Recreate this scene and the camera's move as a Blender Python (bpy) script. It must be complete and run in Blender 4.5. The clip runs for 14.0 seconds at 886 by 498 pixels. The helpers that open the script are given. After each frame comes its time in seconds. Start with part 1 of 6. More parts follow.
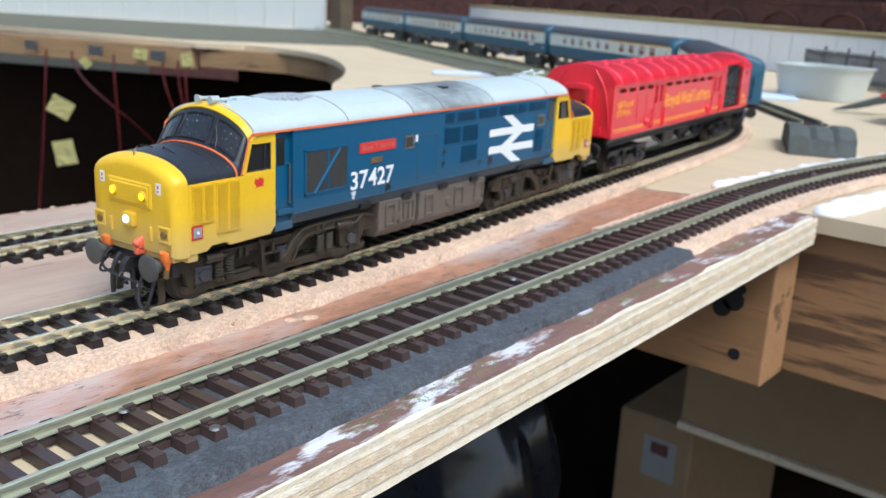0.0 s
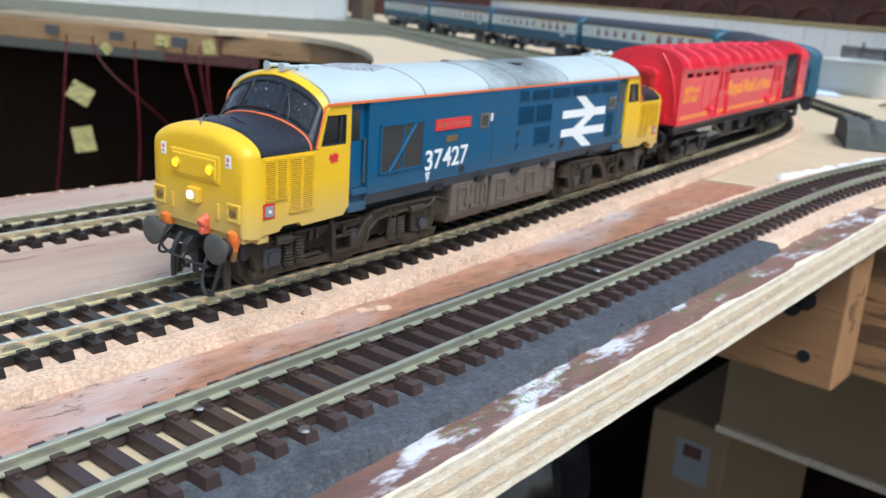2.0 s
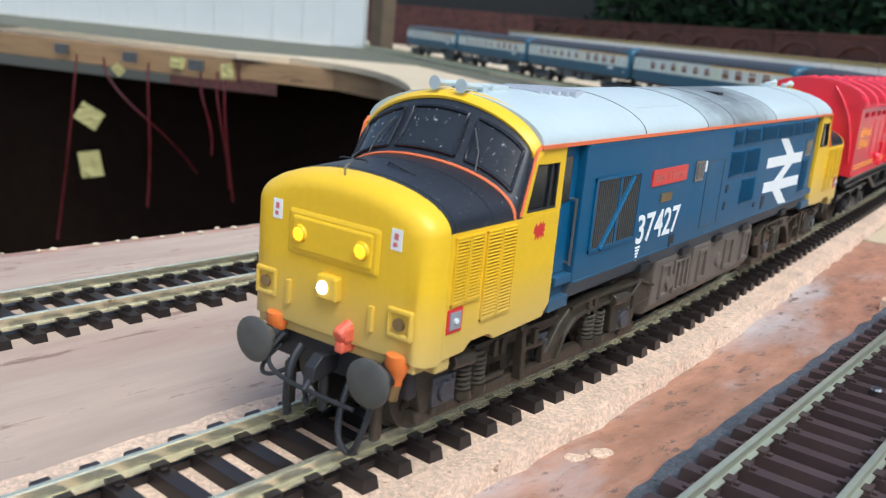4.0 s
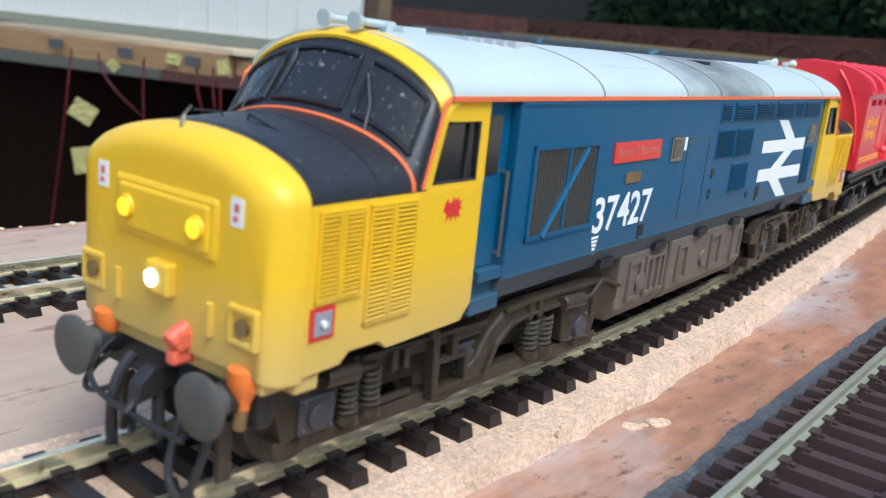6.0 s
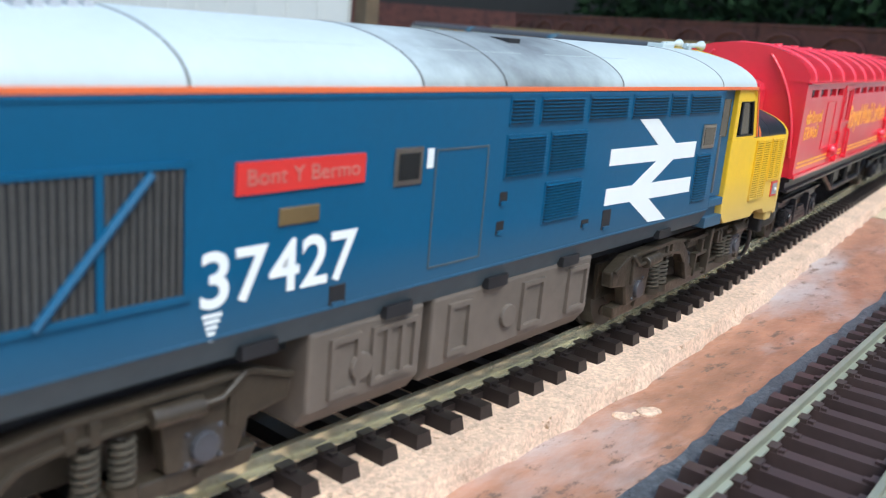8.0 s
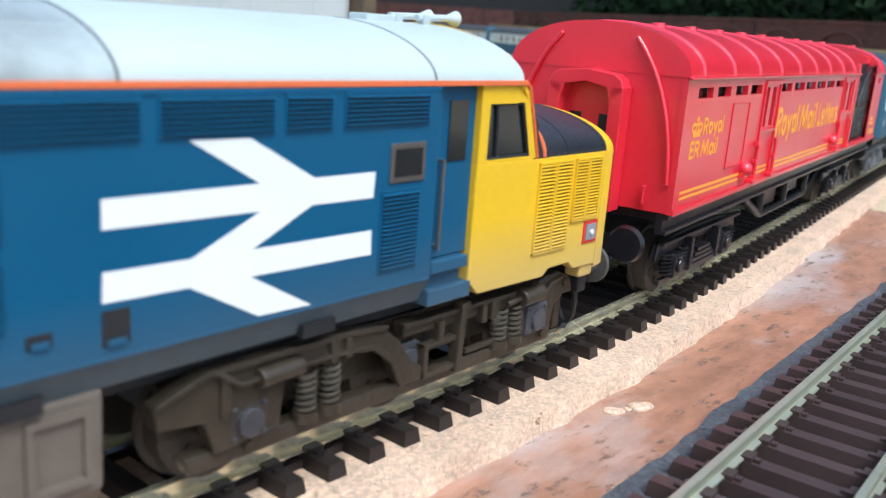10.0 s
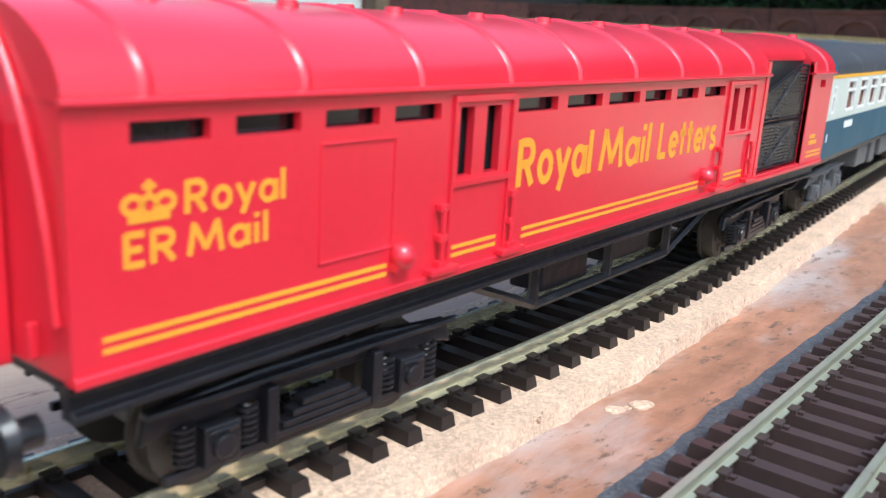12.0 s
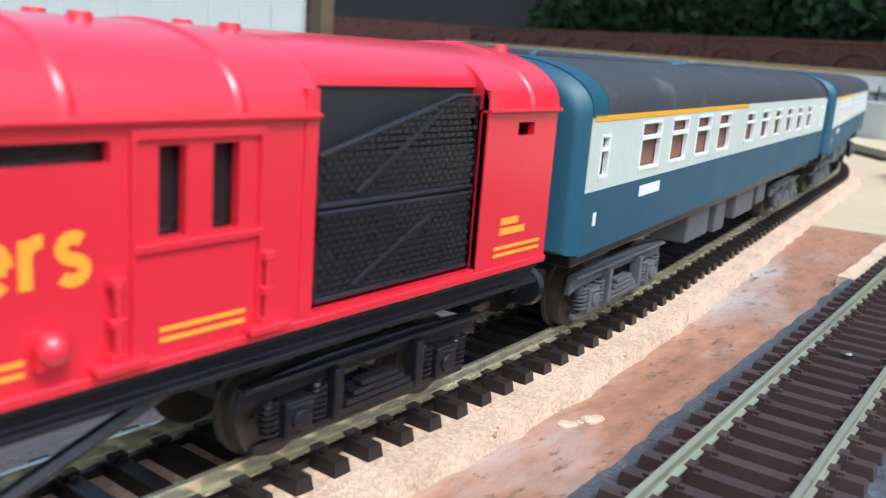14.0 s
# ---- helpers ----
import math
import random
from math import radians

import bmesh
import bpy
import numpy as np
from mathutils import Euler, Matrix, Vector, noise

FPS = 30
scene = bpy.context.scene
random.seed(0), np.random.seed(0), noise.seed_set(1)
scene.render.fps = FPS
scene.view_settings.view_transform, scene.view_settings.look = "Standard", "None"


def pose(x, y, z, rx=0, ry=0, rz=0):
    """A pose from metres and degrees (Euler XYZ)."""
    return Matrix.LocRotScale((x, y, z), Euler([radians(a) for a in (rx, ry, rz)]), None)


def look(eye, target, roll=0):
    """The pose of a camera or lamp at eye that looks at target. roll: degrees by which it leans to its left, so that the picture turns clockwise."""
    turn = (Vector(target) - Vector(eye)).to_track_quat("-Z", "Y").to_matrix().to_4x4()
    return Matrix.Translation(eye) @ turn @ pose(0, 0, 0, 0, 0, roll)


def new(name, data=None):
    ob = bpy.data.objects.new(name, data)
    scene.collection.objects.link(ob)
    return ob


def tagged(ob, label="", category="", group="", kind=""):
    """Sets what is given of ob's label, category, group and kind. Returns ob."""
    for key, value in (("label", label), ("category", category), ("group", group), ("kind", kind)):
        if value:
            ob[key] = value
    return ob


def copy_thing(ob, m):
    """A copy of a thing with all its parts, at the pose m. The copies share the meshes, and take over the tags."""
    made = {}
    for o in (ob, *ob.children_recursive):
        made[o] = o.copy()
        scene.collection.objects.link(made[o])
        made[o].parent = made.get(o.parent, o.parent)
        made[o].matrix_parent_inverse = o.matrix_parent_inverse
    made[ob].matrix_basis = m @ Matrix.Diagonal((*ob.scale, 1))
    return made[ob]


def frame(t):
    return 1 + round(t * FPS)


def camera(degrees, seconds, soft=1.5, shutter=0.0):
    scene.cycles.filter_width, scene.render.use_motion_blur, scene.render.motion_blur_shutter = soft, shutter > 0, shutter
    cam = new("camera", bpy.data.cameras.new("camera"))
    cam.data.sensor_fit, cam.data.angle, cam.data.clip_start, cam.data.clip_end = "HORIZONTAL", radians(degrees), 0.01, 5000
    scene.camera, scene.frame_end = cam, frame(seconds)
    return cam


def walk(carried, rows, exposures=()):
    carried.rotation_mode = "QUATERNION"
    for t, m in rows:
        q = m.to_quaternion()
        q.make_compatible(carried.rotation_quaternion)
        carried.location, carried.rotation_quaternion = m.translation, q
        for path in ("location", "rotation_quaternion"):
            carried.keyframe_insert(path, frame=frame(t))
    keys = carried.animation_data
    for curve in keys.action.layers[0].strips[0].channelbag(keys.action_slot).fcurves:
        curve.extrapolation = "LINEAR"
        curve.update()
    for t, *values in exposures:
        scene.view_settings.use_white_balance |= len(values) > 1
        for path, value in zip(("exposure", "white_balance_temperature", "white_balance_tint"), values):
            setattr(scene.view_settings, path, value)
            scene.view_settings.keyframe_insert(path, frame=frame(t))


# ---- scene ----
cam = camera(52.78, 14.0, soft=1.2, shutter=0.2)
PATH = [
    (0, pose(-0.12160, -0.20936, 0.08292, 74.128, -2.694, -49.435)),
    (0.5, pose(-0.12070, -0.20580, 0.08007, 73.865, -2.786, -49.548)),
    (1, pose(-0.12025, -0.20517, 0.08097, 73.717, -2.900, -49.503)),
    (1.5, pose(-0.12208, -0.20220, 0.07969, 73.762, -3.116, -49.253)),
    (2, pose(-0.11914, -0.18115, 0.07323, 73.821, -3.528, -48.580)),
    (2.5, pose(-0.09418, -0.13888, 0.06397, 74.177, -4.250, -47.590)),
    (3, pose(-0.08460, -0.12003, 0.05691, 74.563, -4.635, -47.394)),
    (3.5, pose(-0.08639, -0.10444, 0.06265, 75.509, -4.614, -48.081)),
    (6, pose(-0.09294, -0.08567, 0.05267, 76.107, -5.597, -49.059)),
    (6.5, pose(-0.09207, -0.08490, 0.05197, 76.055, -5.330, -49.313)),
    (7, pose(-0.09263, -0.08585, 0.05244, 75.852, -5.116, -49.354)),
    (9.5, pose(-0.09260, -0.08676, 0.05206, 75.988, -4.313, -50.297)),
    (10, pose(-0.09052, -0.08728, 0.05176, 75.830, -4.110, -49.879)),
    (10.5, pose(-0.08904, -0.08821, 0.05171, 75.801, -3.864, -49.259)),
    (11, pose(-0.09114, -0.09100, 0.05367, 75.458, -3.628, -48.795)),
    (11.5, pose(-0.09261, -0.09176, 0.05481, 75.281, -3.383, -48.875)),
    (12, pose(-0.09131, -0.09054, 0.05430, 75.327, -3.464, -48.996)),
    (12.5, pose(-0.09177, -0.08958, 0.05391, 75.579, -3.456, -49.564)),
    (13, pose(-0.09165, -0.08885, 0.05342, 76.062, -3.845, -50.413)),
    (13.5, pose(-0.09512, -0.09141, 0.05553, 76.487, -3.801, -51.342)),
    (14, pose(-0.09560, -0.09085, 0.05485, 76.870, -4.394, -52.563)),
]
walk(cam, PATH, [(0.0, 0.66, 6150, 8), (3.5, 0.62, 6150, 8), (7.0, 0.72, 6050, 7), (9.5, 0.78, 6050, 7), (12.0, 0.90, 6150, 8), (14.0, 0.82, 6150, 8)])
cam.data.dof.use_dof = True
cam.data.dof.focus_distance = 0.17
cam.data.dof.aperture_fstop = 40.0

# ---- light ----
SUN_EL, SUN_AZ = radians(58), radians(200)
world = bpy.data.worlds.new("overcast_sky")
scene.world = world
world.use_nodes = True
wn = world.node_tree.nodes
sky = wn.new("ShaderNodeTexSky")
sky.sky_type = 'NISHITA'
sky.sun_disc = False
sky.sun_elevation = SUN_EL
sky.sun_rotation = SUN_AZ
sky.air_density = 1.0
sky.dust_density = 3.0
wn["Background"].inputs["Strength"].default_value = 0.15
world.node_tree.links.new(sky.outputs["Color"], wn["Background"].inputs["Color"])
sun_data = bpy.data.lights.new("sun", 'SUN')
sun_data.energy = 1.5
sun_data.angle = radians(25)
sun_data.color = (0.87, 0.97, 1.0)
sun = new("sun", sun_data)
sun.matrix_world = look((math.sin(SUN_AZ) * math.cos(SUN_EL) * 5, math.cos(SUN_AZ) * math.cos(SUN_EL) * 5, math.sin(SUN_EL) * 5), (0, 0, 0))


# ---- materials ----
def mat(name, color, rough=0.5, metal=0.0, var=0.12, scale=300.0, bump=0.0, bump_scale=900.0, second=None,
        second_at=0.62, second_scale=60.0, second_soft=0.08, stretch=(1, 1, 1), spec=0.5, coat=0.0, island=0.0, cells=None, specks=None):
    """A painted, wooden or metal surface: a base colour with fine and coarse variation, an optional second colour in patches."""
    m = bpy.data.materials.new(name)
    m.use_nodes = True
    nt = m.node_tree
    n, l = nt.nodes, nt.links
    b = n["Principled BSDF"]
    b.inputs["Metallic"].default_value = metal
    b.inputs["Specular IOR Level"].default_value = spec
    b.inputs["Coat Weight"].default_value = coat
    tc = n.new("ShaderNodeTexCoord")
    mp = n.new("ShaderNodeMapping")
    mp.inputs["Scale"].default_value = stretch
    l.new(tc.outputs["Object"], mp.inputs["Vector"])
    fine = n.new("ShaderNodeTexNoise")
    fine.inputs["Scale"].default_value = scale
    fine.inputs["Detail"].default_value = 6
    coarse = n.new("ShaderNodeTexNoise")
    coarse.inputs["Scale"].default_value = scale / 9
    coarse.inputs["Detail"].default_value = 3
    for t in (fine, coarse):
        l.new(mp.outputs["Vector"], t.inputs["Vector"])
    add = n.new("ShaderNodeMath")
    add.operation = 'ADD'
    l.new(fine.outputs["Fac"], add.inputs[0])
    l.new(coarse.outputs["Fac"], add.inputs[1])
    ramp = n.new("ShaderNodeMapRange")
    ramp.inputs["From Min"].default_value = 0.6
    ramp.inputs["From Max"].default_value = 1.4
    ramp.inputs["To Min"].default_value = 1 - var
    ramp.inputs["To Max"].default_value = 1 + var
    l.new(add.outputs[0], ramp.inputs["Value"])
    mul = n.new("ShaderNodeVectorMath")
    mul.operation = 'SCALE'
    mul.inputs[0].default_value = color
    last = ramp.outputs["Result"]
    if island:
        info = n.new("ShaderNodeObjectInfo")
        mr = n.new("ShaderNodeMapRange")
        mr.inputs["To Min"].default_value = 1 - island
        mr.inputs["To Max"].default_value = 1 + island
        l.new(info.outputs["Random"], mr.inputs["Value"])
        mm = n.new("ShaderNodeMath")
        mm.operation = 'MULTIPLY'
        l.new(last, mm.inputs[0])
        l.new(mr.outputs["Result"], mm.inputs[1])
        last = mm.outputs[0]
    l.new(last, mul.inputs["Scale"])
    col = mul.outputs["Vector"]
    if second:
        pat = n.new("ShaderNodeTexNoise")
        pat.inputs["Scale"].default_value = second_scale
        pat.inputs["Detail"].default_value = 8
        pat.inputs["Roughness"].default_value = 0.65
        l.new(mp.outputs["Vector"], pat.inputs["Vector"])
        st = n.new("ShaderNodeMapRange")
        st.inputs["From Min"].default_value = second_at
        st.inputs["From Max"].default_value = second_at + second_soft
        l.new(pat.outputs["Fac"], st.inputs["Value"])
        mix = n.new("ShaderNodeMix")
        mix.data_type = 'RGBA'
        l.new(st.outputs["Result"], mix.inputs["Factor"])
        l.new(col, mix.inputs["A"])
        mix.inputs["B"].default_value = (*second, 1)
        col = mix.outputs["Result"]
    height = None
    if cells:
        # granules of uneven tone with darker gaps between them
        vo = n.new("ShaderNodeTexVoronoi")
        vo.inputs["Scale"].default_value = cells[0]
        l.new(tc.outputs["Object"], vo.inputs["Vector"])
        bw = n.new("ShaderNodeSeparateColor")
        l.new(vo.outputs["Color"], bw.inputs[0])
        tone = n.new("ShaderNodeMapRange")
        tone.inputs["To Min"].default_value = 1 - cells[1]
        tone.inputs["To Max"].default_value = 1 + cells[1] * 0.6
        l.new(bw.outputs[0], tone.inputs["Value"])
        ve = n.new("ShaderNodeTexVoronoi")
        ve.feature = 'DISTANCE_TO_EDGE'
        ve.inputs["Scale"].default_value = cells[0]
        l.new(tc.outputs["Object"], ve.inputs["Vector"])
        edge = n.new("ShaderNodeMapRange")
        edge.inputs["From Max"].default_value = 0.12
        edge.inputs["To Min"].default_value = 1 - cells[1] * 0.55
        l.new(ve.outputs["Distance"], edge.inputs["Value"])
        both = n.new("ShaderNodeMath")
        both.operation = 'MULTIPLY'
        l.new(tone.outputs["Result"], both.inputs[0])
        l.new(edge.outputs["Result"], both.inputs[1])
        sc = n.new("ShaderNodeVectorMath")
        sc.operation = 'SCALE'
        l.new(col, sc.inputs[0])
        l.new(both.outputs[0], sc.inputs["Scale"])
        col = sc.outputs["Vector"]
        height = both.outputs[0]
    if specks:
        # scratches and specks: colour, threshold, scale
        sp = n.new("ShaderNodeTexNoise")
        sp.inputs["Scale"].default_value = specks[2]
        sp.inputs["Detail"].default_value = 9
        sp.inputs["Roughness"].default_value = 0.75
        l.new(mp.outputs["Vector"], sp.inputs["Vector"])
        st2 = n.new("ShaderNodeMapRange")
        st2.inputs["From Min"].default_value = specks[1]
        st2.inputs["From Max"].default_value = specks[1] + 0.05
        l.new(sp.outputs["Fac"], st2.inputs["Value"])
        mix2 = n.new("ShaderNodeMix")
        mix2.data_type = 'RGBA'
        l.new(st2.outputs["Result"], mix2.inputs["Factor"])
        l.new(col, mix2.inputs["A"])
        mix2.inputs["B"].default_value = (*specks[0], 1)
        col = mix2.outputs["Result"]
    l.new(col, b.inputs["Base Color"])
    rr = n.new("ShaderNodeMapRange")
    rr.inputs["To Min"].default_value = max(0.02, rough - 0.1)
    rr.inputs["To Max"].default_value = min(1.0, rough + 0.1)
    l.new(coarse.outputs["Fac"], rr.inputs["Value"])
    l.new(rr.outputs["Result"], b.inputs["Roughness"])
    if bump:
        bt = n.new("ShaderNodeTexNoise")
        bt.inputs["Scale"].default_value = bump_scale
        bt.inputs["Detail"].default_value = 4
        l.new(mp.outputs["Vector"], bt.inputs["Vector"])
        bp = n.new("ShaderNodeBump")
        bp.inputs["Strength"].default_value = bump
        bp.inputs["Distance"].default_value = 0.001
        l.new(height if height else bt.outputs["Fac"], bp.inputs["Height"])
        l.new(bp.outputs["Normal"], b.inputs["Normal"])
    return m


def glow(name, color, strength):
    m = bpy.data.materials.new(name)
    m.use_nodes = True
    b = m.node_tree.nodes["Principled BSDF"]
    b.inputs["Base Color"].default_value = (*color, 1)
    b.inputs["Emission Color"].default_value = (*color, 1)
    b.inputs["Emission Strength"].default_value = strength
    return m


def gradient_z(m, low, high, dirt, amount):
    """Adds road dirt that builds up from the height high down to low (metres in the object's space), as weathered models carry it."""
    n, l = m.node_tree.nodes, m.node_tree.links
    b = n["Principled BSDF"]
    old = b.inputs["Base Color"].links[0].from_socket
    tc = n.new("ShaderNodeTexCoord")
    sep = n.new("ShaderNodeSeparateXYZ")
    l.new(tc.outputs["Object"], sep.inputs[0])
    mr = n.new("ShaderNodeMapRange")
    mr.inputs["From Min"].default_value = high
    mr.inputs["From Max"].default_value = low
    mr.inputs["To Max"].default_value = amount
    l.new(sep.outputs["Z"], mr.inputs["Value"])
    mix = n.new("ShaderNodeMix")
    mix.data_type = 'RGBA'
    l.new(mr.outputs["Result"], mix.inputs["Factor"])
    l.new(old, mix.inputs["A"])
    mix.inputs["B"].default_value = (*dirt, 1)
    l.new(mix.outputs["Result"], b.inputs["Base Color"])


YELLOW = mat("yellow_paint", (0.78, 0.475, 0.018), 0.40, var=0.05, scale=900, bump=0.02, spec=0.4)
gradient_z(YELLOW, 0.0145, 0.0265, (0.52, 0.38, 0.15), 0.85)
BLUE = mat("rail_blue_paint", (0.004, 0.084, 0.178), 0.42, var=0.06, scale=900, bump=0.02, spec=0.35)
gradient_z(BLUE, 0.016, 0.027, (0.07, 0.10, 0.12), 0.7)
SKIRT = mat("dirty_blue_skirt", (0.06, 0.085, 0.10), 0.6, var=0.15, scale=500)
ROOF = mat("pale_grey_roof", (0.46, 0.53, 0.53), 0.45, var=0.05, scale=700)
SOOT = mat("sooty_roof", (0.44, 0.51, 0.51), 0.42, var=0.08, scale=700, second=(0.05, 0.05, 0.055), second_at=0.33, second_scale=26, second_soft=0.30, specks=((0.55, 0.58, 0.58), 0.68, 500))
NOSE_BLACK = mat("black_nose_paint", (0.019, 0.022, 0.028), 0.4, spec=0.45, var=0.25, scale=900, specks=((0.30, 0.31, 0.32), 0.61, 1400))
ORANGE_LINE = mat("orange_line", (0.75, 0.16, 0.05), 0.5, var=0.04)
ORANGE = mat("orange_plastic", (0.80, 0.19, 0.035), 0.45, var=0.08)
SALMON = mat("faded_red_socket", (0.72, 0.13, 0.07), 0.5, var=0.1)
RED_PLATE = mat("red_plate", (0.62, 0.035, 0.03), 0.35, var=0.05)
NAME = mat("worn_raised_letters", (0.50, 0.16, 0.13), 0.4, var=0.2, scale=900)
WHITE = mat("white_transfer", (0.80, 0.82, 0.80), 0.5, var=0.03)
GLASS = mat("dark_window_glass", (0.015, 0.018, 0.02), 0.12, var=0.2, scale=1500, second=(0.10, 0.10, 0.10), second_at=0.70, second_scale=1500, spec=0.6)
SCREEN = mat("dusty_windscreen", (0.022, 0.025, 0.028), 0.15, var=0.35, scale=300, specks=((0.35, 0.36, 0.36), 0.60, 1100), spec=0.45)
SLAT = mat("grey_grille_slat", (0.075, 0.073, 0.066), 0.5, var=0.2, scale=600)
SPRING = mat("grimy_spring_steel", (0.085, 0.074, 0.056), 0.45, metal=0.3, var=0.2, scale=500)
WHEEL = mat("grimy_wheel", (0.06, 0.05, 0.04), 0.55, metal=0.2, var=0.3, scale=500)
BLACK = mat("black_plastic", (0.018, 0.018, 0.02), 0.5, var=0.2, scale=600)
GRILLE = mat("dark_grille", (0.06, 0.058, 0.052), 0.55, var=0.2, scale=600)
BOGIE = mat("weathered_brown_bogie", (0.040, 0.031, 0.021), 0.38, var=0.3, scale=500, bump=0.15, second=(0.095, 0.073, 0.047), second_at=0.59, second_scale=160, second_soft=0.2)
TANK = mat("weathered_tank_side", (0.135, 0.108, 0.086), 0.65, var=0.15, scale=400, second=(0.10, 0.08, 0.06), second_at=0.55, second_scale=120, second_soft=0.25)
AXLE_BOX = mat("grimy_blue_grey_axle_box", (0.055, 0.055, 0.062), 0.4, var=0.3, scale=400, second=(0.09, 0.075, 0.055), second_at=0.56, second_scale=200, second_soft=0.2)
SOCKET_GREY = mat("grey_socket_plate", (0.27, 0.28, 0.30), 0.35, var=0.15, scale=500)
STEEL = mat("dull_steel", (0.35, 0.34, 0.33), 0.35, metal=1.0, var=0.15)
BUFFER = mat("dusty_buffer_steel", (0.085, 0.083, 0.076), 0.55, metal=0.2, var=0.2, scale=500)
LENS_AMBER = glow("amber_marker_lamp", (1.0, 0.40, 0.008), 1.7)
SEAL = mat("worn_rubber_seal", (0.012, 0.013, 0.015), 0.28, var=0.2, scale=600)
# white paper with the dimness under the layout put into its colour
DIM_PAPER = mat("shade_dimmed_paper_label", (0.26, 0.25, 0.24), 0.9, spec=0.1, var=0.1)
PRINT = mat("faded_red_print", (0.62, 0.16, 0.14), 0.5, var=0.1)
LENS_WHITE = glow("white_headlamp", (1.0, 0.98, 0.94), 3.5)
PALE_PLATE = mat("pale_socket_plate", (0.45, 0.47, 0.5), 0.4, var=0.08)
# shade between the yellow slats, put into the backing's colour
LOUVRE_SHADE = mat("yellow_louvre_shade", (0.40, 0.235, 0.02), 0.7, var=0.2)
BRASS = mat("worn_brass_plaque", (0.30, 0.21, 0.10), 0.4, metal=0.7, var=0.2)

RED = mat("mail_red_plastic", (0.72, 0.019, 0.040), 0.36, var=0.04, scale=700, bump=0.015, coat=0.8)
RED.node_tree.nodes["Principled BSDF"].inputs["Coat Roughness"].default_value = 0.22
MAIL_YELLOW = mat("yellow_lettering", (0.85, 0.36, 0.03), 0.5, var=0.05)
UNDER = mat("black_underframe", (0.011, 0.011, 0.014), 0.32, var=0.3, scale=500, bump=0.2, bump_scale=400, specks=((0.10, 0.10, 0.11), 0.66, 300))
NET = mat("black_net_frame", (0.016, 0.016, 0.019), 0.28, var=0.3, scale=700)
COACH_BLUE = mat("coach_blue", (0.010, 0.078, 0.128), 0.5, var=0.08, scale=500)
COACH_GREY = mat("coach_pale_grey", (0.56, 0.62, 0.55), 0.5, var=0.06, scale=300, second=(0.60, 0.64, 0.42), second_at=0.6, second_scale=30)
COACH_ROOF = mat("coach_dark_roof", (0.045, 0.05, 0.058), 0.55, var=0.2, scale=300, second=(0.16, 0.17, 0.18), second_at=0.6, second_scale=70, second_soft=0.2)
COACH_LINE = mat("coach_yellow_line", (0.80, 0.40, 0.02), 0.5, var=0.04)
INTERIOR = mat("brown_interior", (0.22, 0.10, 0.06), 0.7, var=0.2)
COACH_BOGIE = mat("grey_bogie_plastic", (0.10, 0.105, 0.11), 0.6, var=0.2, scale=400)

RAIL = mat("nickel_silver_rail", (0.76, 0.71, 0.50), 0.22, metal=0.75, var=0.12, scale=250, specks=((0.36, 0.22, 0.07), 0.59, 130))
RAIL_DULL = mat("tarnished_rail", (0.55, 0.56, 0.42), 0.36, metal=0.7, var=0.12, scale=250, specks=((0.28, 0.22, 0.13), 0.64, 160))
SLEEPER = mat("brown_sleeper_plastic", (0.056, 0.035, 0.031), 0.36, var=0.2, scale=600, island=0.15)
SLEEPER_BLACK = mat("black_sleeper_plastic", (0.019, 0.014, 0.013), 0.36, spec=0.35, var=0.25, scale=500, stretch=(1, .15, 1), island=0.15)
CORK = mat("cork_underlay", (0.78, 0.56, 0.40), 0.85, var=0.24, scale=900, bump=0.8, cells=(1900, 0.2), specks=((0.34, 0.19, 0.10), 0.60, 420))
FOAM = mat("dark_foam_underlay", (0.095, 0.107, 0.122), 0.55, var=0.4, scale=900, bump=0.9, cells=(2200, 0.3), second=(0.17, 0.19, 0.21), second_at=0.5, second_scale=350, second_soft=0.2, specks=((0.010, 0.011, 0.014), 0.60, 480))
BOARD = mat("worn_brown_board", (0.40, 0.20, 0.125), 0.34, var=0.45, scale=260, bump=0.3, bump_scale=900, second=(0.50, 0.44, 0.42), second_at=0.50, second_scale=22, second_soft=0.14, stretch=(.4, 1, 1), specks=((0.16, 0.10, 0.075), 0.565, 420))
BOARD_SMEAR = mat("plaster_smeared_paint", (0.21, 0.115, 0.088), 0.36, var=0.35, scale=180, bump=0.3, bump_scale=400, second=(0.66, 0.66, 0.69), second_at=0.525, second_scale=95, second_soft=0.09, stretch=(.55, 1.5, 1), specks=((0.12, 0.075, 0.06), 0.58, 120))
PLY_EDGE = mat("rough_sawn_plywood_edge", (0.78, 0.67, 0.50), 0.9, var=0.22, scale=2200, bump=0.5, bump_scale=1800, stretch=(.5, 1, 1.4), second=(0.86, 0.80, 0.69), second_at=0.48, second_scale=500, second_soft=0.2, specks=((0.60, 0.40, 0.20), 0.655, 160))
PLY_CORE = mat("darker_plywood_core", (0.66, 0.52, 0.35), 0.9, var=0.25, scale=2200, bump=0.6, bump_scale=1800, stretch=(.5, 1, 1.4), second=(0.80, 0.70, 0.55), second_at=0.52, second_scale=500, second_soft=0.15)
PLY = mat("bare_plywood", (0.56, 0.45, 0.30), 0.65, var=0.10, scale=60, bump=0.1, second=(0.54, 0.43, 0.29), second_at=0.52, second_scale=5, second_soft=0.2, stretch=(1, .25, 1))
PINE = mat("old_pine_joist", (0.36, 0.19, 0.085), 0.65, var=0.3, scale=60, bump=0.3, bump_scale=120, stretch=(1, .12, 1.6), second=(0.13, 0.07, 0.035), second_at=0.53, second_scale=60)
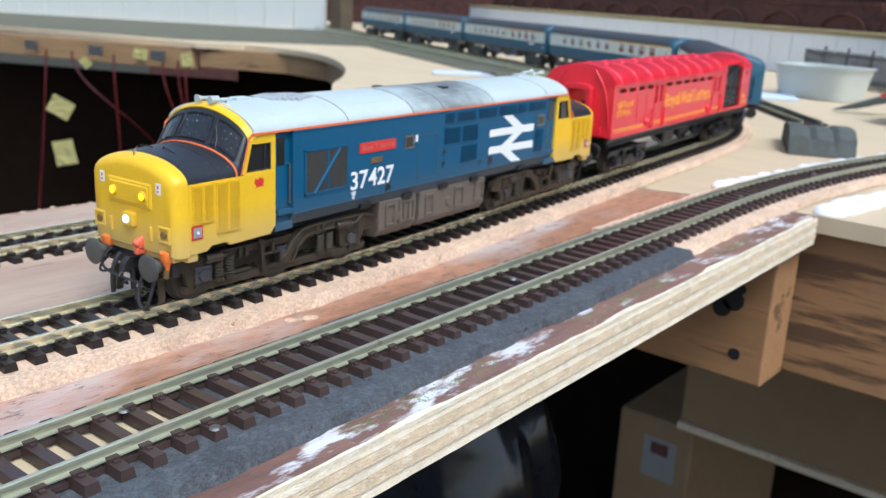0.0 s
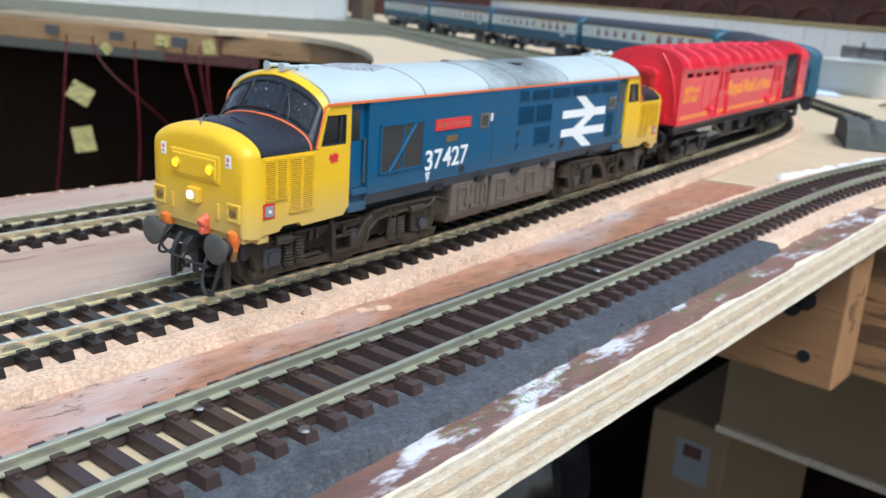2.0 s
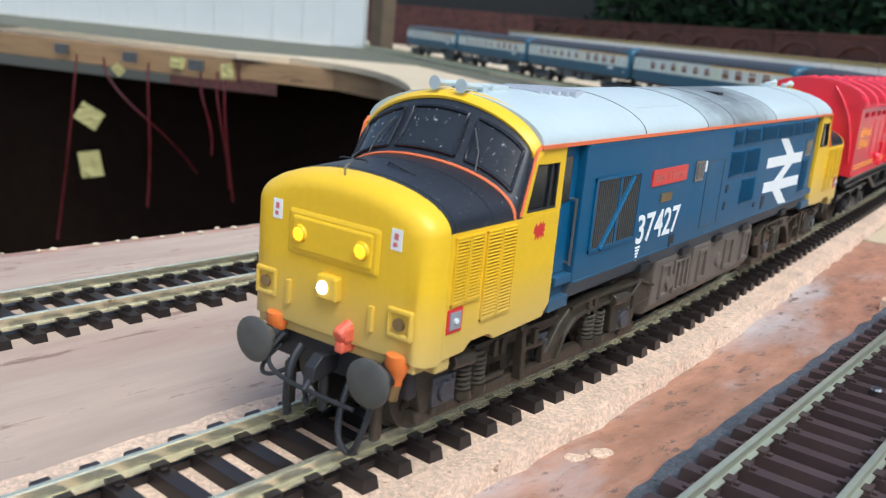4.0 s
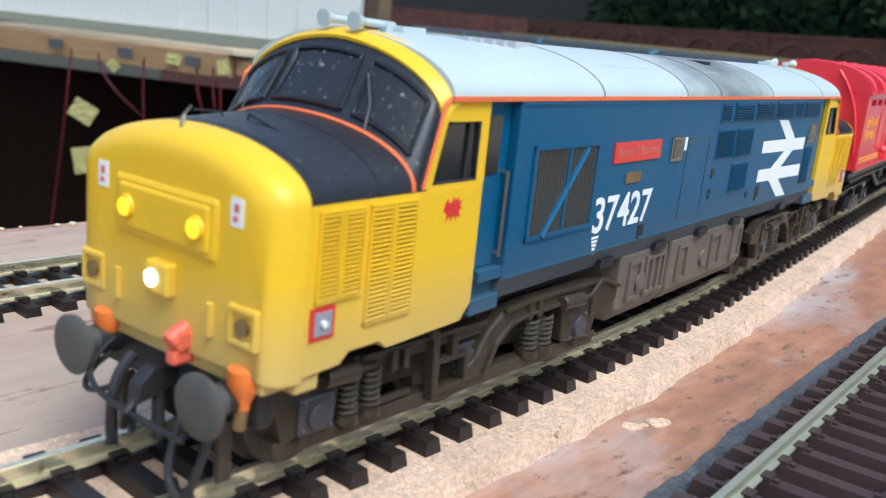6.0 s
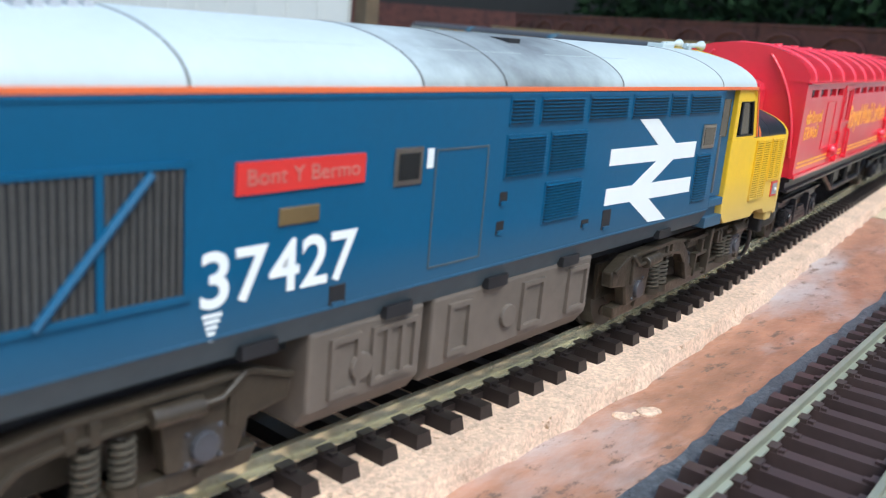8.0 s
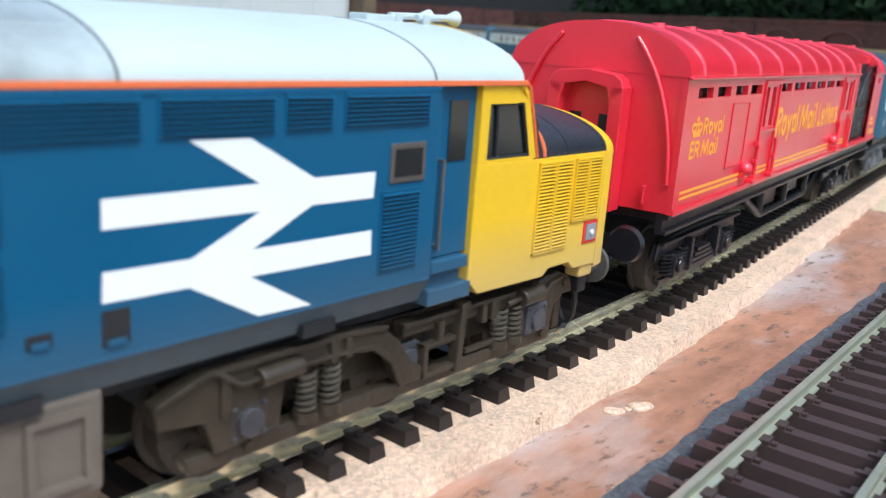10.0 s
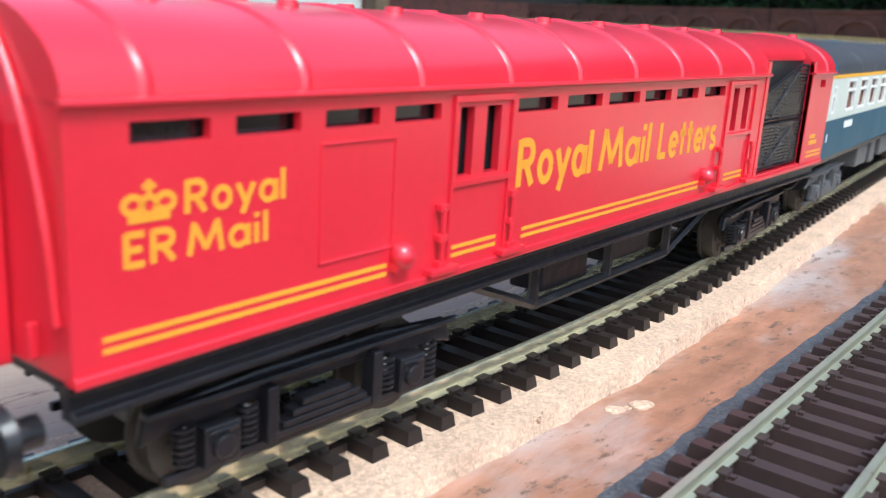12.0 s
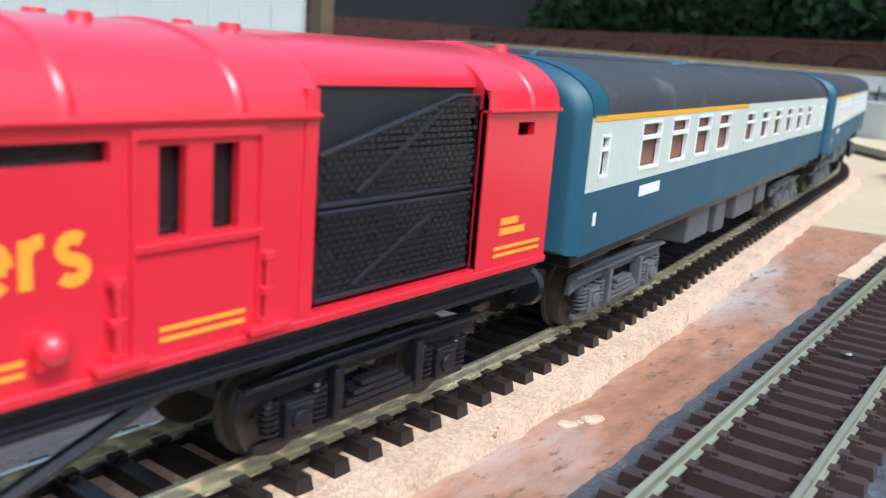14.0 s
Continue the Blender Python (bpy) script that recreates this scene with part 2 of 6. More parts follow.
PINE_X = mat("old_pine_fascia", (0.30, 0.18, 0.085), 0.65, var=0.3, scale=60, bump=0.3, bump_scale=120, stretch=(.3, .3, 2), second=(0.08, 0.045, 0.025), second_at=0.58, second_scale=14)
PLASTER = mat("white_plaster", (0.80, 0.82, 0.84), 0.8, var=0.06, scale=200, bump=0.5, bump_scale=200)
PANEL = mat("white_painted_panel", (0.74, 0.77, 0.77), 0.55, var=0.03, scale=20)
OFFWHITE = mat("off_white_boarding", (0.55, 0.57, 0.55), 0.6, var=0.03, scale=20)
TRIM = mat("olive_wood_ledge", (0.30, 0.24, 0.11), 0.7, var=0.2, scale=40)
BRICK = mat("dark_red_brick_card", (0.10, 0.035, 0.026), 0.8, var=0.3, scale=120, second=(0.06, 0.022, 0.018), second_at=0.5, second_scale=40)
POST = mat("dark_timber_post", (0.09, 0.065, 0.04), 0.7, var=0.3, scale=40)
SCENIC = mat("grey_green_trackbed", (0.115, 0.115, 0.082), 0.9, var=0.25, scale=120, bump=0.5, second=(0.10, 0.11, 0.06), second_at=0.55, second_scale=14)
TUB = mat("milky_plastic_tub", (0.46, 0.49, 0.45), 0.35, var=0.05, scale=60)
CARVED = mat("grey_carved_foam", (0.075, 0.085, 0.08), 0.9, var=0.3, scale=200, bump=0.8, bump_scale=250)
CARD = mat("brown_cardboard", (0.26, 0.165, 0.085), 0.85, var=0.12, scale=40)
BAG = mat("black_bin_bag", (0.018, 0.019, 0.023), 0.18, var=0.3, scale=60, bump=0.8, bump_scale=30)
WORN = mat("worn_bare_board", (0.44, 0.325, 0.245), 0.6, var=0.2, scale=200, bump=0.2, second=(0.37, 0.24, 0.18), second_at=0.5, second_scale=28, second_soft=0.15, stretch=(.18, 1, 1), specks=((0.24, 0.15, 0.11), 0.58, 200))
# near-black tone that stands in for the shade under the boards
SHADE_BELOW = mat("shade_below_boards", (0.014, 0.008, 0.005), 0.9, spec=0.05, var=0.3, scale=30)
# concrete taken down to near-black, the shade under the layout put into its colour
FLOORM = mat("shade_dark_concrete_floor", (0.028, 0.026, 0.024), 0.9, spec=0.1, var=0.15, scale=15)
WIRE = mat("red_wire", (0.10, 0.009, 0.011), 0.4, var=0.05)
TAPE = mat("yellow_masking_tape", (0.37, 0.33, 0.13), 0.8, var=0.1, scale=150, bump=0.3)
HEDGE = mat("hedge_leaves", (0.013, 0.030, 0.012), 0.9, spec=0.1, var=0.3, scale=30)
SHED = mat("dark_shed_wall", (0.02, 0.021, 0.02), 0.9, var=0.2, scale=8)
GREEN_BITS = mat("green_scatter", (0.16, 0.33, 0.08), 0.9, var=0.3)
BLUE_CARD = mat("pale_blue_card", (0.58, 0.66, 0.78), 0.6, var=0.04)


# ---- building helpers (millimetres) ----
def box(bm, x0, x1, y0, y1, z0, z1):
    v = [bm.verts.new((x, y, z)) for x in (x0, x1) for y in (y0, y1) for z in (z0, z1)]
    for f in ((0, 1, 3, 2), (4, 6, 7, 5), (0, 4, 5, 1), (2, 3, 7, 6), (0, 2, 6, 4), (1, 5, 7, 3)):
        bm.faces.new([v[i] for i in f])


def plate(bm, poly, y0, y1):
    """A polygon of (x, z) drawn out from y0 to y1."""
    a = [bm.verts.new((x, y0, z)) for x, z in poly]
    b = [bm.verts.new((x, y1, z)) for x, z in poly]
    bm.faces.new(a)
    bm.faces.new(b[::-1])
    for i in range(len(poly)):
        j = (i + 1) % len(poly)
        bm.faces.new((a[j], a[i], b[i], b[j]))


def slab(bm, poly, z0, z1):
    """A polygon of (x, y) drawn out from z0 to z1."""
    a = [bm.verts.new((x, y, z0)) for x, y in poly]
    b = [bm.verts.new((x, y, z1)) for x, y in poly]
    bm.faces.new(a[::-1])
    bm.faces.new(b)
    for i in range(len(poly)):
        j = (i + 1) % len(poly)
        bm.faces.new((a[i], a[j], b[j], b[i]))


def pierced(bm, x0, x1, z0, z1, y0, y1, holes):
    """One upright wall from y0 to y1 with square openings (x0, x1, z0, z1) through it, in a single welded mesh."""
    xs = sorted({x0, x1, *[v for h in holes for v in h[:2]]})
    zs = sorted({z0, z1, *[v for h in holes for v in h[2:]]})
    xs, zs = [x for x in xs if x0 <= x <= x1], [z for z in zs if z0 <= z <= z1]
    made = {}

    def at(i, j, y):
        if (i, j, y) not in made:
            made[i, j, y] = bm.verts.new((xs[i], y, zs[j]))
        return made[i, j, y]

    def solid(i, j):
        if not (0 <= i < len(xs) - 1 and 0 <= j < len(zs) - 1):
            return False
        cx, cz = (xs[i] + xs[i + 1]) / 2, (zs[j] + zs[j + 1]) / 2
        return not any(h[0] < cx < h[1] and h[2] < cz < h[3] for h in holes)

    for i in range(len(xs) - 1):
        for j in range(len(zs) - 1):
            if not solid(i, j):
                continue
            for y in (y0, y1):
                bm.faces.new((at(i, j, y), at(i + 1, j, y), at(i + 1, j + 1, y), at(i, j + 1, y)))
            for di, dj, a, b in ((-1, 0, (i, j), (i, j + 1)), (1, 0, (i + 1, j), (i + 1, j + 1)), (0, -1, (i, j), (i + 1, j)), (0, 1, (i, j + 1), (i + 1, j + 1))):
                if not solid(i + di, j + dj):
                    bm.faces.new((at(*a, y0), at(*b, y0), at(*b, y1), at(*a, y1)))


def loft(bm, sections, caps=True, closed=True):
    """Skins a row of sections, each a list of (x, y, z)."""
    rings = [[bm.verts.new(p) for p in s] for s in sections]
    n = len(rings[0])
    for a, b in zip(rings, rings[1:]):
        for i in range(n if closed else n - 1):
            j = (i + 1) % n
            bm.faces.new((a[i], a[j], b[j], b[i]))
    if caps and closed:
        bm.faces.new(rings[0][::-1])
        bm.faces.new(rings[-1])


def tube(bm, p, q, r, n=10, r2=None):
    """A round bar from p to q."""
    p, q = Vector(p), Vector(q)
    turn = (q - p).to_track_quat("Z", "Y").to_matrix()
    r2 = r if r2 is None else r2
    secs = []
    for c, rad in ((p, r), (q, r2)):
        secs.append([tuple(c + turn @ Vector((rad * math.cos(2 * math.pi * i / n), rad * math.sin(2 * math.pi * i / n), 0))) for i in range(n)])
    loft(bm, secs)


def pipe(bm, pts, r, n=7):
    """A bent bar through points."""
    pts = [Vector(p) for p in pts]
    secs = []
    for i, c in enumerate(pts):
        d = (pts[min(i + 1, len(pts) - 1)] - pts[max(i - 1, 0)]).normalized()
        turn = d.to_track_quat("Z", "Y").to_matrix()
        secs.append([tuple(c + turn @ Vector((r * math.cos(2 * math.pi * k / n), r * math.sin(2 * math.pi * k / n), 0))) for k in range(n)])
    loft(bm, secs)


def ball(bm, c, r, n=8, squash=1.0):
    secs = []
    for i in range(1, n):
        a = math.pi * i / n
        secs.append([(c[0] + r * math.sin(a) * math.cos(2 * math.pi * k / 12), c[1] + r * math.sin(a) * math.sin(2 * math.pi * k / 12), c[2] - r * squash * math.cos(a)) for k in range(12)])
    loft(bm, secs)


def bez(p0, p1, p2, p3, n=14):
    out = []
    for i in range(n + 1):
        t = i / n
        out.append(tuple((1 - t) ** 3 * a + 3 * t * (1 - t) ** 2 * b + 3 * t * t * (1 - t) * c + t ** 3 * d for a, b, c, d in zip(p0, p1, p2, p3)))
    return out


def part(name, bm, material, parent=None, label="", bevel=0.0, smooth=False, at=None, scale=0.001):
    """Links a bmesh drawn in millimetres as one mesh object under parent."""
    bmesh.ops.scale(bm, vec=(scale,) * 3, verts=bm.verts)
    bmesh.ops.recalc_face_normals(bm, faces=bm.faces)
    me = bpy.data.meshes.new(name)
    bm.to_mesh(me)
    bm.free()
    me.materials.append(material)
    if smooth:
        me.polygons.foreach_set("use_smooth", [True] * len(me.polygons))
        me.set_sharp_from_angle(angle=radians(40))
    ob = new(name, me)
    if parent:
        ob.parent = parent
    if at:
        ob.location = [c * 0.001 for c in at]
    if label:
        ob["label"] = label
    if bevel:
        md = ob.modifiers.new("bevel", 'BEVEL')
        md.width, md.segments, md.limit_method, md.angle_limit = bevel * 0.001, 2, 'ANGLE', radians(40)
    return ob


def thing(name, label, category, at=(0, 0, 0), group=""):
    ob = new(name)
    ob.empty_display_size = 0.01
    ob.location = at
    return tagged(ob, label, category, group)


def lettering(name, text, size, material, parent, at, turn=(90, 0, 0), stretch=1.0, depth=0.05, label="", width=0.0, bold=0.0):
    """Words as a thin mesh; size and place in millimetres, by their lower left corner."""
    cu = bpy.data.curves.new(name, 'FONT')
    cu.body, cu.size, cu.extrude = text, size * 0.001, depth * 0.001
    cu.offset = bold * 0.001
    tmp = new(name, cu)
    bpy.context.view_layer.update()
    me = bpy.data.meshes.new_from_object(tmp.evaluated_get(bpy.context.evaluated_depsgraph_get()))
    bpy.data.objects.remove(tmp)
    me.materials.clear()
    me.materials.append(material)
    ob = new(name, me)
    ob.parent = parent
    if width:
        stretch = width * 0.001 / (max(v.co.x for v in me.vertices) - min(v.co.x for v in me.vertices))
    ob.matrix_basis = pose(*[c * 0.001 for c in at], *turn) @ Matrix.Diagonal((stretch, 1, 1, 1))
    if label:
        ob["label"] = label
    return ob


# ---- the line of each track: straight before u = 0, then (length, curvature) ----
MAIN = [(0.12, 1 / 1.07), (0.315, 0.0), (0.408, 1 / 0.42), (3.0, 0.0)]
FRONT = [(0.26, 0.0), (0.62, -1 / 0.86)]
REAR = [(0.6, 0.0)]


def on_line(line, u, start=(0.0, 0.0), heading=0.0):
    """Place and heading at the distance u along a track."""
    x, y, h = start[0], start[1], heading
    if u <= 0:
        return x + u * math.cos(h), y + u * math.sin(h), h
    for length, k in line:
        d = min(u, length)
        if abs(k) < 1e-9:
            x, y = x + d * math.cos(h), y + d * math.sin(h)
        else:
            x, y = x + (math.sin(h + k * d) - math.sin(h)) / k, y - (math.cos(h + k * d) - math.cos(h)) / k
            h += k * d
        u -= d
        if u <= 0:
            break
    return x, y, h


def sweep(bm, line, u0, u1, step, profile, start=(0, 0), heading=0.0, wobble=0.0):
    """Draws a profile of (side, up) in millimetres along a track."""
    secs, n = [], max(2, int((u1 - u0) / step))
    for i in range(n + 1):
        u = u0 + (u1 - u0) * i / n
        x, y, h = on_line(line, u, start, heading)
        s = []
        for a, b in profile:
            w = a + (wobble * noise.noise(Vector((u * 160, a, b))) if wobble else 0)
            b2 = b + (wobble * 0.3 * noise.noise(Vector((u * 200, a + 9, b))) if wobble and b > -7 else 0)
            s.append((x * 1000 - w * math.sin(h), y * 1000 + w * math.cos(h), b2))
        secs.append(s)
    loft(bm, secs)


# ---- the boards ----
TOP = -8.0
F_START, F_HEAD = (0.0, -0.0584), radians(2.0)


def baseboards():
    bm = bmesh.new()
    slab(bm, [(-620, -109.5), (302, -82.5), (296, -20), (286, 14), (299, 145), (80, 139), (-620, 168)], TOP - 13, TOP)
    tagged(part("baseboard", bm, BOARD, bevel=0.6), "brown-painted plywood baseboard, scuffed and worn", "baseboard", kind="structure")
    bm = bmesh.new()
    cut = bez((300, 150), (360, 300), (450, 420), (515, 478), 8) + bez((515, 478), (640, 570), (800, 760), (800, 900), 10)[1:] + [(790, 985), (735, 1041)]
    poly = [(0, -900, 0)][:0] + [(306, -900), (1900, -900), (1900, 1500), (1500, 2700), (-300, 2900), (400, 2100), (632, 1497)] + [(x, y) for x, y in [c[:2] for c in reversed(cut)]] + [(303, 140), (291, 14), (301, -20), (307, -83)]
    slab(bm, poly, TOP - 9, TOP - 0.6)
    tagged(part("baseboard", bm, PLY), "bare plywood baseboard with a curved cutout", "baseboard", kind="structure")
    # sawn front edge with bare plies
    trim = new("baseboard_edge")
    tagged(trim, "rough sawn bare plywood edge of the baseboard", "board edge", kind="structure")
    plies = [(-13.0, -10.4), (-10.2, -7.6), (-7.4, -4.9), (-4.7, -2.3), (-2.1, -0.6)]
    for k, (z0, z1) in enumerate(plies):
        bm = bmesh.new()
        secs = []
        for i in range(181):
            x = -620 + 922 * i / 180
            y = -109.5 + 27 * (x + 620) / 922
            w = 0.35 + 0.3 * (k % 2) + 0.22 * noise.noise(Vector((x * 0.11, k * 3.1, 0)))
            up = 0.25 * noise.noise(Vector((x * 0.2, k, 5))) + 0.2 * noise.noise(Vector((x * 0.7, k, 2)))
            secs.append([(x, y - w, TOP + z0), (x, y - w + 0.25, TOP + z1 + up), (x, y + 0.2, TOP + z1 + up), (x, y + 0.2, TOP + z0)])
        loft(bm, secs)
        part("ply", bm, PLY_EDGE if k % 2 == 0 else PLY_CORE, trim)
    # plaster-smeared strip along the front
    bm = bmesh.new()
    a, b = [], []
    for i in range(121):
        x = -620 + 920 * i / 120
        y = -109.2 + 27 * (x + 620) / 922
        a.append((x, y + 0.3))
        b.append((x, y + 13 + 3.5 * noise.noise(Vector((x * 0.02, 0, 1))) + 1.5 * noise.noise(Vector((x * 0.15, 3, 1)))))
    slab(bm, a + b[::-1], TOP - 0.5, TOP + 0.35)
    tagged(part("smeared_paint", bm, BOARD_SMEAR), "brown paint smeared with dried white plaster along the edge", "paint", kind="structure")
    # paint worn down to the wood behind the train
    bm = bmesh.new()
    slab(bm, [(-600, 23), (284, 23), (295, 138), (80, 134), (-600, 162)], TOP - 0.3, TOP + 0.25)
    tagged(part("worn_paint", bm, WORN), "paint worn down to bare wood behind the train", "paint", kind="structure")
    # bare wood left by the saw along the lip
    bm = bmesh.new()
    a, b = [], []
    for i in range(161):
        x = -600 + 895 * i / 160
        y = -109.2 + 27 * (x + 620) / 922
        a.append((x, y - 0.6))
        b.append((x, y + 0.15 + max(0, 2.6 * noise.noise(Vector((x * 0.03, 7, 1))) + 1.3 * noise.noise(Vector((x * 0.21, 2, 1))))))
    slab(bm, a + b[::-1], TOP - 0.5, TOP + 0.6)
    tagged(part("splintered_lip", bm, PLY_EDGE), "pale splintered wood along the board's lip", "board edge", kind="structure")
    # pale rim of dried plaster at the far edge of the board
    bm = bmesh.new()
    for i in range(60):
        x = -150 + 7 * i + random.uniform(-3, 3)
        y = 139 + (168 - 139) * max(0, (80 - x) / 700)
        ball(bm, (x, y - random.uniform(0, 3), TOP + 0.2), random.uniform(0.4, 1.3), 4, 0.5)
    tagged(part("plaster_crumbs", bm, PLY), "pale crumbs of plaster and wood along the board's edge", "plaster", kind="stuff")
    bm = bmesh.new()
    for dx, dy, r in ((-3.0, 1.2, 1.5), (-2.0, 0.5, 1.1), (2.0, -1.0, 1.8), (3.6, -1.5, 1.4), (-0.2, -0.1, 0.7), (2.8, -0.3, 1.0)):
        ball(bm, (37 + dx, -25.6 + dy, TOP + 0.1), r, 5, 0.35)
    tagged(part("glue_blob", bm, CORK), "dried blob of glue and cork crumbs on the board", "glue blob")
    bm = bmesh.new()
    for i in range(1100):
        x = random.uniform(-60, 230)
        y = -83.5 + 0.0293 * x + random.gauss(0, 1.6) - 1.5
        s = random.uniform(0.08, 0.26)
        if noise.noise(Vector((x * 0.02, 1, 4))) > -0.1:
            ball(bm, (x, y, TOP + 0.4), s, 3, 0.6)
    tagged(part("scatter", bm, GREEN_BITS), "green scenic scatter strewn beside the underlay", "scatter", kind="stuff")
    # joists and fascias
    bm = bmesh.new()
    box(bm, 272, 300, -78, 120, TOP - 79, TOP - 13.5)
    tagged(part("joist_1", bm, PINE, bevel=1.0), "old pine joist under the baseboard, stained and notched", "joist", kind="structure")
    bm = bmesh.new()
    box(bm, 314, 338, -900, 140, TOP - 84, TOP - 9.2)
    tagged(part("joist_2", bm, PINE, bevel=1.0), "old dark pine joist under the plywood", "joist", kind="structure")
    bm = bmesh.new()
    slab(bm, [(728, 1046), (420, 1960), (438, 1966), (746, 1052)], TOP - 44, TOP - 9.2)
    tagged(part("fascia_1", bm, PINE_X, bevel=1.0), "pine fascia under the back board with wires stapled to it", "fascia", kind="structure")
    bm = bmesh.new()
    slab(bm, [(746, 1046), (806, 900), (790, 790), (700, 660), (716, 655), (806, 780), (824, 900), (764, 1052)], TOP - 40, TOP - 9.2)
    tagged(part("fascia_2", bm, PINE_X, bevel=1.0), "pine frame curving under the cutout", "fascia", kind="structure")
    # patch of dark stain and a knot hole on the joist
    bm = bmesh.new()
    for x, y, z, r in ((271.6, -60, TOP - 40, 5.5), (271.6, -55, TOP - 45, 4.5), (271.6, -63, TOP - 34, 2.5), (271.6, -64, TOP - 66, 3.0)):
        tube(bm, (x, y, z), (x + 0.8, y, z), r, 9)
    tagged(part("stain", bm, BLACK), "dark stains on the joist", "stain", kind="structure")


baseboards()


def surroundings():
    bm = bmesh.new()
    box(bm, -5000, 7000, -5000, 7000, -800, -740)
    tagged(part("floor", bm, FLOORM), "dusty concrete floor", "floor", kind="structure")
    bm = bmesh.new()
    slab(bm, [(1300, 1360), (350, 3005), (365, 3014), (1315, 1369)], TOP, 620)
    for i in range(26):
        d = i * 70
        x, y = 1300 - 0.5 * d, 1360 + 0.866 * d
        slab(bm, [(x - 2.2, y - 1.3), (x - 3.2, y + 0.4), (x - 2.2, y + 1.2), (x, y)], TOP + 0.5, 610)
    tagged(part("wall_back", bm, OFFWHITE), "white painted boarding behind the layout", "wall", kind="structure")
    bm = bmesh.new()
    box(bm, 1322, 1362, 1330, 1366, -700, 900)
    tagged(part("post", bm, POST, bevel=2), "dark timber post beside the white boarding", "post", kind="structure")
    # white planked skirting behind the curve, in separate planks
    line = [(960, -170), (1250, 215), (1480, 590), (2000, 1500)]
    wall = new("wall_curve")
    tagged(wall, "low white planked wall behind the curve", "wall", kind="structure")
    for (x0, y0), (x1, y1) in zip(line, line[1:]):
        length = math.hypot(x1 - x0, y1 - y0)
        n = max(1, int(length / 48))
        ux, uy = (x1 - x0) / length, (y1 - y0) / length
        for i in range(n):
            a, b = length * i / n + 0.7, length * (i + 1) / n - 0.7
            bm = bmesh.new()
            slab(bm, [(x0 + ux * a, y0 + uy * a), (x0 + ux * b, y0 + uy * b), (x0 + ux * b + uy * 6, y0 + uy * b - ux * 6), (x0 + ux * a + uy * 6, y0 + uy * a - ux * 6)], TOP, 54)
            part("plank", bm, PANEL, wall, bevel=0.6)
        bm = bmesh.new()
        slab(bm, [(x0 - uy * 3, y0 + ux * 3), (x1 - uy * 3, y1 + ux * 3), (x1 + uy * 70, y1 - ux * 70), (x0 + uy * 70, y0 - ux * 70)], 54.4, 60)
        part("ledge", bm, TRIM, wall, "olive wooden ledge")
    # viaduct of dark brick card with arches
    via = new("viaduct_wall")
    tagged(via, "dark red brick viaduct with arches behind the line", "viaduct", kind="structure")
    for (x0, y0), (x1, y1) in zip(line, line[1:]):
        length = math.hypot(x1 - x0, y1 - y0)
        ux, uy = (x1 - x0) / length, (y1 - y0) / length
        ox, oy = uy * 72, -ux * 72
        bm = bmesh.new()
        slab(bm, [(x0 + ox, y0 + oy), (x1 + ox, y1 + oy), (x1 + ox + uy * 10, y1 + oy - ux * 10), (x0 + ox + uy * 10, y0 + oy - ux * 10)], 40, 96)
        part("brick_face", bm, BRICK, via)
        n = max(1, int(length / 130))
        for i in range(n):
            c = length * (i + 0.5) / n
            pts = []
            for k in range(13):
                a = math.pi * k / 12
                d, z = c + 48 * math.cos(a), 58 + 26 * math.sin(a)
                pts.append((x0 + ox + ux * d - uy * 2, y0 + oy + uy * d + ux * 2, z))
            bm = bmesh.new()
            pipe(bm, pts, 2.6, 6)
            part("arch", bm, BRICK, via)
        bm = bmesh.new()
        slab(bm, [(x0 + ox - uy * 3, y0 + oy + ux * 3), (x1 + ox - uy * 3, y1 + oy + ux * 3), (x1 + ox + uy * 12, y1 + oy - ux * 12), (x0 + ox + uy * 12, y0 + oy - ux * 12)], 96.3, 101)
        part("coping", bm, BRICK, via)
    # grey-green trackbed of the inner lines round the bend
    bm = bmesh.new()
    sweep(bm, MAIN, 0.80, 3.2, 0.03, [(-30, TOP), (-30, TOP + 1.2), (95, TOP + 1.2), (95, TOP)])
    tagged(part("trackbed", bm, SCENIC), "grey-green ballasted trackbed round the bend", "trackbed", kind="structure")
    bm = bmesh.new()
    slab(bm, [(632, 1499), (758, 1104), (1010, 905), (1290, 1345), (870, 2090), (400, 2850), (0, 2850)], TOP - 0.5, TOP + 0.5)
    tagged(part("trackbed", bm, SCENIC), "grey-green scenic surface of the back board", "trackbed", kind="structure")
    # what closes the place off beyond: brick garden wall, hedge and shed
    bm = bmesh.new()
    slab(bm, [(2300, -2500), (3300, 2200), (2600, 4200), (2660, 4230), (3370, 2200), (2360, -2520)], -750, 130)
    tagged(part("garden_wall", bm, BRICK), "dark red brick wall beyond the layout", "wall", kind="structure")
    me_v, me_f = [], []
    rng = random.Random(5)
    for i in range(9000):
        t = rng.random()
        x0, y0 = (2450 + 1000 * t * 1.0, -2500 + 4700 * t) if t < 1 else (0, 0)
        x, y, z = x0 + rng.uniform(0, 350), y0 + rng.uniform(-60, 60), rng.uniform(60, 420) + 40 * noise.noise(Vector((t * 14, 0, 0)))
        s = rng.uniform(18, 42)
        d1 = Vector((rng.uniform(-1, 1), rng.uniform(-1, 1), rng.uniform(-1, 1))).normalized() * s
        d2 = d1.orthogonal().normalized() * s * 0.5
        b = len(me_v)
        for q in (d1, d2, -d1, -d2):
            me_v.append(((x + q.x) * 0.001, (y + q.y) * 0.001, (z + q.z) * 0.001))
        me_f.append((b, b + 1, b + 2, b + 3))
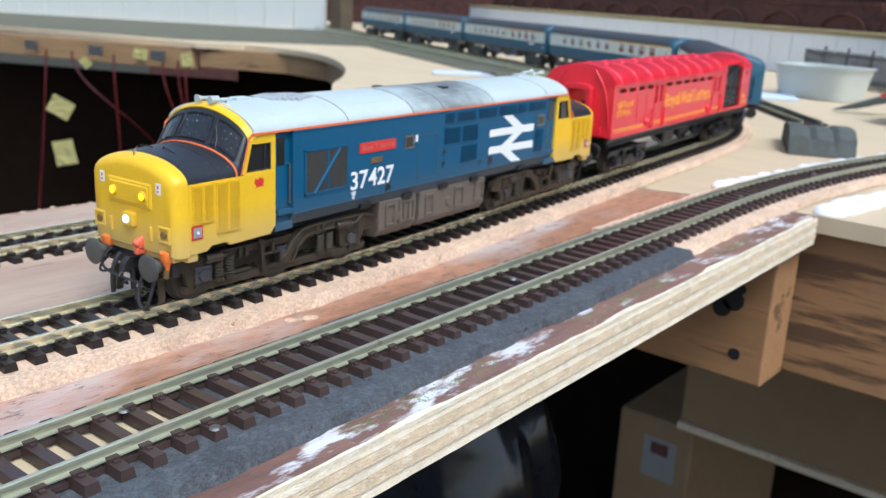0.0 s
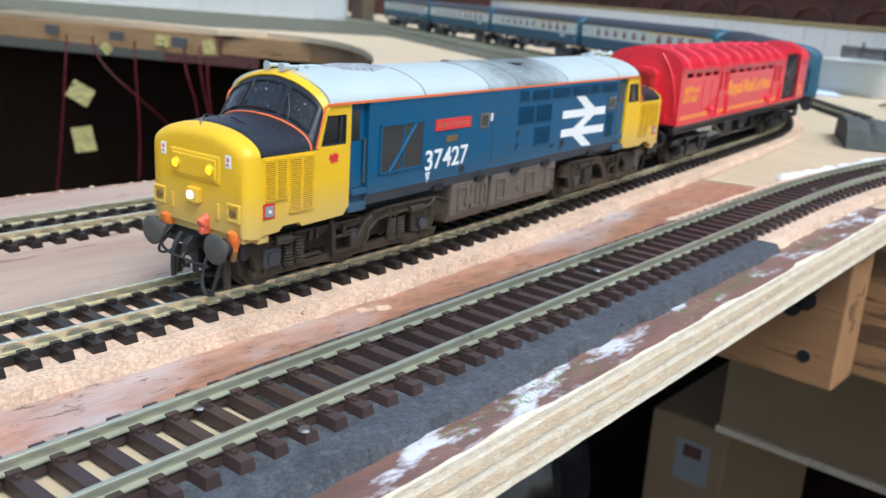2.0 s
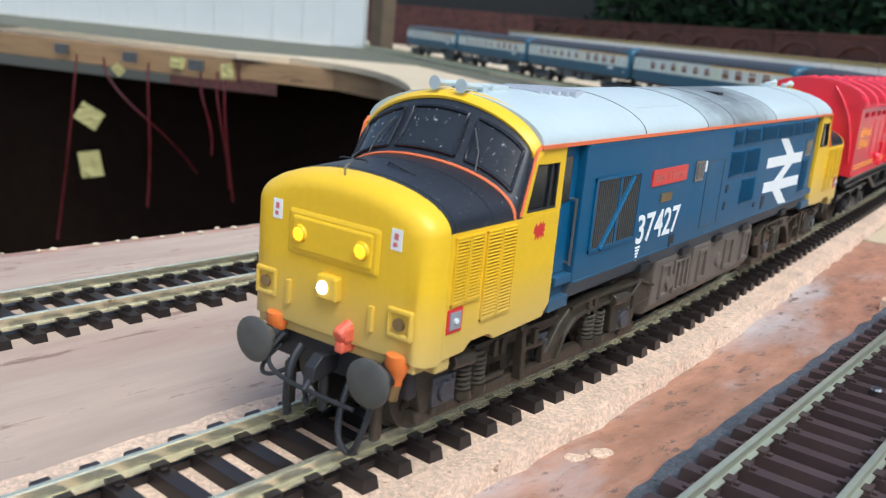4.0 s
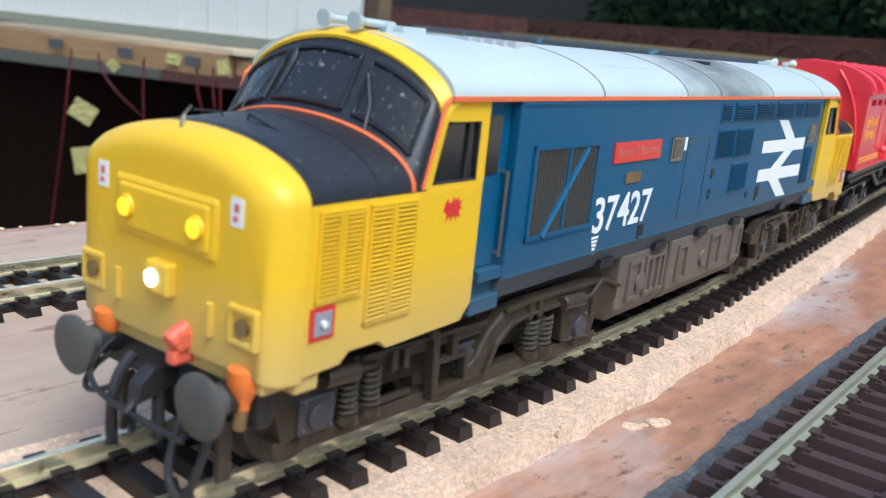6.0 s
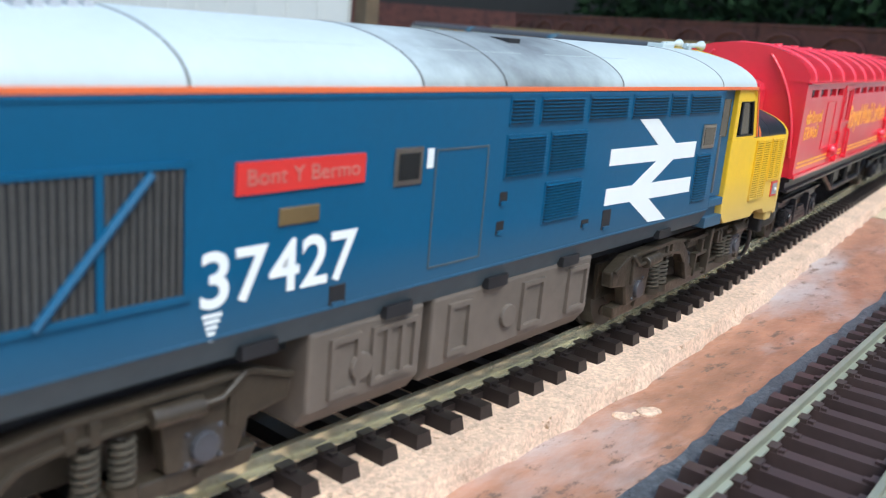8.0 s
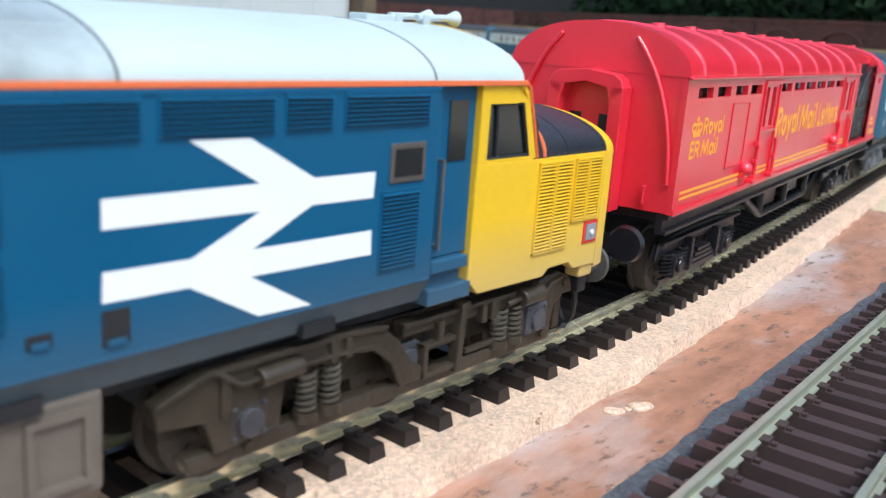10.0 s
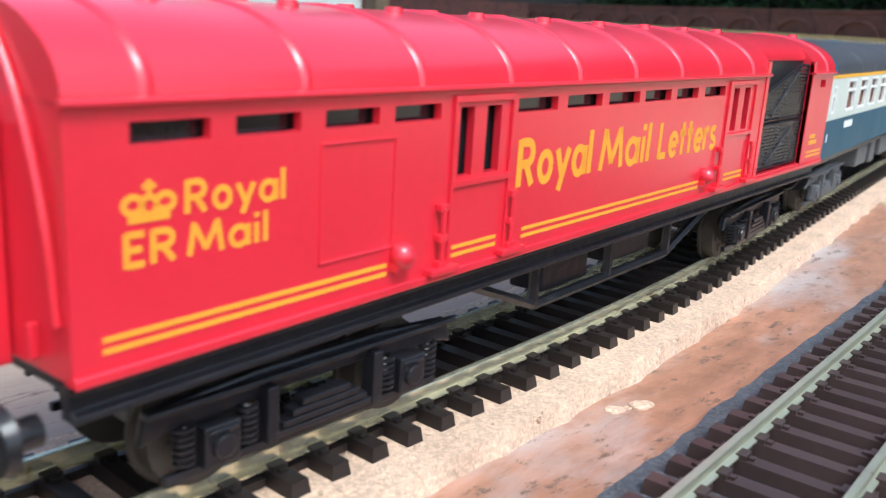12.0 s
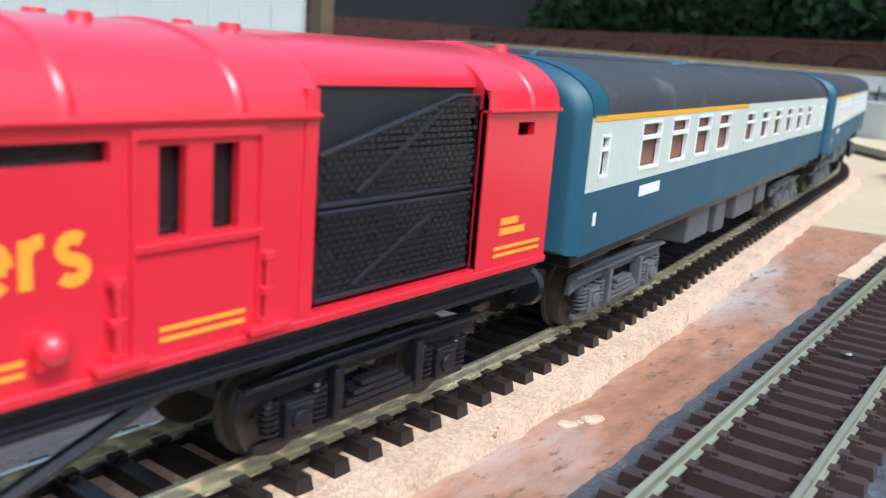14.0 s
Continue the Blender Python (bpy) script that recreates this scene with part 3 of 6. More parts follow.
    me = bpy.data.meshes.new("hedge")
    me.from_pydata(me_v, [], me_f)
    me.materials.append(HEDGE)
    tagged(new("hedge", me), "green hedge beyond the wall", "hedge", kind="stuff")
    bm = bmesh.new()
    slab(bm, [(2900, -2600), (3950, 2200), (3100, 4600), (3180, 4650), (4050, 2200), (3000, -2640)], -750, 1900)
    tagged(part("wall_far", bm, SHED), "dark shed wall beyond the hedge", "wall", kind="structure")
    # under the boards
    # three added boards, coloured near-black so the space below reads as shade
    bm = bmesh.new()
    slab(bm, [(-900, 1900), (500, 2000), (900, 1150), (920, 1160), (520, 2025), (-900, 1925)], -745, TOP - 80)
    tagged(part("panel_under", bm, SHADE_BELOW), "added near-black board for the shade below the layout", "panel", kind="structure")
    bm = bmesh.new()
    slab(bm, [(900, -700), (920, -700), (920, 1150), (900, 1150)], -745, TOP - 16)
    tagged(part("panel_below", bm, SHADE_BELOW), "added near-black board for the shade below the curve", "panel", kind="structure")
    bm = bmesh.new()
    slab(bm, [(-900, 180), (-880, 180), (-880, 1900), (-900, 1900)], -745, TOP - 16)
    tagged(part("panel_side", bm, SHADE_BELOW), "added near-black board for the shade below", "panel", kind="structure")
    bm = bmesh.new()
    slab(bm, [(535, -500), (550, -500), (550, 70), (535, 70)], -250, -92.5)
    tagged(part("brown_panel", bm, CARD, bevel=1), "brown hardboard panel standing below the layout", "panel")
    bm = bmesh.new()
    slab(bm, [(531, -500), (551, -500), (551, 71), (531, 71)], -256, -250.3)
    tagged(part("batten", bm, PLY_CORE, bevel=0.6), "pale timber batten along the foot of the brown panel", "batten")


surroundings()


def clutter():
    # cardboard boxes below
    for x, y, w, d, z0, z1, lab in ((750, 130, 260, 78, -740, -300, "brown cardboard box with a white label below the layout"), (330, 700, 200, 260, -740, -440, "plain brown cardboard box below the layout")):
        box_thing = thing("cardboard_box", lab, "box")
        bm = bmesh.new()
        box(bm, x - w / 2, x + w / 2, y - d / 2, y + d / 2, z0, z1)
        part("carton", bm, CARD, box_thing, bevel=3)
        bm = bmesh.new()
        box(bm, x - w / 2 - 0.8, x - w / 2, y - 24, y + 10, z1 - 62, z1 - 20)
        part("label", bm, DIM_PAPER, box_thing, "white paper label")
        bm = bmesh.new()
        box(bm, x - w / 2 - 1.2, x - w / 2 - 0.6, y - 16, y + 2, z1 - 36, z1 - 24)
        # print in the dark brick tone, dimmed for the shade down here
        part("print", bm, BRICK, box_thing, "red printed mark")
    # crumpled bin bag
    bm = bmesh.new()
    secs = []
    for i in range(1, 22):
        a = math.pi * i / 22
        ring = []
        for k in range(40):
            th = 2 * math.pi * k / 40
            r = 190 * math.sin(a) * (1 + 0.22 * noise.noise(Vector((math.cos(th) * 2.2, math.sin(th) * 2.2, a * 3))) + 0.1 * noise.noise(Vector((math.cos(th) * 7, math.sin(th) * 7, a * 8))))
            ring.append((520 + 0.5 * r * math.cos(th), 335 + 0.85 * r * math.sin(th), -470 - 268 * math.cos(a)))
        secs.append(ring)
    loft(bm, secs)
    tagged(part("bin_bag", bm, BAG, smooth=True), "crumpled glossy black bin bag below the layout", "bag")
    # wires and masking tape on the back fascia
    for k, (x, y, dx, dz, sway) in enumerate(((630, 1325, -20, -340, -12), (648, 1272, 60, -215, 70), (716, 1062, 8, -210, 12), (722, 1050, 14, -230, 4), (678, 1190, -10, -260, 6), (706, 1090, -4, -160, 16))):
        bm = bmesh.new()
        pipe(bm, bez((x, y, TOP - 30), (x - 10, y - 10, TOP - 90), (x + sway, y - sway, TOP + dz * 0.6), (x + sway + dx, y - sway, TOP + dz), 16), 1.7, 6)
        tagged(part("wire", bm, WIRE, smooth=True), "thin dark red wire hanging under the back board", "wire", group="wires under the board")
    for x, y, z, s, turn in ((692, 1131, TOP - 24, 11, 10), (722, 1045, TOP - 28, 11, 80), (611, 1250, -128, 19, 30), (613, 1250, -205, 21, 80), (655, 1240, TOP - 46, 9, 45)):
        bm = bmesh.new()
        for sgn in (0, 1):
            secs = []
            for i in range(6):
                secs.append([(-s + 2 * s * i / 5, sgn * 0.8 + 2.5 * noise.noise(Vector((i * 0.9, j * 0.8, s))), -s * 0.8 + 1.6 * s * j / 4 + 3 * noise.noise(Vector((i * 0.6, j, 2)))) for j in range(5)])
            loft(bm, secs, caps=False, closed=False)
        ob = part("tape", bm, TAPE)
        ob.matrix_basis = pose(x * 0.001, y * 0.001, z * 0.001, 0, turn, -38)
        tagged(ob, "torn piece of yellow masking tape holding a wire", "tape", group="tape on the wires")
    for x, y in ((628, 1345), (668, 1205), (708, 1085)):
        bm = bmesh.new()
        box(bm, -14, 14, -3, 0, -8, 8)
        ob = part("bracket", bm, STEEL, bevel=0.6)
        ob.matrix_basis = pose(x * 0.001 - 0.012, y * 0.001, (TOP - 24) * 0.001, 0, 0, -71)
        tagged(ob, "small steel bracket screwed to the fascia", "bracket", group="brackets on the fascia")
    # plaster strips beside the front track
    for name, pts, w in (("plaster_strip", [(325, -22), (375, -26), (432, -36), (478, -43), (530, -54)], 5.5), ("plaster_strip", [(312, -84), (336, -87), (376, -93), (410, -99), (460, -110)], 8)):
        bm = bmesh.new()
        for (x0, y0), (x1, y1) in zip(pts, pts[1:]):
            for k in range(4):
                t = (k + 0.5) / 4
                ball(bm, (x0 + (x1 - x0) * t + random.uniform(-2, 2), y0 + (y1 - y0) * t + random.uniform(-1, 1), TOP), w * random.uniform(0.75, 1.2), 6, 0.55)
        tagged(part(name, bm, PLASTER, smooth=True), "rough strip of white plaster bandage beside the track", "plaster")
    # carved grey foam block
    bm = bmesh.new()
    secs = []
    for i in range(13):
        t = i / 12
        top = TOP + 16.5 + 0.5 * math.sin(t * 9.4) - (2.2 if i in (4, 8) else 0)
        secs.append([(0, -21 + 42 * t, 0), (4, -21 + 42 * t, top - TOP - 5), (20, -21 + 42 * t, top - TOP), (48, -21 + 42 * t, top - TOP - 1), (70, -21 + 42 * t, top - TOP - 4), (74, -21 + 42 * t, 0)])
    loft(bm, secs)
    ob = part("foam_block", bm, CARVED)
    ob.matrix_basis = pose(0.4885, -0.0225, TOP * 0.001, 0, 0, 23.5)
    tagged(ob, "carved dark grey foam block lying on the plywood", "foam block")

    def tub(x, y, w, d, h, lab):
        t = thing("plastic_tub", lab, "tub", (x, y, TOP * 0.001))
        bm = bmesh.new()
        rings = []
        for z, k in ((0, 0.86), (h, 1.0), (h + 1, 1.05), (h, 1.05), (h - 0.5, 0.97), (2, 0.83)):
            ring = []
            for i in range(24):
                a = 2 * math.pi * i / 24
                c, s = math.cos(a), math.sin(a)
                ring.append((w / 2 * k * math.copysign(abs(c) ** 0.45, c), d / 2 * k * math.copysign(abs(s) ** 0.45, s), z))
            rings.append(ring)
        loft(bm, rings)
        part("bowl", bm, TUB, t, smooth=True)
        return t

    a = tub(0.93, 0.125, 70, 96, 34, "milky white plastic food tub on the plywood")
    a.rotation_euler = (0, 0, radians(-15))
    tub(0.76, -0.035, 80, 80, 26, "small milky plastic tub beside the foam block")
    # pliers-like dark tool leaning on the tubs
    tool = thing("soldering_tool", "dark grey hand tool with a red knob resting on the tub", "tool", (0.80, 0.035, TOP * 0.001))
    tool.scale = (0.56,) * 3
    tool.rotation_euler = (0, 0, radians(-72))
    for dy in (0, 16):
        bm = bmesh.new()
        plate(bm, [(-60, 2), (-20, 18), (10, 30), (34, 34), (36, 24), (12, 18), (-20, 8)], dy, dy + 9)
        part("handle", bm, CARVED, tool, bevel=2)
    bm = bmesh.new()
    tube(bm, (18, 6, 30), (18, 6, 37), 5, 12)
    part("knob", bm, RED_PLATE, tool, "red knob", bevel=0.5)
    # iron railing
    rail = thing("iron_railing", "black model iron railing before the white wall", "fence", (1.10, 0.12, TOP * 0.001))
    rail.rotation_euler = (0, 0, radians(57))
    rail.scale = (1, 1, 1.45)
    for z in (6, 26):
        bm = bmesh.new()
        box(bm, -130, 130, -0.6, 0.6, z, z + 1.4)
        part("rail", bm, BLACK, rail)
    for i in range(66):
        bm = bmesh.new()
        tall = i % 11 == 0
        box(bm, -130 + 4 * i, -130 + 4 * i + (2.4 if tall else 1.1), -0.8, 0.8, 0, 34 if tall else 30)
        part("post" if tall else "spike", bm, BLACK, rail)
    # pale blue card on the plywood
    bm = bmesh.new()
    slab(bm, [(-40, -22), (35, -26), (44, 10), (20, 24), (-36, 20)], 0, 1.2)
    ob = part("card", bm, BLUE_CARD)
    ob.matrix_basis = pose(0.74, 0.49, TOP * 0.001, 0, 0, -40)
    tagged(ob, "pale blue sheet of card lying on the plywood", "card")
    ob = copy_thing(ob, pose(0.88, 0.16, TOP * 0.001, 0, 0, 30))


clutter()


# ---- tracks ----
def sleeper_mesh(name, material):
    bm = bmesh.new()
    a, b = 1.6, 1.3
    lo = [(-a, -14.5, -2.1), (a, -14.5, -2.1), (a, 14.5, -2.1), (-a, 14.5, -2.1)]
    hi = [(-b, -14.2, 0), (b, -14.2, 0), (b, 14.2, 0), (-b, 14.2, 0)]
    loft(bm, [lo, hi])
    for s in (-1, 1):
        c = 8.25 * s
        box(bm, -1.2, 1.2, c - 2.1, c - 0.62, 0, 0.75)
        box(bm, -1.2, 1.2, c + 0.62, c + 2.1, 0, 0.75)
        box(bm, -0.55, 0.55, c - 3.0, c - 2.1, 0, 0.45)
        box(bm, -0.55, 0.55, c + 2.1, c + 3.0, 0, 0.45)
        box(bm, 1.5, 5.4, c - 1.1 + 0.3 * s, c + 1.1 + 0.3 * s, -1.9, -0.7)
    bmesh.ops.scale(bm, vec=(0.001,) * 3, verts=bm.verts)
    bmesh.ops.recalc_face_normals(bm, faces=bm.faces)
    me = bpy.data.meshes.new(name)
    bm.to_mesh(me)
    bm.free()
    me.materials.append(material)
    return me


def rail_profile(c, top):
    return [(c - 1.1, top - 2.54), (c + 1.1, top - 2.54), (c + 1.1, top - 2.2), (c + 0.3, top - 1.9), (c + 0.3, top - 0.95), (c + 0.55, top - 0.8), (c + 0.55, top - 0.12), (c + 0.42, top),
            (c - 0.42, top), (c - 0.55, top - 0.12), (c - 0.55, top - 0.8), (c - 0.3, top - 0.95), (c - 0.3, top - 1.9), (c - 1.1, top - 2.2)]


def lay_track(label, line, start, heading, u0, u1, top, rail_mat, sleeper, near, pitch=0.00705):
    t = thing("railway_track", label, "track", group="tracks on the layout")
    for s in (-1, 1):
        bm = bmesh.new()
        sweep(bm, line, u0, u1, 0.012, rail_profile(8.25 * s, top), start, heading)
        part("rail", bm, rail_mat, t, smooth=True)
    rest_v, rest_f = [], []
    for i in range(int((u1 - u0) / pitch)):
        u = u0 + pitch * (i + 0.5)
        x, y, h = on_line(line, u, start, heading)
        m = pose(x, y, (top - 2.62) * 0.001, 0, 0, math.degrees(h) + random.uniform(-0.7, 0.7))
        if near[0] < u < near[1]:
            ob = new("sleeper", sleeper)
            ob.parent = t
            ob.matrix_basis = m
        else:
            b = len(rest_v)
            rest_v += [tuple(m @ v.co) for v in sleeper.vertices]
            rest_f += [[b + k for k in p.vertices] for p in sleeper.polygons]
    if rest_v:
        me = bpy.data.meshes.new("far_sleepers")
        me.from_pydata(rest_v, [], rest_f)
        me.materials.append(sleeper.materials[0])
        ob = new("far_sleepers", me)
        ob.parent = t
        tagged(ob, kind="stuff")
    return t


SLEEPER_MESH = sleeper_mesh("sleeper", SLEEPER)
SLEEPER_MESH_BLACK = sleeper_mesh("sleeper_black", SLEEPER_BLACK)


def tracks():
    bm = bmesh.new()
    sweep(bm, MAIN, -0.6, 1.4, 0.004, [(-21.5, TOP), (-20.5, -4.75), (20.5, -4.75), (21.5, TOP)], wobble=1.1)
    tagged(part("cork_bed", bm, CORK), "crumbly tan cork underlay below the rails", "underlay", kind="structure")
    bm = bmesh.new()
    sweep(bm, FRONT, -0.02, 0.186, 0.004, [(-23.5, TOP), (-22.5, -4.75), (17.8, -4.75), (18.8, TOP)], F_START, F_HEAD, wobble=1.2)
    sweep(bm, FRONT, -0.6, -0.012, 0.004, [(-23.4, TOP), (-22.4, -4.79), (-6.5, -4.79), (-6.0, TOP)], F_START, F_HEAD, wobble=1.2)
    tagged(part("foam_bed", bm, FOAM), "dark grey painted cork underlay with a crumbled edge", "underlay", kind="structure")
    bm = bmesh.new()
    sweep(bm, FRONT, 0.1865, 0.85, 0.004, [(-21.5, TOP), (-20.5, -4.75), (20.5, -4.75), (21.5, TOP)], F_START, F_HEAD, wobble=1.1)
    tagged(part("cork_bed", bm, CORK), "bare tan cork underlay below the front track", "underlay", kind="structure")
    bm = bmesh.new()
    sweep(bm, FRONT, -0.6, -0.0204, 0.004, [(-5.2, TOP), (-5.0, -5.6), (15.5, -5.6), (16.5, TOP)], F_START, F_HEAD, wobble=1.0)
    tagged(part("card_strip", bm, PLY), "pale packing strip below the front track", "underlay", kind="structure")
    lay_track("brass-toned model rails on brown plastic sleepers under the train", MAIN, (0, 0), 0, -0.6, 2.6, 0.0, RAIL, SLEEPER_MESH_BLACK, (-0.25, 0.75))
    lay_track("tarnished model rails on brown plastic sleepers along the board's edge", FRONT, F_START, F_HEAD, -0.6, 0.85, 0.0, RAIL_DULL, SLEEPER_MESH, (-0.3, 0.6))
    lay_track("bright model rails on dark sleepers laid on the bare board", REAR, (0, 0.0885), 0, -0.6, 0.30, -3.3, RAIL, SLEEPER_MESH_BLACK, (-0.2, 0.25))
    siding = lay_track("loose dark length of model track lying across the plywood", REAR, (0.655, 0.04), radians(39), 0, 0.19, -3.8, RAIL_DULL, SLEEPER_MESH_BLACK, (0, 0.19))
    far = [(3.0, 0.0)]
    # inner line round the bend
    t = thing("railway_track", "dull model rails of the inner line round the bend", "track", group="tracks on the layout")
    for s in (35, 51.5):
        bm = bmesh.new()
        sweep(bm, MAIN, 0.85, 3.1, 0.03, rail_profile(s, 1.0), (0, 0), 0)
        part("rail", bm, RAIL_DULL, t)
    # screws and pins in the front track
    for u, side in ((0.1005, 1.0), (0.2894, -1.0), (-0.034, 6.5), (-0.026, -13.0), (0.385, 2.0)):
        x, y, h = on_line(FRONT, u, F_START, F_HEAD)
        bm = bmesh.new()
        tube(bm, (0, 0, 0), (0, 0, 0.5), 1.25, 12, 1.0)
        ob = part("track_pin", bm, STEEL)
        ob.location = (x - side * 0.001 * math.sin(h), y + side * 0.001, -0.0026)
        tagged(ob, "small steel pin holding the track down", "pin", group="track pins")


tracks()


# ---- the train ----
def arc_section(x, w, zs, zc, n=14, power=2.3):
    """A roof arch at x from side to side: half width w, springing height zs, crown zc."""
    pts = []
    for i in range(n + 1):
        a = math.pi * i / n
        c, s = math.cos(a), math.sin(a)
        pts.append((x, -w * math.copysign(abs(c) ** (2 / power), c), zs + (zc - zs) * abs(s) ** (2 / power)))
    return pts


def full_section(x, w, zb, zs, zc, n=14, power=2.3):
    return [(x, w, zb), (x, -w, zb)] + arc_section(x, w, zs, zc, n, power)


def wheelset(parent, x, r, material=STEEL):
    bm = bmesh.new()
    tube(bm, (0, -9, 0), (0, 9, 0), 1.2, 8)
    for s in (-1, 1):
        tube(bm, (0, s * 7.2, 0), (0, s * 10.0, 0), r, 28)
        tube(bm, (0, s * 6.5, 0), (0, s * 7.2, 0), r + 0.8, 28)
        tube(bm, (0, s * 10.0, 0), (0, s * 10.4, 0), r * 0.35, 10)
        for k in range(6):
            a = math.pi * k / 3
            tube(bm, (r * 0.62 * math.cos(a), s * 10.0, r * 0.62 * math.sin(a)), (r * 0.62 * math.cos(a), s * 10.25, r * 0.62 * math.sin(a)), r * 0.14, 6)
    ob = part("wheelset", bm, material, parent, "steel wheels on an axle", smooth=True, at=(x, 0, r))
    return ob


def coil(bm, x, y, z0, z1, r=1.35):
    turns = 6
    pts = []
    for i in range(turns * 10 + 1):
        a = 2 * math.pi * i / 10
        pts.append((x + r * math.cos(a), y + r * math.sin(a), z0 + (z1 - z0) * i / (turns * 10)))
    pipe(bm, pts, 0.28, 5)


def loco_bogie(parent, at, flip=1):
    """A six-wheeled cast bogie; drawn round its pivot, 79 mm long."""
    bm = bmesh.new()
    box(bm, -34, 34, -6, 6, 8, 14)
    bogie = part("bogie", bm, BLACK, parent, "weathered brown six-wheeled bogie", at=(at, 0, 0))

    def side(name, polys, y0, y1, bevel=0.3, label=""):
        bm = bmesh.new()
        for poly in polys:
            plate(bm, [(x * flip, z) for x, z in poly], y0, y1)
        return part(name, bm, BOGIE, bogie, label, bevel=bevel)

    for s in (-1, 1):
        y0, y1 = 12.6 * s, 14.6 * s
        side("side_frame", [[(-39.5, 10.5), (-38.5, 13.0), (-35, 14.6), (-31, 14.4), (-28, 13.2), (-22, 13.6), (-9, 13.5), (2, 13.7), (2, 11.6), (-9, 11.4), (-17, 11.4), (-18, 11.0), (-25, 11.0), (-25.6, 5.8), (-33.5, 5.2), (-34.5, 9.2), (-36.5, 10.4)]], y0, y1, 0.35)
        side("swan_neck", [[(-2, 5.2), (2.2, 5.2), (4.4, 9.2), (7.6, 11.7), (12, 12.4), (22, 12.6), (22.8, 6.0), (31.5, 5.4), (33, 9.4), (38.6, 10.2), (39, 13.0), (33, 15.2), (12, 15.1), (6.5, 14.4), (2.8, 11.6), (0.2, 8.0), (-2, 7.0)]], y0 + 0.3 * s, y1 + 0.5 * s, 0.35)
        # plate added behind the side frame only to darken its openings
        side("inner_frame", [[(-36, 6.5), (36, 6.5), (36, 13.2), (-36, 13.2)]], y0 - 2.4 * s, y0 - 1.6 * s, 0.1)
        side("lower_beam", [[(-34, 3.3), (34, 3.3), (35, 5.5), (-34.6, 5.5)]], y0 - 0.6 * s, y1 - 0.4 * s, 0.25)
        side("top_flange", [[(-22, 13.0), (2.4, 13.1), (2.4, 13.8), (-22, 13.7)]], y1 - 0.1 * s, y1 + 0.6 * s, 0.15)
        side("neck_flange", [[(2.4, 5.4), (3.0, 5.4), (5.2, 9.4), (8.2, 11.7), (12.2, 12.4), (21.6, 12.6), (21.6, 13.2), (11.8, 13.0), (7.6, 12.3), (4.5, 9.8)]], y1 + 0.3 * s, y1 + 1.0 * s, 0.12)
        side("beam_flange", [[(6.2, 14.0), (12, 14.6), (33, 14.7), (38.6, 12.8), (38.9, 13.4), (33.2, 15.4), (12, 15.3), (6.0, 14.6)]], y1 + 0.3 * s, y1 + 1.1 * s, 0.12)
        side("tie_bar", [[(-24, 6.0), (-12, 6.0), (-12, 6.8), (-24, 6.8)]], y1 - 0.9 * s, y1 - 0.2 * s, 0.1)
        side("step_box", [[(-8.2, 5.2), (-1.6, 5.2), (-1.6, 6.0), (-8.2, 6.0)]], y1 - 0.4 * s, y1 + 0.9 * s, 0.12)
        side("step_box", [[(-8.2, 9.4), (-1.6, 9.4), (-1.6, 10.1), (-8.2, 10.1)]], y1 - 0.4 * s, y1 + 0.9 * s, 0.12)
        side("step_post", [[(-9.2, 4.6), (-8.0, 4.6), (-8.6, 14.4), (-10.2, 14.8), (-10.6, 14.0), (-9.8, 13.4)]], y1 - 0.4 * s, y1 + 1.3 * s, 0.15)
        side("step_post", [[(-2.4, 5.2), (-1.6, 5.2), (-1.6, 10.1), (-2.4, 10.1)]], y1 - 0.4 * s, y1 + 0.9 * s, 0.12)
        for x in (-28.8, 0.0, 27.2):
            bm = bmesh.new()
            w = 2.7 if x else 2.0
            out = y1 - 0.9 * s if not x else y1 + 0.5 * s
            box(bm, x * flip - w, x * flip + w, min(out - 1.2 * s, out), max(out - 1.2 * s, out), 5.8, 10.4)
            tube(bm, (x * flip, out - 0.2 * s, 8.0), (x * flip, out + 0.7 * s, 8.0), 1.7, 14)
            for dx, dz in ((-2.0, 6.4), (2.0, 6.4), (-2.0, 9.8), (2.0, 9.8)):
                tube(bm, (x * flip + dx, out - 0.1 * s, dz), (x * flip + dx, out + 0.3 * s, dz), 0.4, 6)
            part("axle_box", bm, AXLE_BOX, bogie, bevel=0.3)
        for x in (-23.4, -19.6, 14.6, 18.4):
            bm = bmesh.new()
            coil(bm, x * flip, y1 - 0.3 * s, 6.4, 11.3, 1.15)
            part("coil_spring", bm, SPRING, bogie, "dusty steel coil spring", smooth=True)
            bm = bmesh.new()
            tube(bm, (x * flip, y1 - 0.3 * s, 5.2), (x * flip, y1 - 0.3 * s, 6.5), 1.6, 12)
            part("spring_seat", bm, BOGIE, bogie, smooth=True)
        bm = bmesh.new()
        tube(bm, (-28.6 * flip, y1 + 0.8 * s, 12.6), (-23.4 * flip, y1 + 0.8 * s, 12.4), 1.35, 14)
        tube(bm, (-23.4 * flip, y1 + 0.8 * s, 12.4), (-20 * flip, y1 + 0.8 * s, 12.3), 0.45, 8)
        pipe(bm, [(-28.6 * flip, y1 + 0.8 * s, 12.6), (-30.5 * flip, y1 + 0.6 * s, 12.2), (-32.5 * flip, y1 + 0.3 * s, 13.2), (-35.5 * flip, y1 + 0.2 * s, 13.8)], 0.4, 6)
        part("brake_cylinder", bm, BOGIE, bogie, smooth=True, bevel=0.2)
        bm = bmesh.new()
        tube(bm, (20.5 * flip, y1 + 1.1 * s, 13.2), (26.5 * flip, y1 + 1.1 * s, 13.0), 1.15, 12)
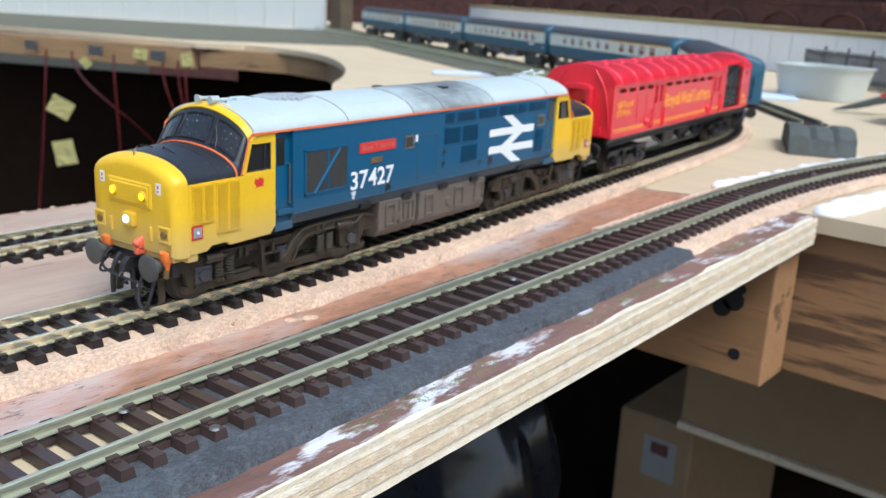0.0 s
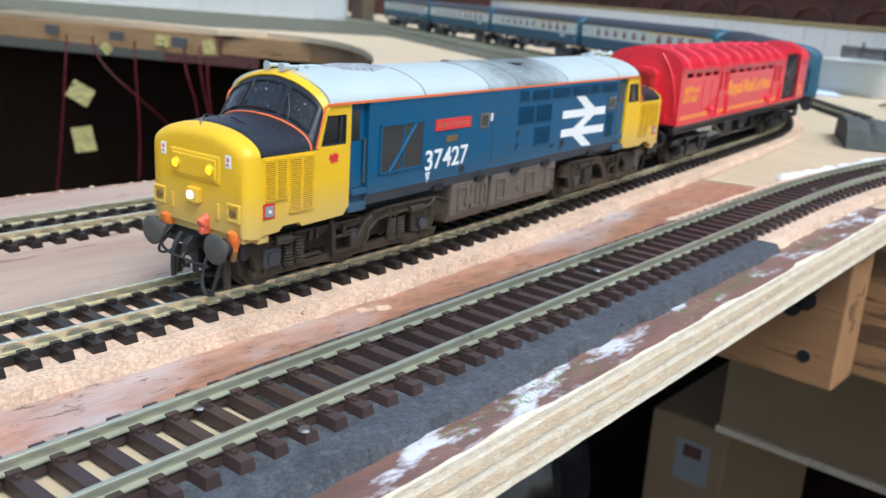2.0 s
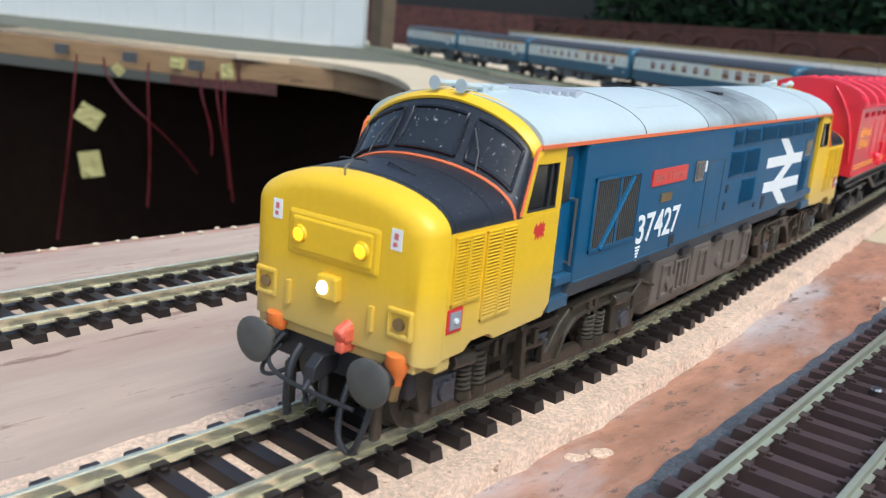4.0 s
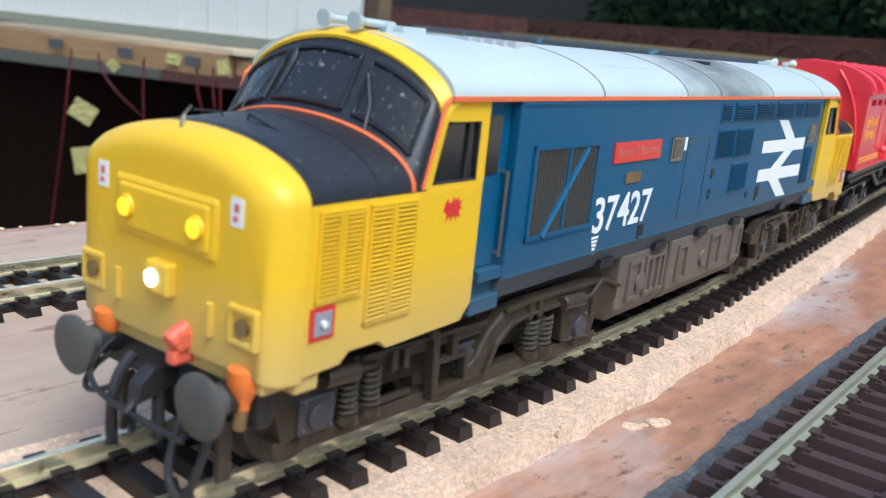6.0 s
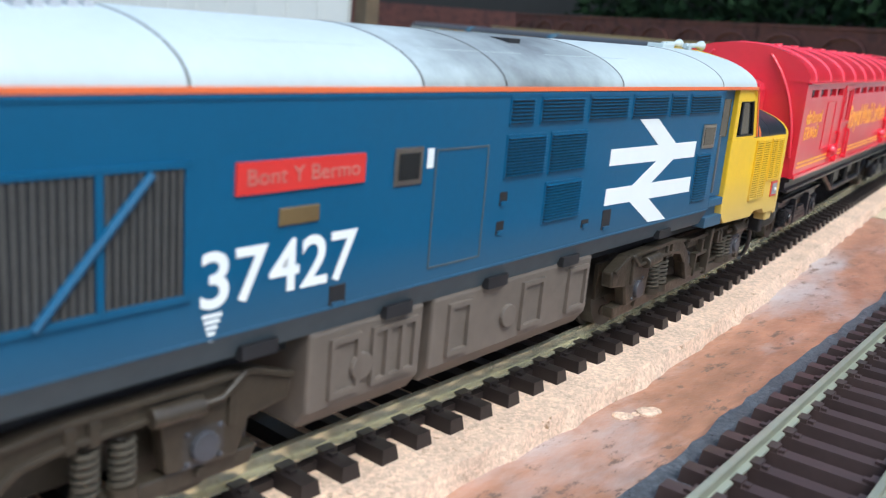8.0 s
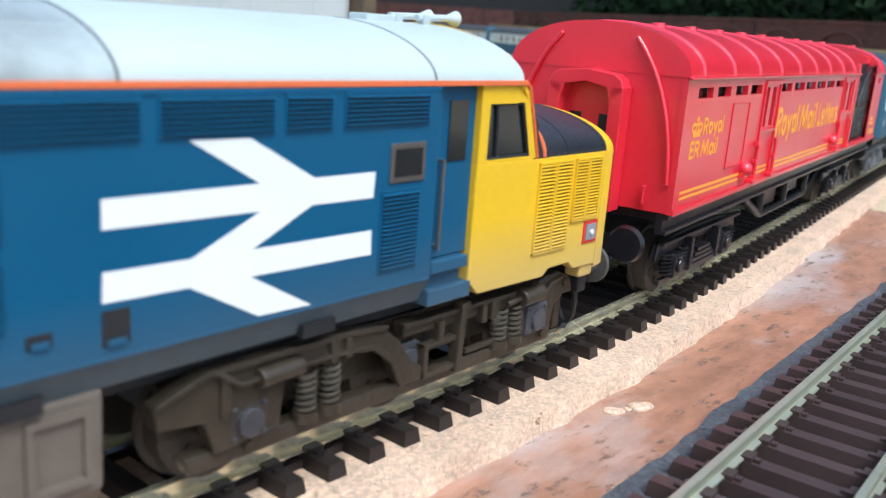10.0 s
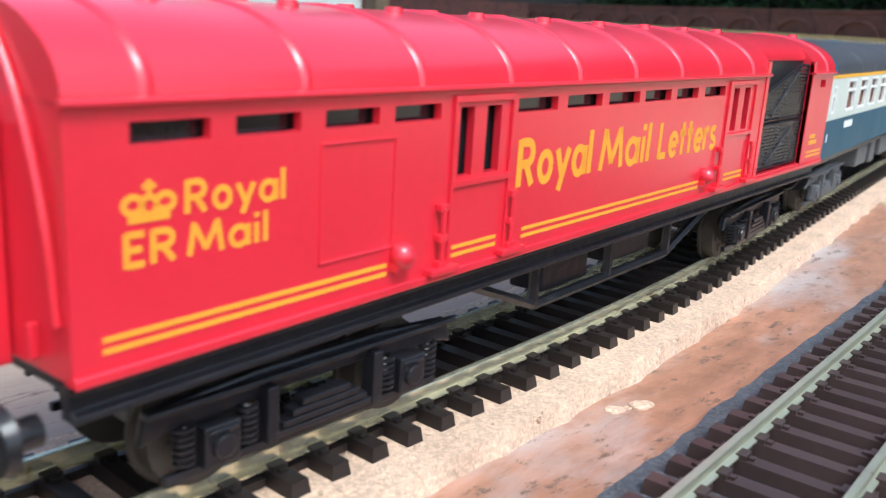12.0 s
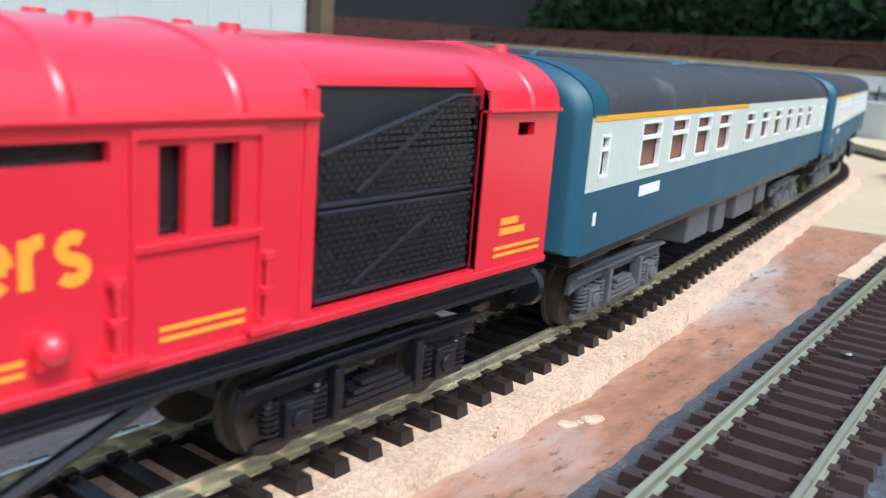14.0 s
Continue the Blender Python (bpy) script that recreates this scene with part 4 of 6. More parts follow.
        pipe(bm, [(26.5 * flip, y1 + 1.1 * s, 13.0), (29 * flip, y1 + 1.1 * s, 13.0), (32 * flip, y1 + 1.0 * s, 15.2)], 0.45, 6)
        part("brake_cylinder", bm, BOGIE, bogie, smooth=True, bevel=0.2)
        for x, z0, z1 in ((-16.6, 10.6, 13.4), (-14.4, 10.6, 13.4), (12.6, 11.9, 14.6), (15.0, 11.9, 14.6), (-4.8, 9.8, 12.8), (30.6, 9.5, 14.2)):
            bm = bmesh.new()
            box(bm, x * flip - 0.55, x * flip + 0.55, min(y1 - 0.3 * s, y1 + 1.0 * s), max(y1 - 0.3 * s, y1 + 1.0 * s), z0, z1)
            part("bracket", bm, BOGIE, bogie, bevel=0.15)
        for x in (-36.5, -31, -24, 7.5, 12, 27, 35.5):
            bm = bmesh.new()
            tube(bm, (x * flip, y1 - 0.1 * s, 5.0 if x in (-31, -24, 27) else 12.6), (x * flip, y1 + 0.5 * s, 5.0 if x in (-31, -24, 27) else 12.6), 0.6, 8)
            part("bolt", bm, BOGIE, bogie)
        for x in (-28.5, 0, 28.5):
            bm = bmesh.new()
            plate(bm, [(x * flip + 5.6, 3.2), (x * flip + 7.0, 3.2), (x * flip + 7.6, 10), (x * flip + 6.4, 10)], 9.4 * s, 11.2 * s)
            part("brake_shoe", bm, BLACK, bogie)
    sets = [wheelset(bogie, x, 7.0, WHEEL) for x in (-28.5, 0, 28.5)]
    return bogie, sets


def louvres(name, parent, x0, x1, z0, z1, y, s, material, n, label=""):
    """A framed panel of small sloping slats before a backing coloured as their shade, standing on a body side."""
    bm = bmesh.new()
    y1 = y + 0.36 * s
    yf = y1 if material == YELLOW else y + 0.13 * s     # the blue panels have hardly any rim
    for a, b, c, d in ((x0, x1, z0, z0 + 0.3), (x0, x1, z1 - 0.3, z1), (x0, x0 + 0.3, z0, z1), (x1 - 0.3, x1, z0, z1)):
        box(bm, a, b, min(y - 0.1 * s, yf), max(y - 0.1 * s, yf), c, d)
    p = (z1 - z0 - 0.6) / n
    for i in range(n):
        a = z0 + 0.3 + p * i
        if material == BLUE:
            loft(bm, [[(x, y + 0.05 * s, a + p * 0.86), (x, y + 0.05 * s, a + p * 0.60), (x, y1 + 0.12 * s, a + p * 0.38), (x, y1 + 0.16 * s, a + p * 0.52)] for x in (x0 + 0.25, x1 - 0.25)])
            continue
        loft(bm, [[(x, y + 0.16 * s, a + p * 0.78), (x, y + 0.06 * s, a + p * 0.64), (x, y1 - 0.02 * s, a + p * 0.30), (x, y1 + 0.10 * s, a + p * 0.42)] for x in (x0 + 0.25, x1 - 0.25)])
    frame_ob = part(name, bm, material, parent, label)
    # solid backing painted as slat shade: dull yellow on the nose, black elsewhere
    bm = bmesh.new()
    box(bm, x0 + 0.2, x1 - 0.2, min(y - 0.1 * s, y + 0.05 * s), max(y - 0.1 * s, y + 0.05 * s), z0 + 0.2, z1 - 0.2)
    part("louvre_gap", bm, LOUVRE_SHADE if material == YELLOW else BLACK, frame_ob)
    return frame_ob


LMID = 116.0      # middle of the locomotive, from its nose datum


def locomotive():
    loco = thing("locomotive", "blue and yellow model diesel locomotive with grey weathered roof", "locomotive")
    SD = 17.8
    # ---- middle body between the cab doors ----
    for name, z0, z1, m, lab, inset in (("lower_skirt", 17.2, 20.6, SKIRT, "grimy lower skirt", 0.5), ("body_side", 20.6, 44.5, BLUE, "rail blue body side", 0.0)):
        bm = bmesh.new()
        if name == "lower_skirt":
            loft(bm, [[(x, -SD + 1.6, z0), (x, -SD, z1), (x, SD, z1), (x, SD - 1.6, z0)] for x in (41, 189.3)])
        else:
            box(bm, 41.2, 189.2, -SD, SD, z0, z1)
        part(name, bm, m, loco, lab, bevel=0.15)
    for s in (-1, 1):
        bm = bmesh.new()
        box(bm, 26.2, 207.0, min(s * (SD - 0.5), s * (SD + 0.06)), max(s * (SD - 0.5), s * (SD + 0.06)), 44.55, 45.15)
        part("orange_line", bm, ORANGE_LINE, loco, "thin orange cantrail line")
        bm = bmesh.new()
        box(bm, 41.4, 189.0, min(s * SD, s * (SD + 0.18)), max(s * SD, s * (SD + 0.18)), 20.5, 20.8)
        box(bm, 41.4, 189.0, min(s * SD, s * (SD + 0.16)), max(s * SD, s * (SD + 0.16)), 44.0, 44.35)
        part("beading", bm, BLUE, loco)
    # ---- roof ----
    def roof(x0, x1, m, lab, grow=0.0, name="roof"):
        bm = bmesh.new()
        loft(bm, [full_section(x, SD - 0.25 + grow, 44.9, 45.2, 51.6 + grow, 24, 1.8) for x in (x0, x1)])
        return part(name, bm, m, loco, lab, smooth=True)
    roof(26.6, 97, ROOF, "pale grey roof")
    roof(97.02, 147, SOOT, "soot-stained roof section")
    roof(147.02, 206.4, ROOF, "pale grey roof")
    for x in (64.5, 97, 114, 146.7, 188):
        bm = bmesh.new()
        loft(bm, [full_section(q, SD - 0.2, 45, 45.2, 51.66, 24, 1.8) for q in (x, x + 0.3)])
        part("roof_seam", bm, GRILLE, loco)
    bm = bmesh.new()
    for i in range(9):
        box(bm, 46 + 2 * i, 47 + 2 * i, -7.5 + abs(i - 4) * 0.7, 7.5 - abs(i - 4) * 0.7, 50.4, 51.78)
    part("roof_fan_grille", bm, PALE_PLATE, loco, "round grey fan grille")
    bm = bmesh.new()
    box(bm, 126.5, 129.5, -8.5, -4.5, 49.6, 51.25)
    box(bm, 107, 110, 4.5, 8.5, 49.6, 51.25)
    part("exhaust_port", bm, BLACK, loco, "black exhaust slot")
    for x0, x1 in ((70, 92), (100, 124), (130, 156)):
        for s in (-1, 1):
            bm = bmesh.new()
            box(bm, x0, x1, min(12.2 * s, 12.6 * s), max(12.2 * s, 12.6 * s), 48.6, 49.35)
            part("roof_rib", bm, ROOF, loco)
    # ---- both ends ----
    for end in (0, 1):
        X = (lambda x: x + 1.2) if end == 0 else (lambda x: 234.8 - 1.10 * x)
        XD = (lambda x: x) if end == 0 else (lambda x: 189.6 + (41.3 - x) * 1.3)

        def lofted(name, secs, m, lab="", smooth=True, bevel=0.0):
            bm = bmesh.new()
            loft(bm, [[(X(x), y, z) for x, y, z in sec] for sec in secs])
            return part(name, bm, m, loco, lab, smooth=smooth, bevel=bevel)

        def boxed(name, x0, x1, y0, y1, z0, z1, m, lab="", bevel=0.15):
            bm = bmesh.new()
            box(bm, min(X(x0), X(x1)), max(X(x0), X(x1)), y0, y1, z0, z1)
            return part(name, bm, m, loco, lab, bevel=bevel)

        W = SD - 0.5
        # nose: rounded front shell, sides, black top
        secs = []
        for x, dw, dz in ((-1.31, 4.8, 3.9), (-1.3, 3.3, 2.6), (-1.15, 2.4, 1.9), (-0.8, 1.6, 1.25), (-0.2, 0.9, 0.7), (0.6, 0.4, 0.3), (1.7, 0.1, 0.06), (3.3, 0.0, 0.0)):
            secs.append(full_section(x, W - dw, 15.2 + min(1.0, 0.25 * dw), 34.0 - dz * 0.5, 39.85 + 0.075 * max(x, 0) - dz, 26, 2.04))
        lofted("nose_front", secs, YELLOW, "yellow rounded nose front")
        lofted("nose_top", [arc_section(x, W + 0.02, 34.2, 39.9 + 0.075 * x, 26, 2.0) + [(x, W, 34.1), (x, -W, 34.1)] for x in (3.31, 9, 15, 22)], NOSE_BLACK, "matt black dusty nose top")
        for s in (-1, 1):
            bm = bmesh.new()
            poly = [(3.31, 15.6), (9, 15.8), (10.5, 17.0), (15.5, 17.0), (17, 15.9), (31.5, 16.2), (33.6, 18.4), (33.6, 34.3), (22.3, 34.3), (3.31, 34.3)]
            plate(bm, [(X(x), z) for x, z in poly], s * (W - 2), s * (W + 0.04 if True else W))
            part("nose_side", bm, YELLOW, loco, "yellow nose side", bevel=0.2)
            # cab side round its window opening
            for poly in ([(21.3, 34.3), (22.7, 34.3), (24.9, 42.2), (26.2, 42.2), (26.2, 45.0), (25.4, 45.0), (24.2, 43.6)], [(22.7, 34.3), (32.2, 34.3), (32.2, 34.7), (22.8, 34.7)],
                         [(31.9, 34.3), (33.6, 34.3), (33.6, 45.0), (31.9, 45.0)], [(26.2, 42.1), (31.9, 42.1), (31.9, 45.0), (26.2, 45.0)]):
                bm = bmesh.new()
                plate(bm, [(X(x), z) for x, z in poly], s * (W - 1.2), s * W)
                part("cab_side_panel", bm, YELLOW, loco, "yellow cab side")
            bm = bmesh.new()
            plate(bm, [(X(x), z) for x, z in [(22.6, 34.5), (32.2, 34.5), (32.2, 42.4), (24.8, 42.4)]], s * (W - 0.9), s * (W - 0.6))
            pane = part("cab_window", bm, GLASS, loco, "dark cab side window")
            bm = bmesh.new()
            for a, b in (((22.9, 34.8), (32.0, 34.8)), ((32.0, 34.8), (31.9, 42.1)), ((31.9, 42.1), (25.0, 42.1)), ((25.0, 42.1), (22.9, 34.8)), ((29.6, 34.8), (30.0, 42.1))):
                tube(bm, (X(a[0]), s * (W - 0.35), a[1]), (X(b[0]), s * (W - 0.35), b[1]), 0.28, 6)
            part("window_frame", bm, BLACK, pane)
            bm = bmesh.new()
            pipe(bm, [(X(21.1), s * (W + 0.02), 34.4), (X(22.6), s * (W + 0.02), 39.5), (X(24.1), s * (W + 0.02), 44.2), (X(25.3), s * (W + 0.02), 45.0)], 0.28, 6)
            part("orange_edge", bm, ORANGE_LINE, loco)
            bm = bmesh.new()
            plate(bm, [(X(x), z) for x, z in [(19.5, 34.25), (21.35, 34.25), (24.1, 43.0), (23.9, 43.2), (23.2, 42.2)]], s * (W - 1.6), s * (W - 0.03))
            part("screen_pillar", bm, NOSE_BLACK, loco)
            # nose louvres
            for x0, x1, z0, label in ((4.4, 11.4, 23.6, ""), (12.2, 20.4, 19.8, "")):
                for half in (0, 1):
                    xm = (x0 + x1) / 2
                    a, b = (X(x0), X(xm - 0.05)) if half == 0 else (X(xm + 0.05), X(x1))
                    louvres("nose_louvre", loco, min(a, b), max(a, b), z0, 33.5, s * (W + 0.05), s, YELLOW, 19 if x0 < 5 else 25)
            # red-framed socket
            bm = bmesh.new()
            box(bm, min(X(3.9), X(7.5)), max(X(3.9), X(7.5)), min(s * W, s * (W + 0.25)), max(s * W, s * (W + 0.25)), 19.6, 23.2)
            socket = part("socket_frame", bm, RED_PLATE, loco, "red-framed grey socket plate")
            bm = bmesh.new()
            box(bm, min(X(4.4), X(7.0)), max(X(4.4), X(7.0)), min(s * W, s * (W + 0.4)), max(s * W, s * (W + 0.4)), 20.1, 22.7)
            part("socket_plate", bm, SOCKET_GREY, socket)
            bm = bmesh.new()
            tube(bm, (X(5.7), s * (W + 0.3), 21.4), (X(5.7), s * (W + 0.7), 21.4), 0.42, 10)
            part("socket_stud", bm, WHITE, socket, smooth=True)
            # recessed cab door with rails and steps
            bm = bmesh.new()
            box(bm, min(XD(34.4), XD(41.3)), max(XD(34.4), XD(41.3)), min(s * (SD - 3), s * (SD - 1.5)), max(s * (SD - 3), s * (SD - 1.5)), 22.5, 44.6)
            door = part("cab_door", bm, BLUE, loco, "blue recessed cab door", bevel=0.15)
            bm = bmesh.new()
            plate(bm, [(XD(x), z) for x, z in [(36.2, 35), (39.0, 35), (39.0, 42.6), (36.2, 42.6)]], s * (SD - 1.55), s * (SD - 1.3))
            part("door_window", bm, GLASS, door)
            bm = bmesh.new()
            tube(bm, (XD(40.3), s * (SD - 0.5), 23.8), (XD(40.3), s * (SD - 0.5), 35.4), 0.28, 8)
            for z in (24.2, 35.2):
                tube(bm, (XD(40.3), s * (SD - 0.5), z), (XD(40.3), s * (SD - 1.8), z), 0.3, 6)
            part("handrail", bm, STEEL, door, "steel handrail")
            bm = bmesh.new()
            box(bm, min(XD(35.6), XD(41.3)), max(XD(35.6), XD(41.3)), min(s * (SD - 4), s * (SD - 0.2)), max(s * (SD - 4), s * (SD - 0.2)), 20.8, 22.4)
            part("cab_sill", bm, BLUE, loco, bevel=0.15)
            bm = bmesh.new()
            box(bm, min(XD(35.6), XD(41.3)), max(XD(35.6), XD(41.3)), min(s * (SD - 4), s * (SD - 1.6)), max(s * (SD - 4), s * (SD - 1.6)), 18.6, 20.8)
            part("step_riser", bm, BLUE, loco)
            bm = bmesh.new()
            box(bm, min(XD(34.6), XD(41.3)), max(XD(34.6), XD(41.3)), min(s * (SD - 4), s * (SD - 0.4)), max(s * (SD - 4), s * (SD - 0.4)), 16.4, 18.6)
            part("cab_step", bm, BLUE, loco, bevel=0.15)
            if s == -1:
                # little red heraldic beast, as a plain blotch
                bm = bmesh.new()
                poly = [(-1.9, -0.1), (-1.7, 0.9), (-1.2, 1.5), (-0.9, 0.9), (-0.4, 1.0), (0.0, 1.7), (0.4, 1.1), (1.0, 1.6), (1.1, 0.9), (1.8, 1.2), (1.4, 0.4), (1.9, 0.0), (1.2, -0.2), (1.7, -1.2), (0.9, -0.8), (0.8, -1.5), (0.2, -0.7), (-0.3, -1.5), (-0.6, -0.8), (-1.4, -1.4), (-1.2, -0.5)]
                plate(bm, [(X(27.5 + dx), 31.4 + dz) for dx, dz in poly], -W + 0.02, -W - 0.07)
                if end == 0:
                    part("emblem", bm, RED_PLATE, loco, "small red emblem")
                else:
                    bm.free()
        # windscreen: black surround with three panes
        N = 24
        low, high = [], []
        for i in range(N + 1):
            a = math.pi * i / N
            c, sn = math.cos(a), math.sin(a)
            y = -W * math.copysign(abs(c), c)
            xl = 17.6 + 2.0 * (abs(y) / W) ** 1.6
            low.append(Vector((X(xl), y, 34.2 + (5.75 + 0.075 * xl) * abs(sn))))
            yh = -16.75 * math.copysign(abs(c) ** (2 / 1.85), c)
            high.append(Vector((X(23.3 + 1.0 * (abs(yh) / W) ** 2), yh, 42.5 + 7.7 * abs(sn) ** (2 / 1.85))))
        bm = bmesh.new()
        back = [Vector((X(27.5), p.y * 0.98, min(p.z, 51))) for p in high]
        loft(bm, [[tuple(p) for p in low], [tuple(p) for p in high], [tuple(p) for p in back]], caps=False, closed=False)
        shell = part("windscreen_surround", bm, NOSE_BLACK, loco, "black windscreen surround", smooth=True)

        def on_screen(u, v, out=0.0):
            k = u * N
            i = min(int(k), N - 1)
            f = k - i
            p = low[i].lerp(low[i + 1], f).lerp(high[i].lerp(high[i + 1], f), v)
            d = Vector((X(0) - X(1), 0, 0)).normalized() + Vector((0, p.y * 0.03, 0.35))
            return p + d.normalized() * out
        for u0, u1, skew in ((0.13, 0.35, 0), (0.39, 0.61, 0), (0.65, 0.87, 0)):
            bm = bmesh.new()
            rows = []
            for j in range(7):
                v = 0.15 + 0.70 * j / 6
                rows.append([tuple(on_screen(u0 + (u1 - u0) * i / 8, v, 0.12)) for i in range(9)])
            loft(bm, rows, caps=False, closed=False)
            pane = part("windscreen_pane", bm, SCREEN, shell, "dusty dark windscreen pane", smooth=True)
            bm = bmesh.new()
            ring = []
            for a, b, c, d in ((u0, 0.15, u1, 0.15), (u1, 0.15, u1, 0.85), (u1, 0.85, u0, 0.85), (u0, 0.85, u0, 0.15)):
                ring += [tuple(on_screen(a + (c - a) * i / 6, b + (d - b) * i / 6, 0.22)) for i in range(6)]
            ring.append(ring[0])
            pipe(bm, ring, 0.34, 6)
            part("pane_seal", bm, SEAL, shell, smooth=True)
        for u, lean in ((0.30, 0.05), (0.72, -0.05)):
            bm = bmesh.new()
            pipe(bm, [tuple(on_screen(u, 0.04, 0.5)), tuple(on_screen(u + lean * 0.2, 0.35, 0.7)), tuple(on_screen(u + lean, 0.68, 0.5))], 0.13, 5)
            part("wiper", bm, SLAT, shell, "thin steel wiper")
        # orange line along the foot of the screen
        bm = bmesh.new()
        pipe(bm, [(p.x + (X(0) - X(1)) * 0.2, p.y * 1.004, p.z + 0.1) for p in low], 0.3, 6)
        part("orange_edge", bm, ORANGE_LINE, loco, "orange line below the windscreen")
        # yellow rim of the cab roof
        bm = bmesh.new()
        secs = []
        for x, w, zs, top in ((24.2, 16.3, 42.4, 49.7), (23.1, 16.75, 42.4, 50.25), (23.0, 17.1, 42.4, 50.65), (23.5, 17.35, 42.6, 51.0), (25.0, 17.55, 43.4, 51.45), (26.7, 17.66, 44.5, 51.78), (26.7, 17.3, 44.5, 51.3)):
            secs.append([(X(x + (1.0 * (abs(p[1]) / 17.5) ** 2 if x < 24.5 else 0.0)), p[1], p[2]) for p in arc_section(0, w, zs, top, 28, 1.82)])
        loft(bm, secs, caps=False, closed=False)
        part("cab_roof_rim", bm, YELLOW, loco, "yellow rim over the windscreen", smooth=True)
        # horns and roof fittings
        for y in (-2.6, 2.6):
            bm = bmesh.new()
            tube(bm, (X(25), y, 52.5), (X(31), y, 52.3), 0.5, 8)
            tube(bm, (X(23.4), y, 52.5), (X(23.9), y, 52.5), 1.15, 14, 1.0)
            tube(bm, (X(23.9), y, 52.5), (X(25.2), y, 52.5), 0.95, 12, 0.5)
            box(bm, min(X(29), X(30.2)), max(X(29), X(30.2)), y - 0.6, y + 0.6, 50.8, 52.7)
            part("horn", bm, ROOF, loco, "grey roof horn", smooth=True)
        boxed("roof_box", 34, 39, -1.8, 1.8, 51.2, 52.4, ROOF)
        # nose handrails and hatch lines on the black top
        bm = bmesh.new()
        for y in (-7.5, 2.0):
            pipe(bm, [(X(8), y, 40.0 - abs(y) * 0.15), (X(8.3), y + 1, 41.1 - abs(y) * 0.14), (X(9), y + 6.5, 41.3 - abs(y + 6) * 0.11), (X(9), y + 7.0, 40.2)], 0.16, 5)
        part("nose_handrail", bm, BLACK, loco)
        bm = bmesh.new()
        for x in (4.2, 13.5):
            loft(bm, [arc_section(X(q), W + 0.04, 34.3, 39.95 + 0.075 * x, 24, 2.0) + [(X(q), W * 0.8, 34.2), (X(q), -W * 0.8, 34.2)] for q in (x, x + 0.2)])
        part("hatch_line", bm, BLACK, loco)
        bm = bmesh.new()
        pipe(bm, [(X(0.9), 0.4, 38.9), (X(0.6), 0.3, 40.7), (X(1.3), -0.5, 42.1)], 0.14, 5)
        pipe(bm, [(X(1.2), 0.8, 39.1), (X(1.8), 1.2, 40.9)], 0.14, 5)
        part("lamp_iron", bm, STEEL, loco)
        # headcode panel, lamps
        fx = -4.5
        X0 = X
        X = lambda x: X0(x + 3.4)

        def boxed(name, x0, x1, y0, y1, z0, z1, m, lab="", bevel=0.15):
            bm = bmesh.new()
            box(bm, min(X(x0), X(x1)), max(X(x0), X(x1)), y0, y1, z0, z1)
            return part(name, bm, m, loco, lab, bevel=bevel)

        bm = bmesh.new()
        box(bm, min(X(fx + 1), X(fx - 0.55)), max(X(fx + 1), X(fx - 0.55)), -9.0, 9.0, 26.6, 33.8)
        panel = part("headcode_panel", bm, YELLOW, loco, "raised yellow headcode panel", bevel=0.7)
        bm = bmesh.new()
        box(bm, min(X(fx), X(fx - 0.85)), max(X(fx), X(fx - 0.85)), -7.8, 7.8, 27.6, 32.8)
        part("headcode_face", bm, YELLOW, panel, bevel=0.4)
        for y in (-6.0, 6.0):
            bm = bmesh.new()
            tube(bm, (X(fx - 0.7), y, 30.2), (X(fx - 1.3), y, 30.2), 1.45, 16, 1.25)
            rim = part("lamp_rim", bm, YELLOW, panel, smooth=True)
            bm = bmesh.new()
            tube(bm, (X(fx - 1.2), y, 30.2), (X(fx - 1.5), y, 30.2), 1.15, 16, 0.8)
            part("marker_lamp", bm, LENS_AMBER if end == 0 else PALE_PLATE, loco, "glowing amber marker lamp" if end == 0 else "", smooth=True)
        boxed("headlamp_housing", fx - 1.5, fx + 1, -2.2, 1.8, 21.5, 25.3, YELLOW, bevel=0.4)
        bm = bmesh.new()
        tube(bm, (X(fx - 1.4), 0.4, 23.4), (X(fx - 1.8), 0.4, 23.4), 1.05, 16, 0.9)
        part("headlamp", bm, LENS_WHITE if end == 0 else PALE_PLATE, loco, "glowing white headlamp" if end == 0 else "", smooth=True)
        for y in (-11.6, 11.4):
            boxed("warning_sticker", -4.8, -2.2, y - 0.95, y + 0.95, 31.4, 34.4, WHITE, "small white warning sticker", bevel=0)
            boxed("sticker_print", -4.86, -4.2, y - 0.35, y + 0.35, 32.9, 33.8, PRINT, bevel=0)
            boxed("sticker_print", -4.86, -4.2, y - 0.2, y + 0.5, 31.9, 32.5, PRINT, bevel=0)
        for y in (-13.2, 13.2):
            bm = bmesh.new()
            for z in (19.4, 23.0):
                box(bm, min(X(-5.1), X(-2.2)), max(X(-5.1), X(-2.2)), y - 2.2, y + 2.2, z - 0.45, z + 0.45)
            for dy in (-2.2, 1.5):
                box(bm, min(X(-5.1), X(-2.2)), max(X(-5.1), X(-2.2)), y + dy, y + dy + 0.7, 19.2, 23.2)
            frame_ob = part("lamp_bracket", bm, YELLOW, loco, bevel=0.3)
            bm = bmesh.new()
            tube(bm, (X(-2.5), y, 21.2), (X(-5.2), y, 21.2), 0.95, 14)
            part("tail_lamp", bm, BRASS, frame_ob, smooth=True)
            boxed("lamp_iron", -5.3, -3.0, y * 0.62 - 0.4, y * 0.62 + 0.4, 18.8, 22.6, YELLOW, bevel=0.1)
        boxed("nose_lip", -3.9, 0.0, -15.6, 15.6, 14.0, 15.6, YELLOW, "dirty yellow lower lip", bevel=0.4)
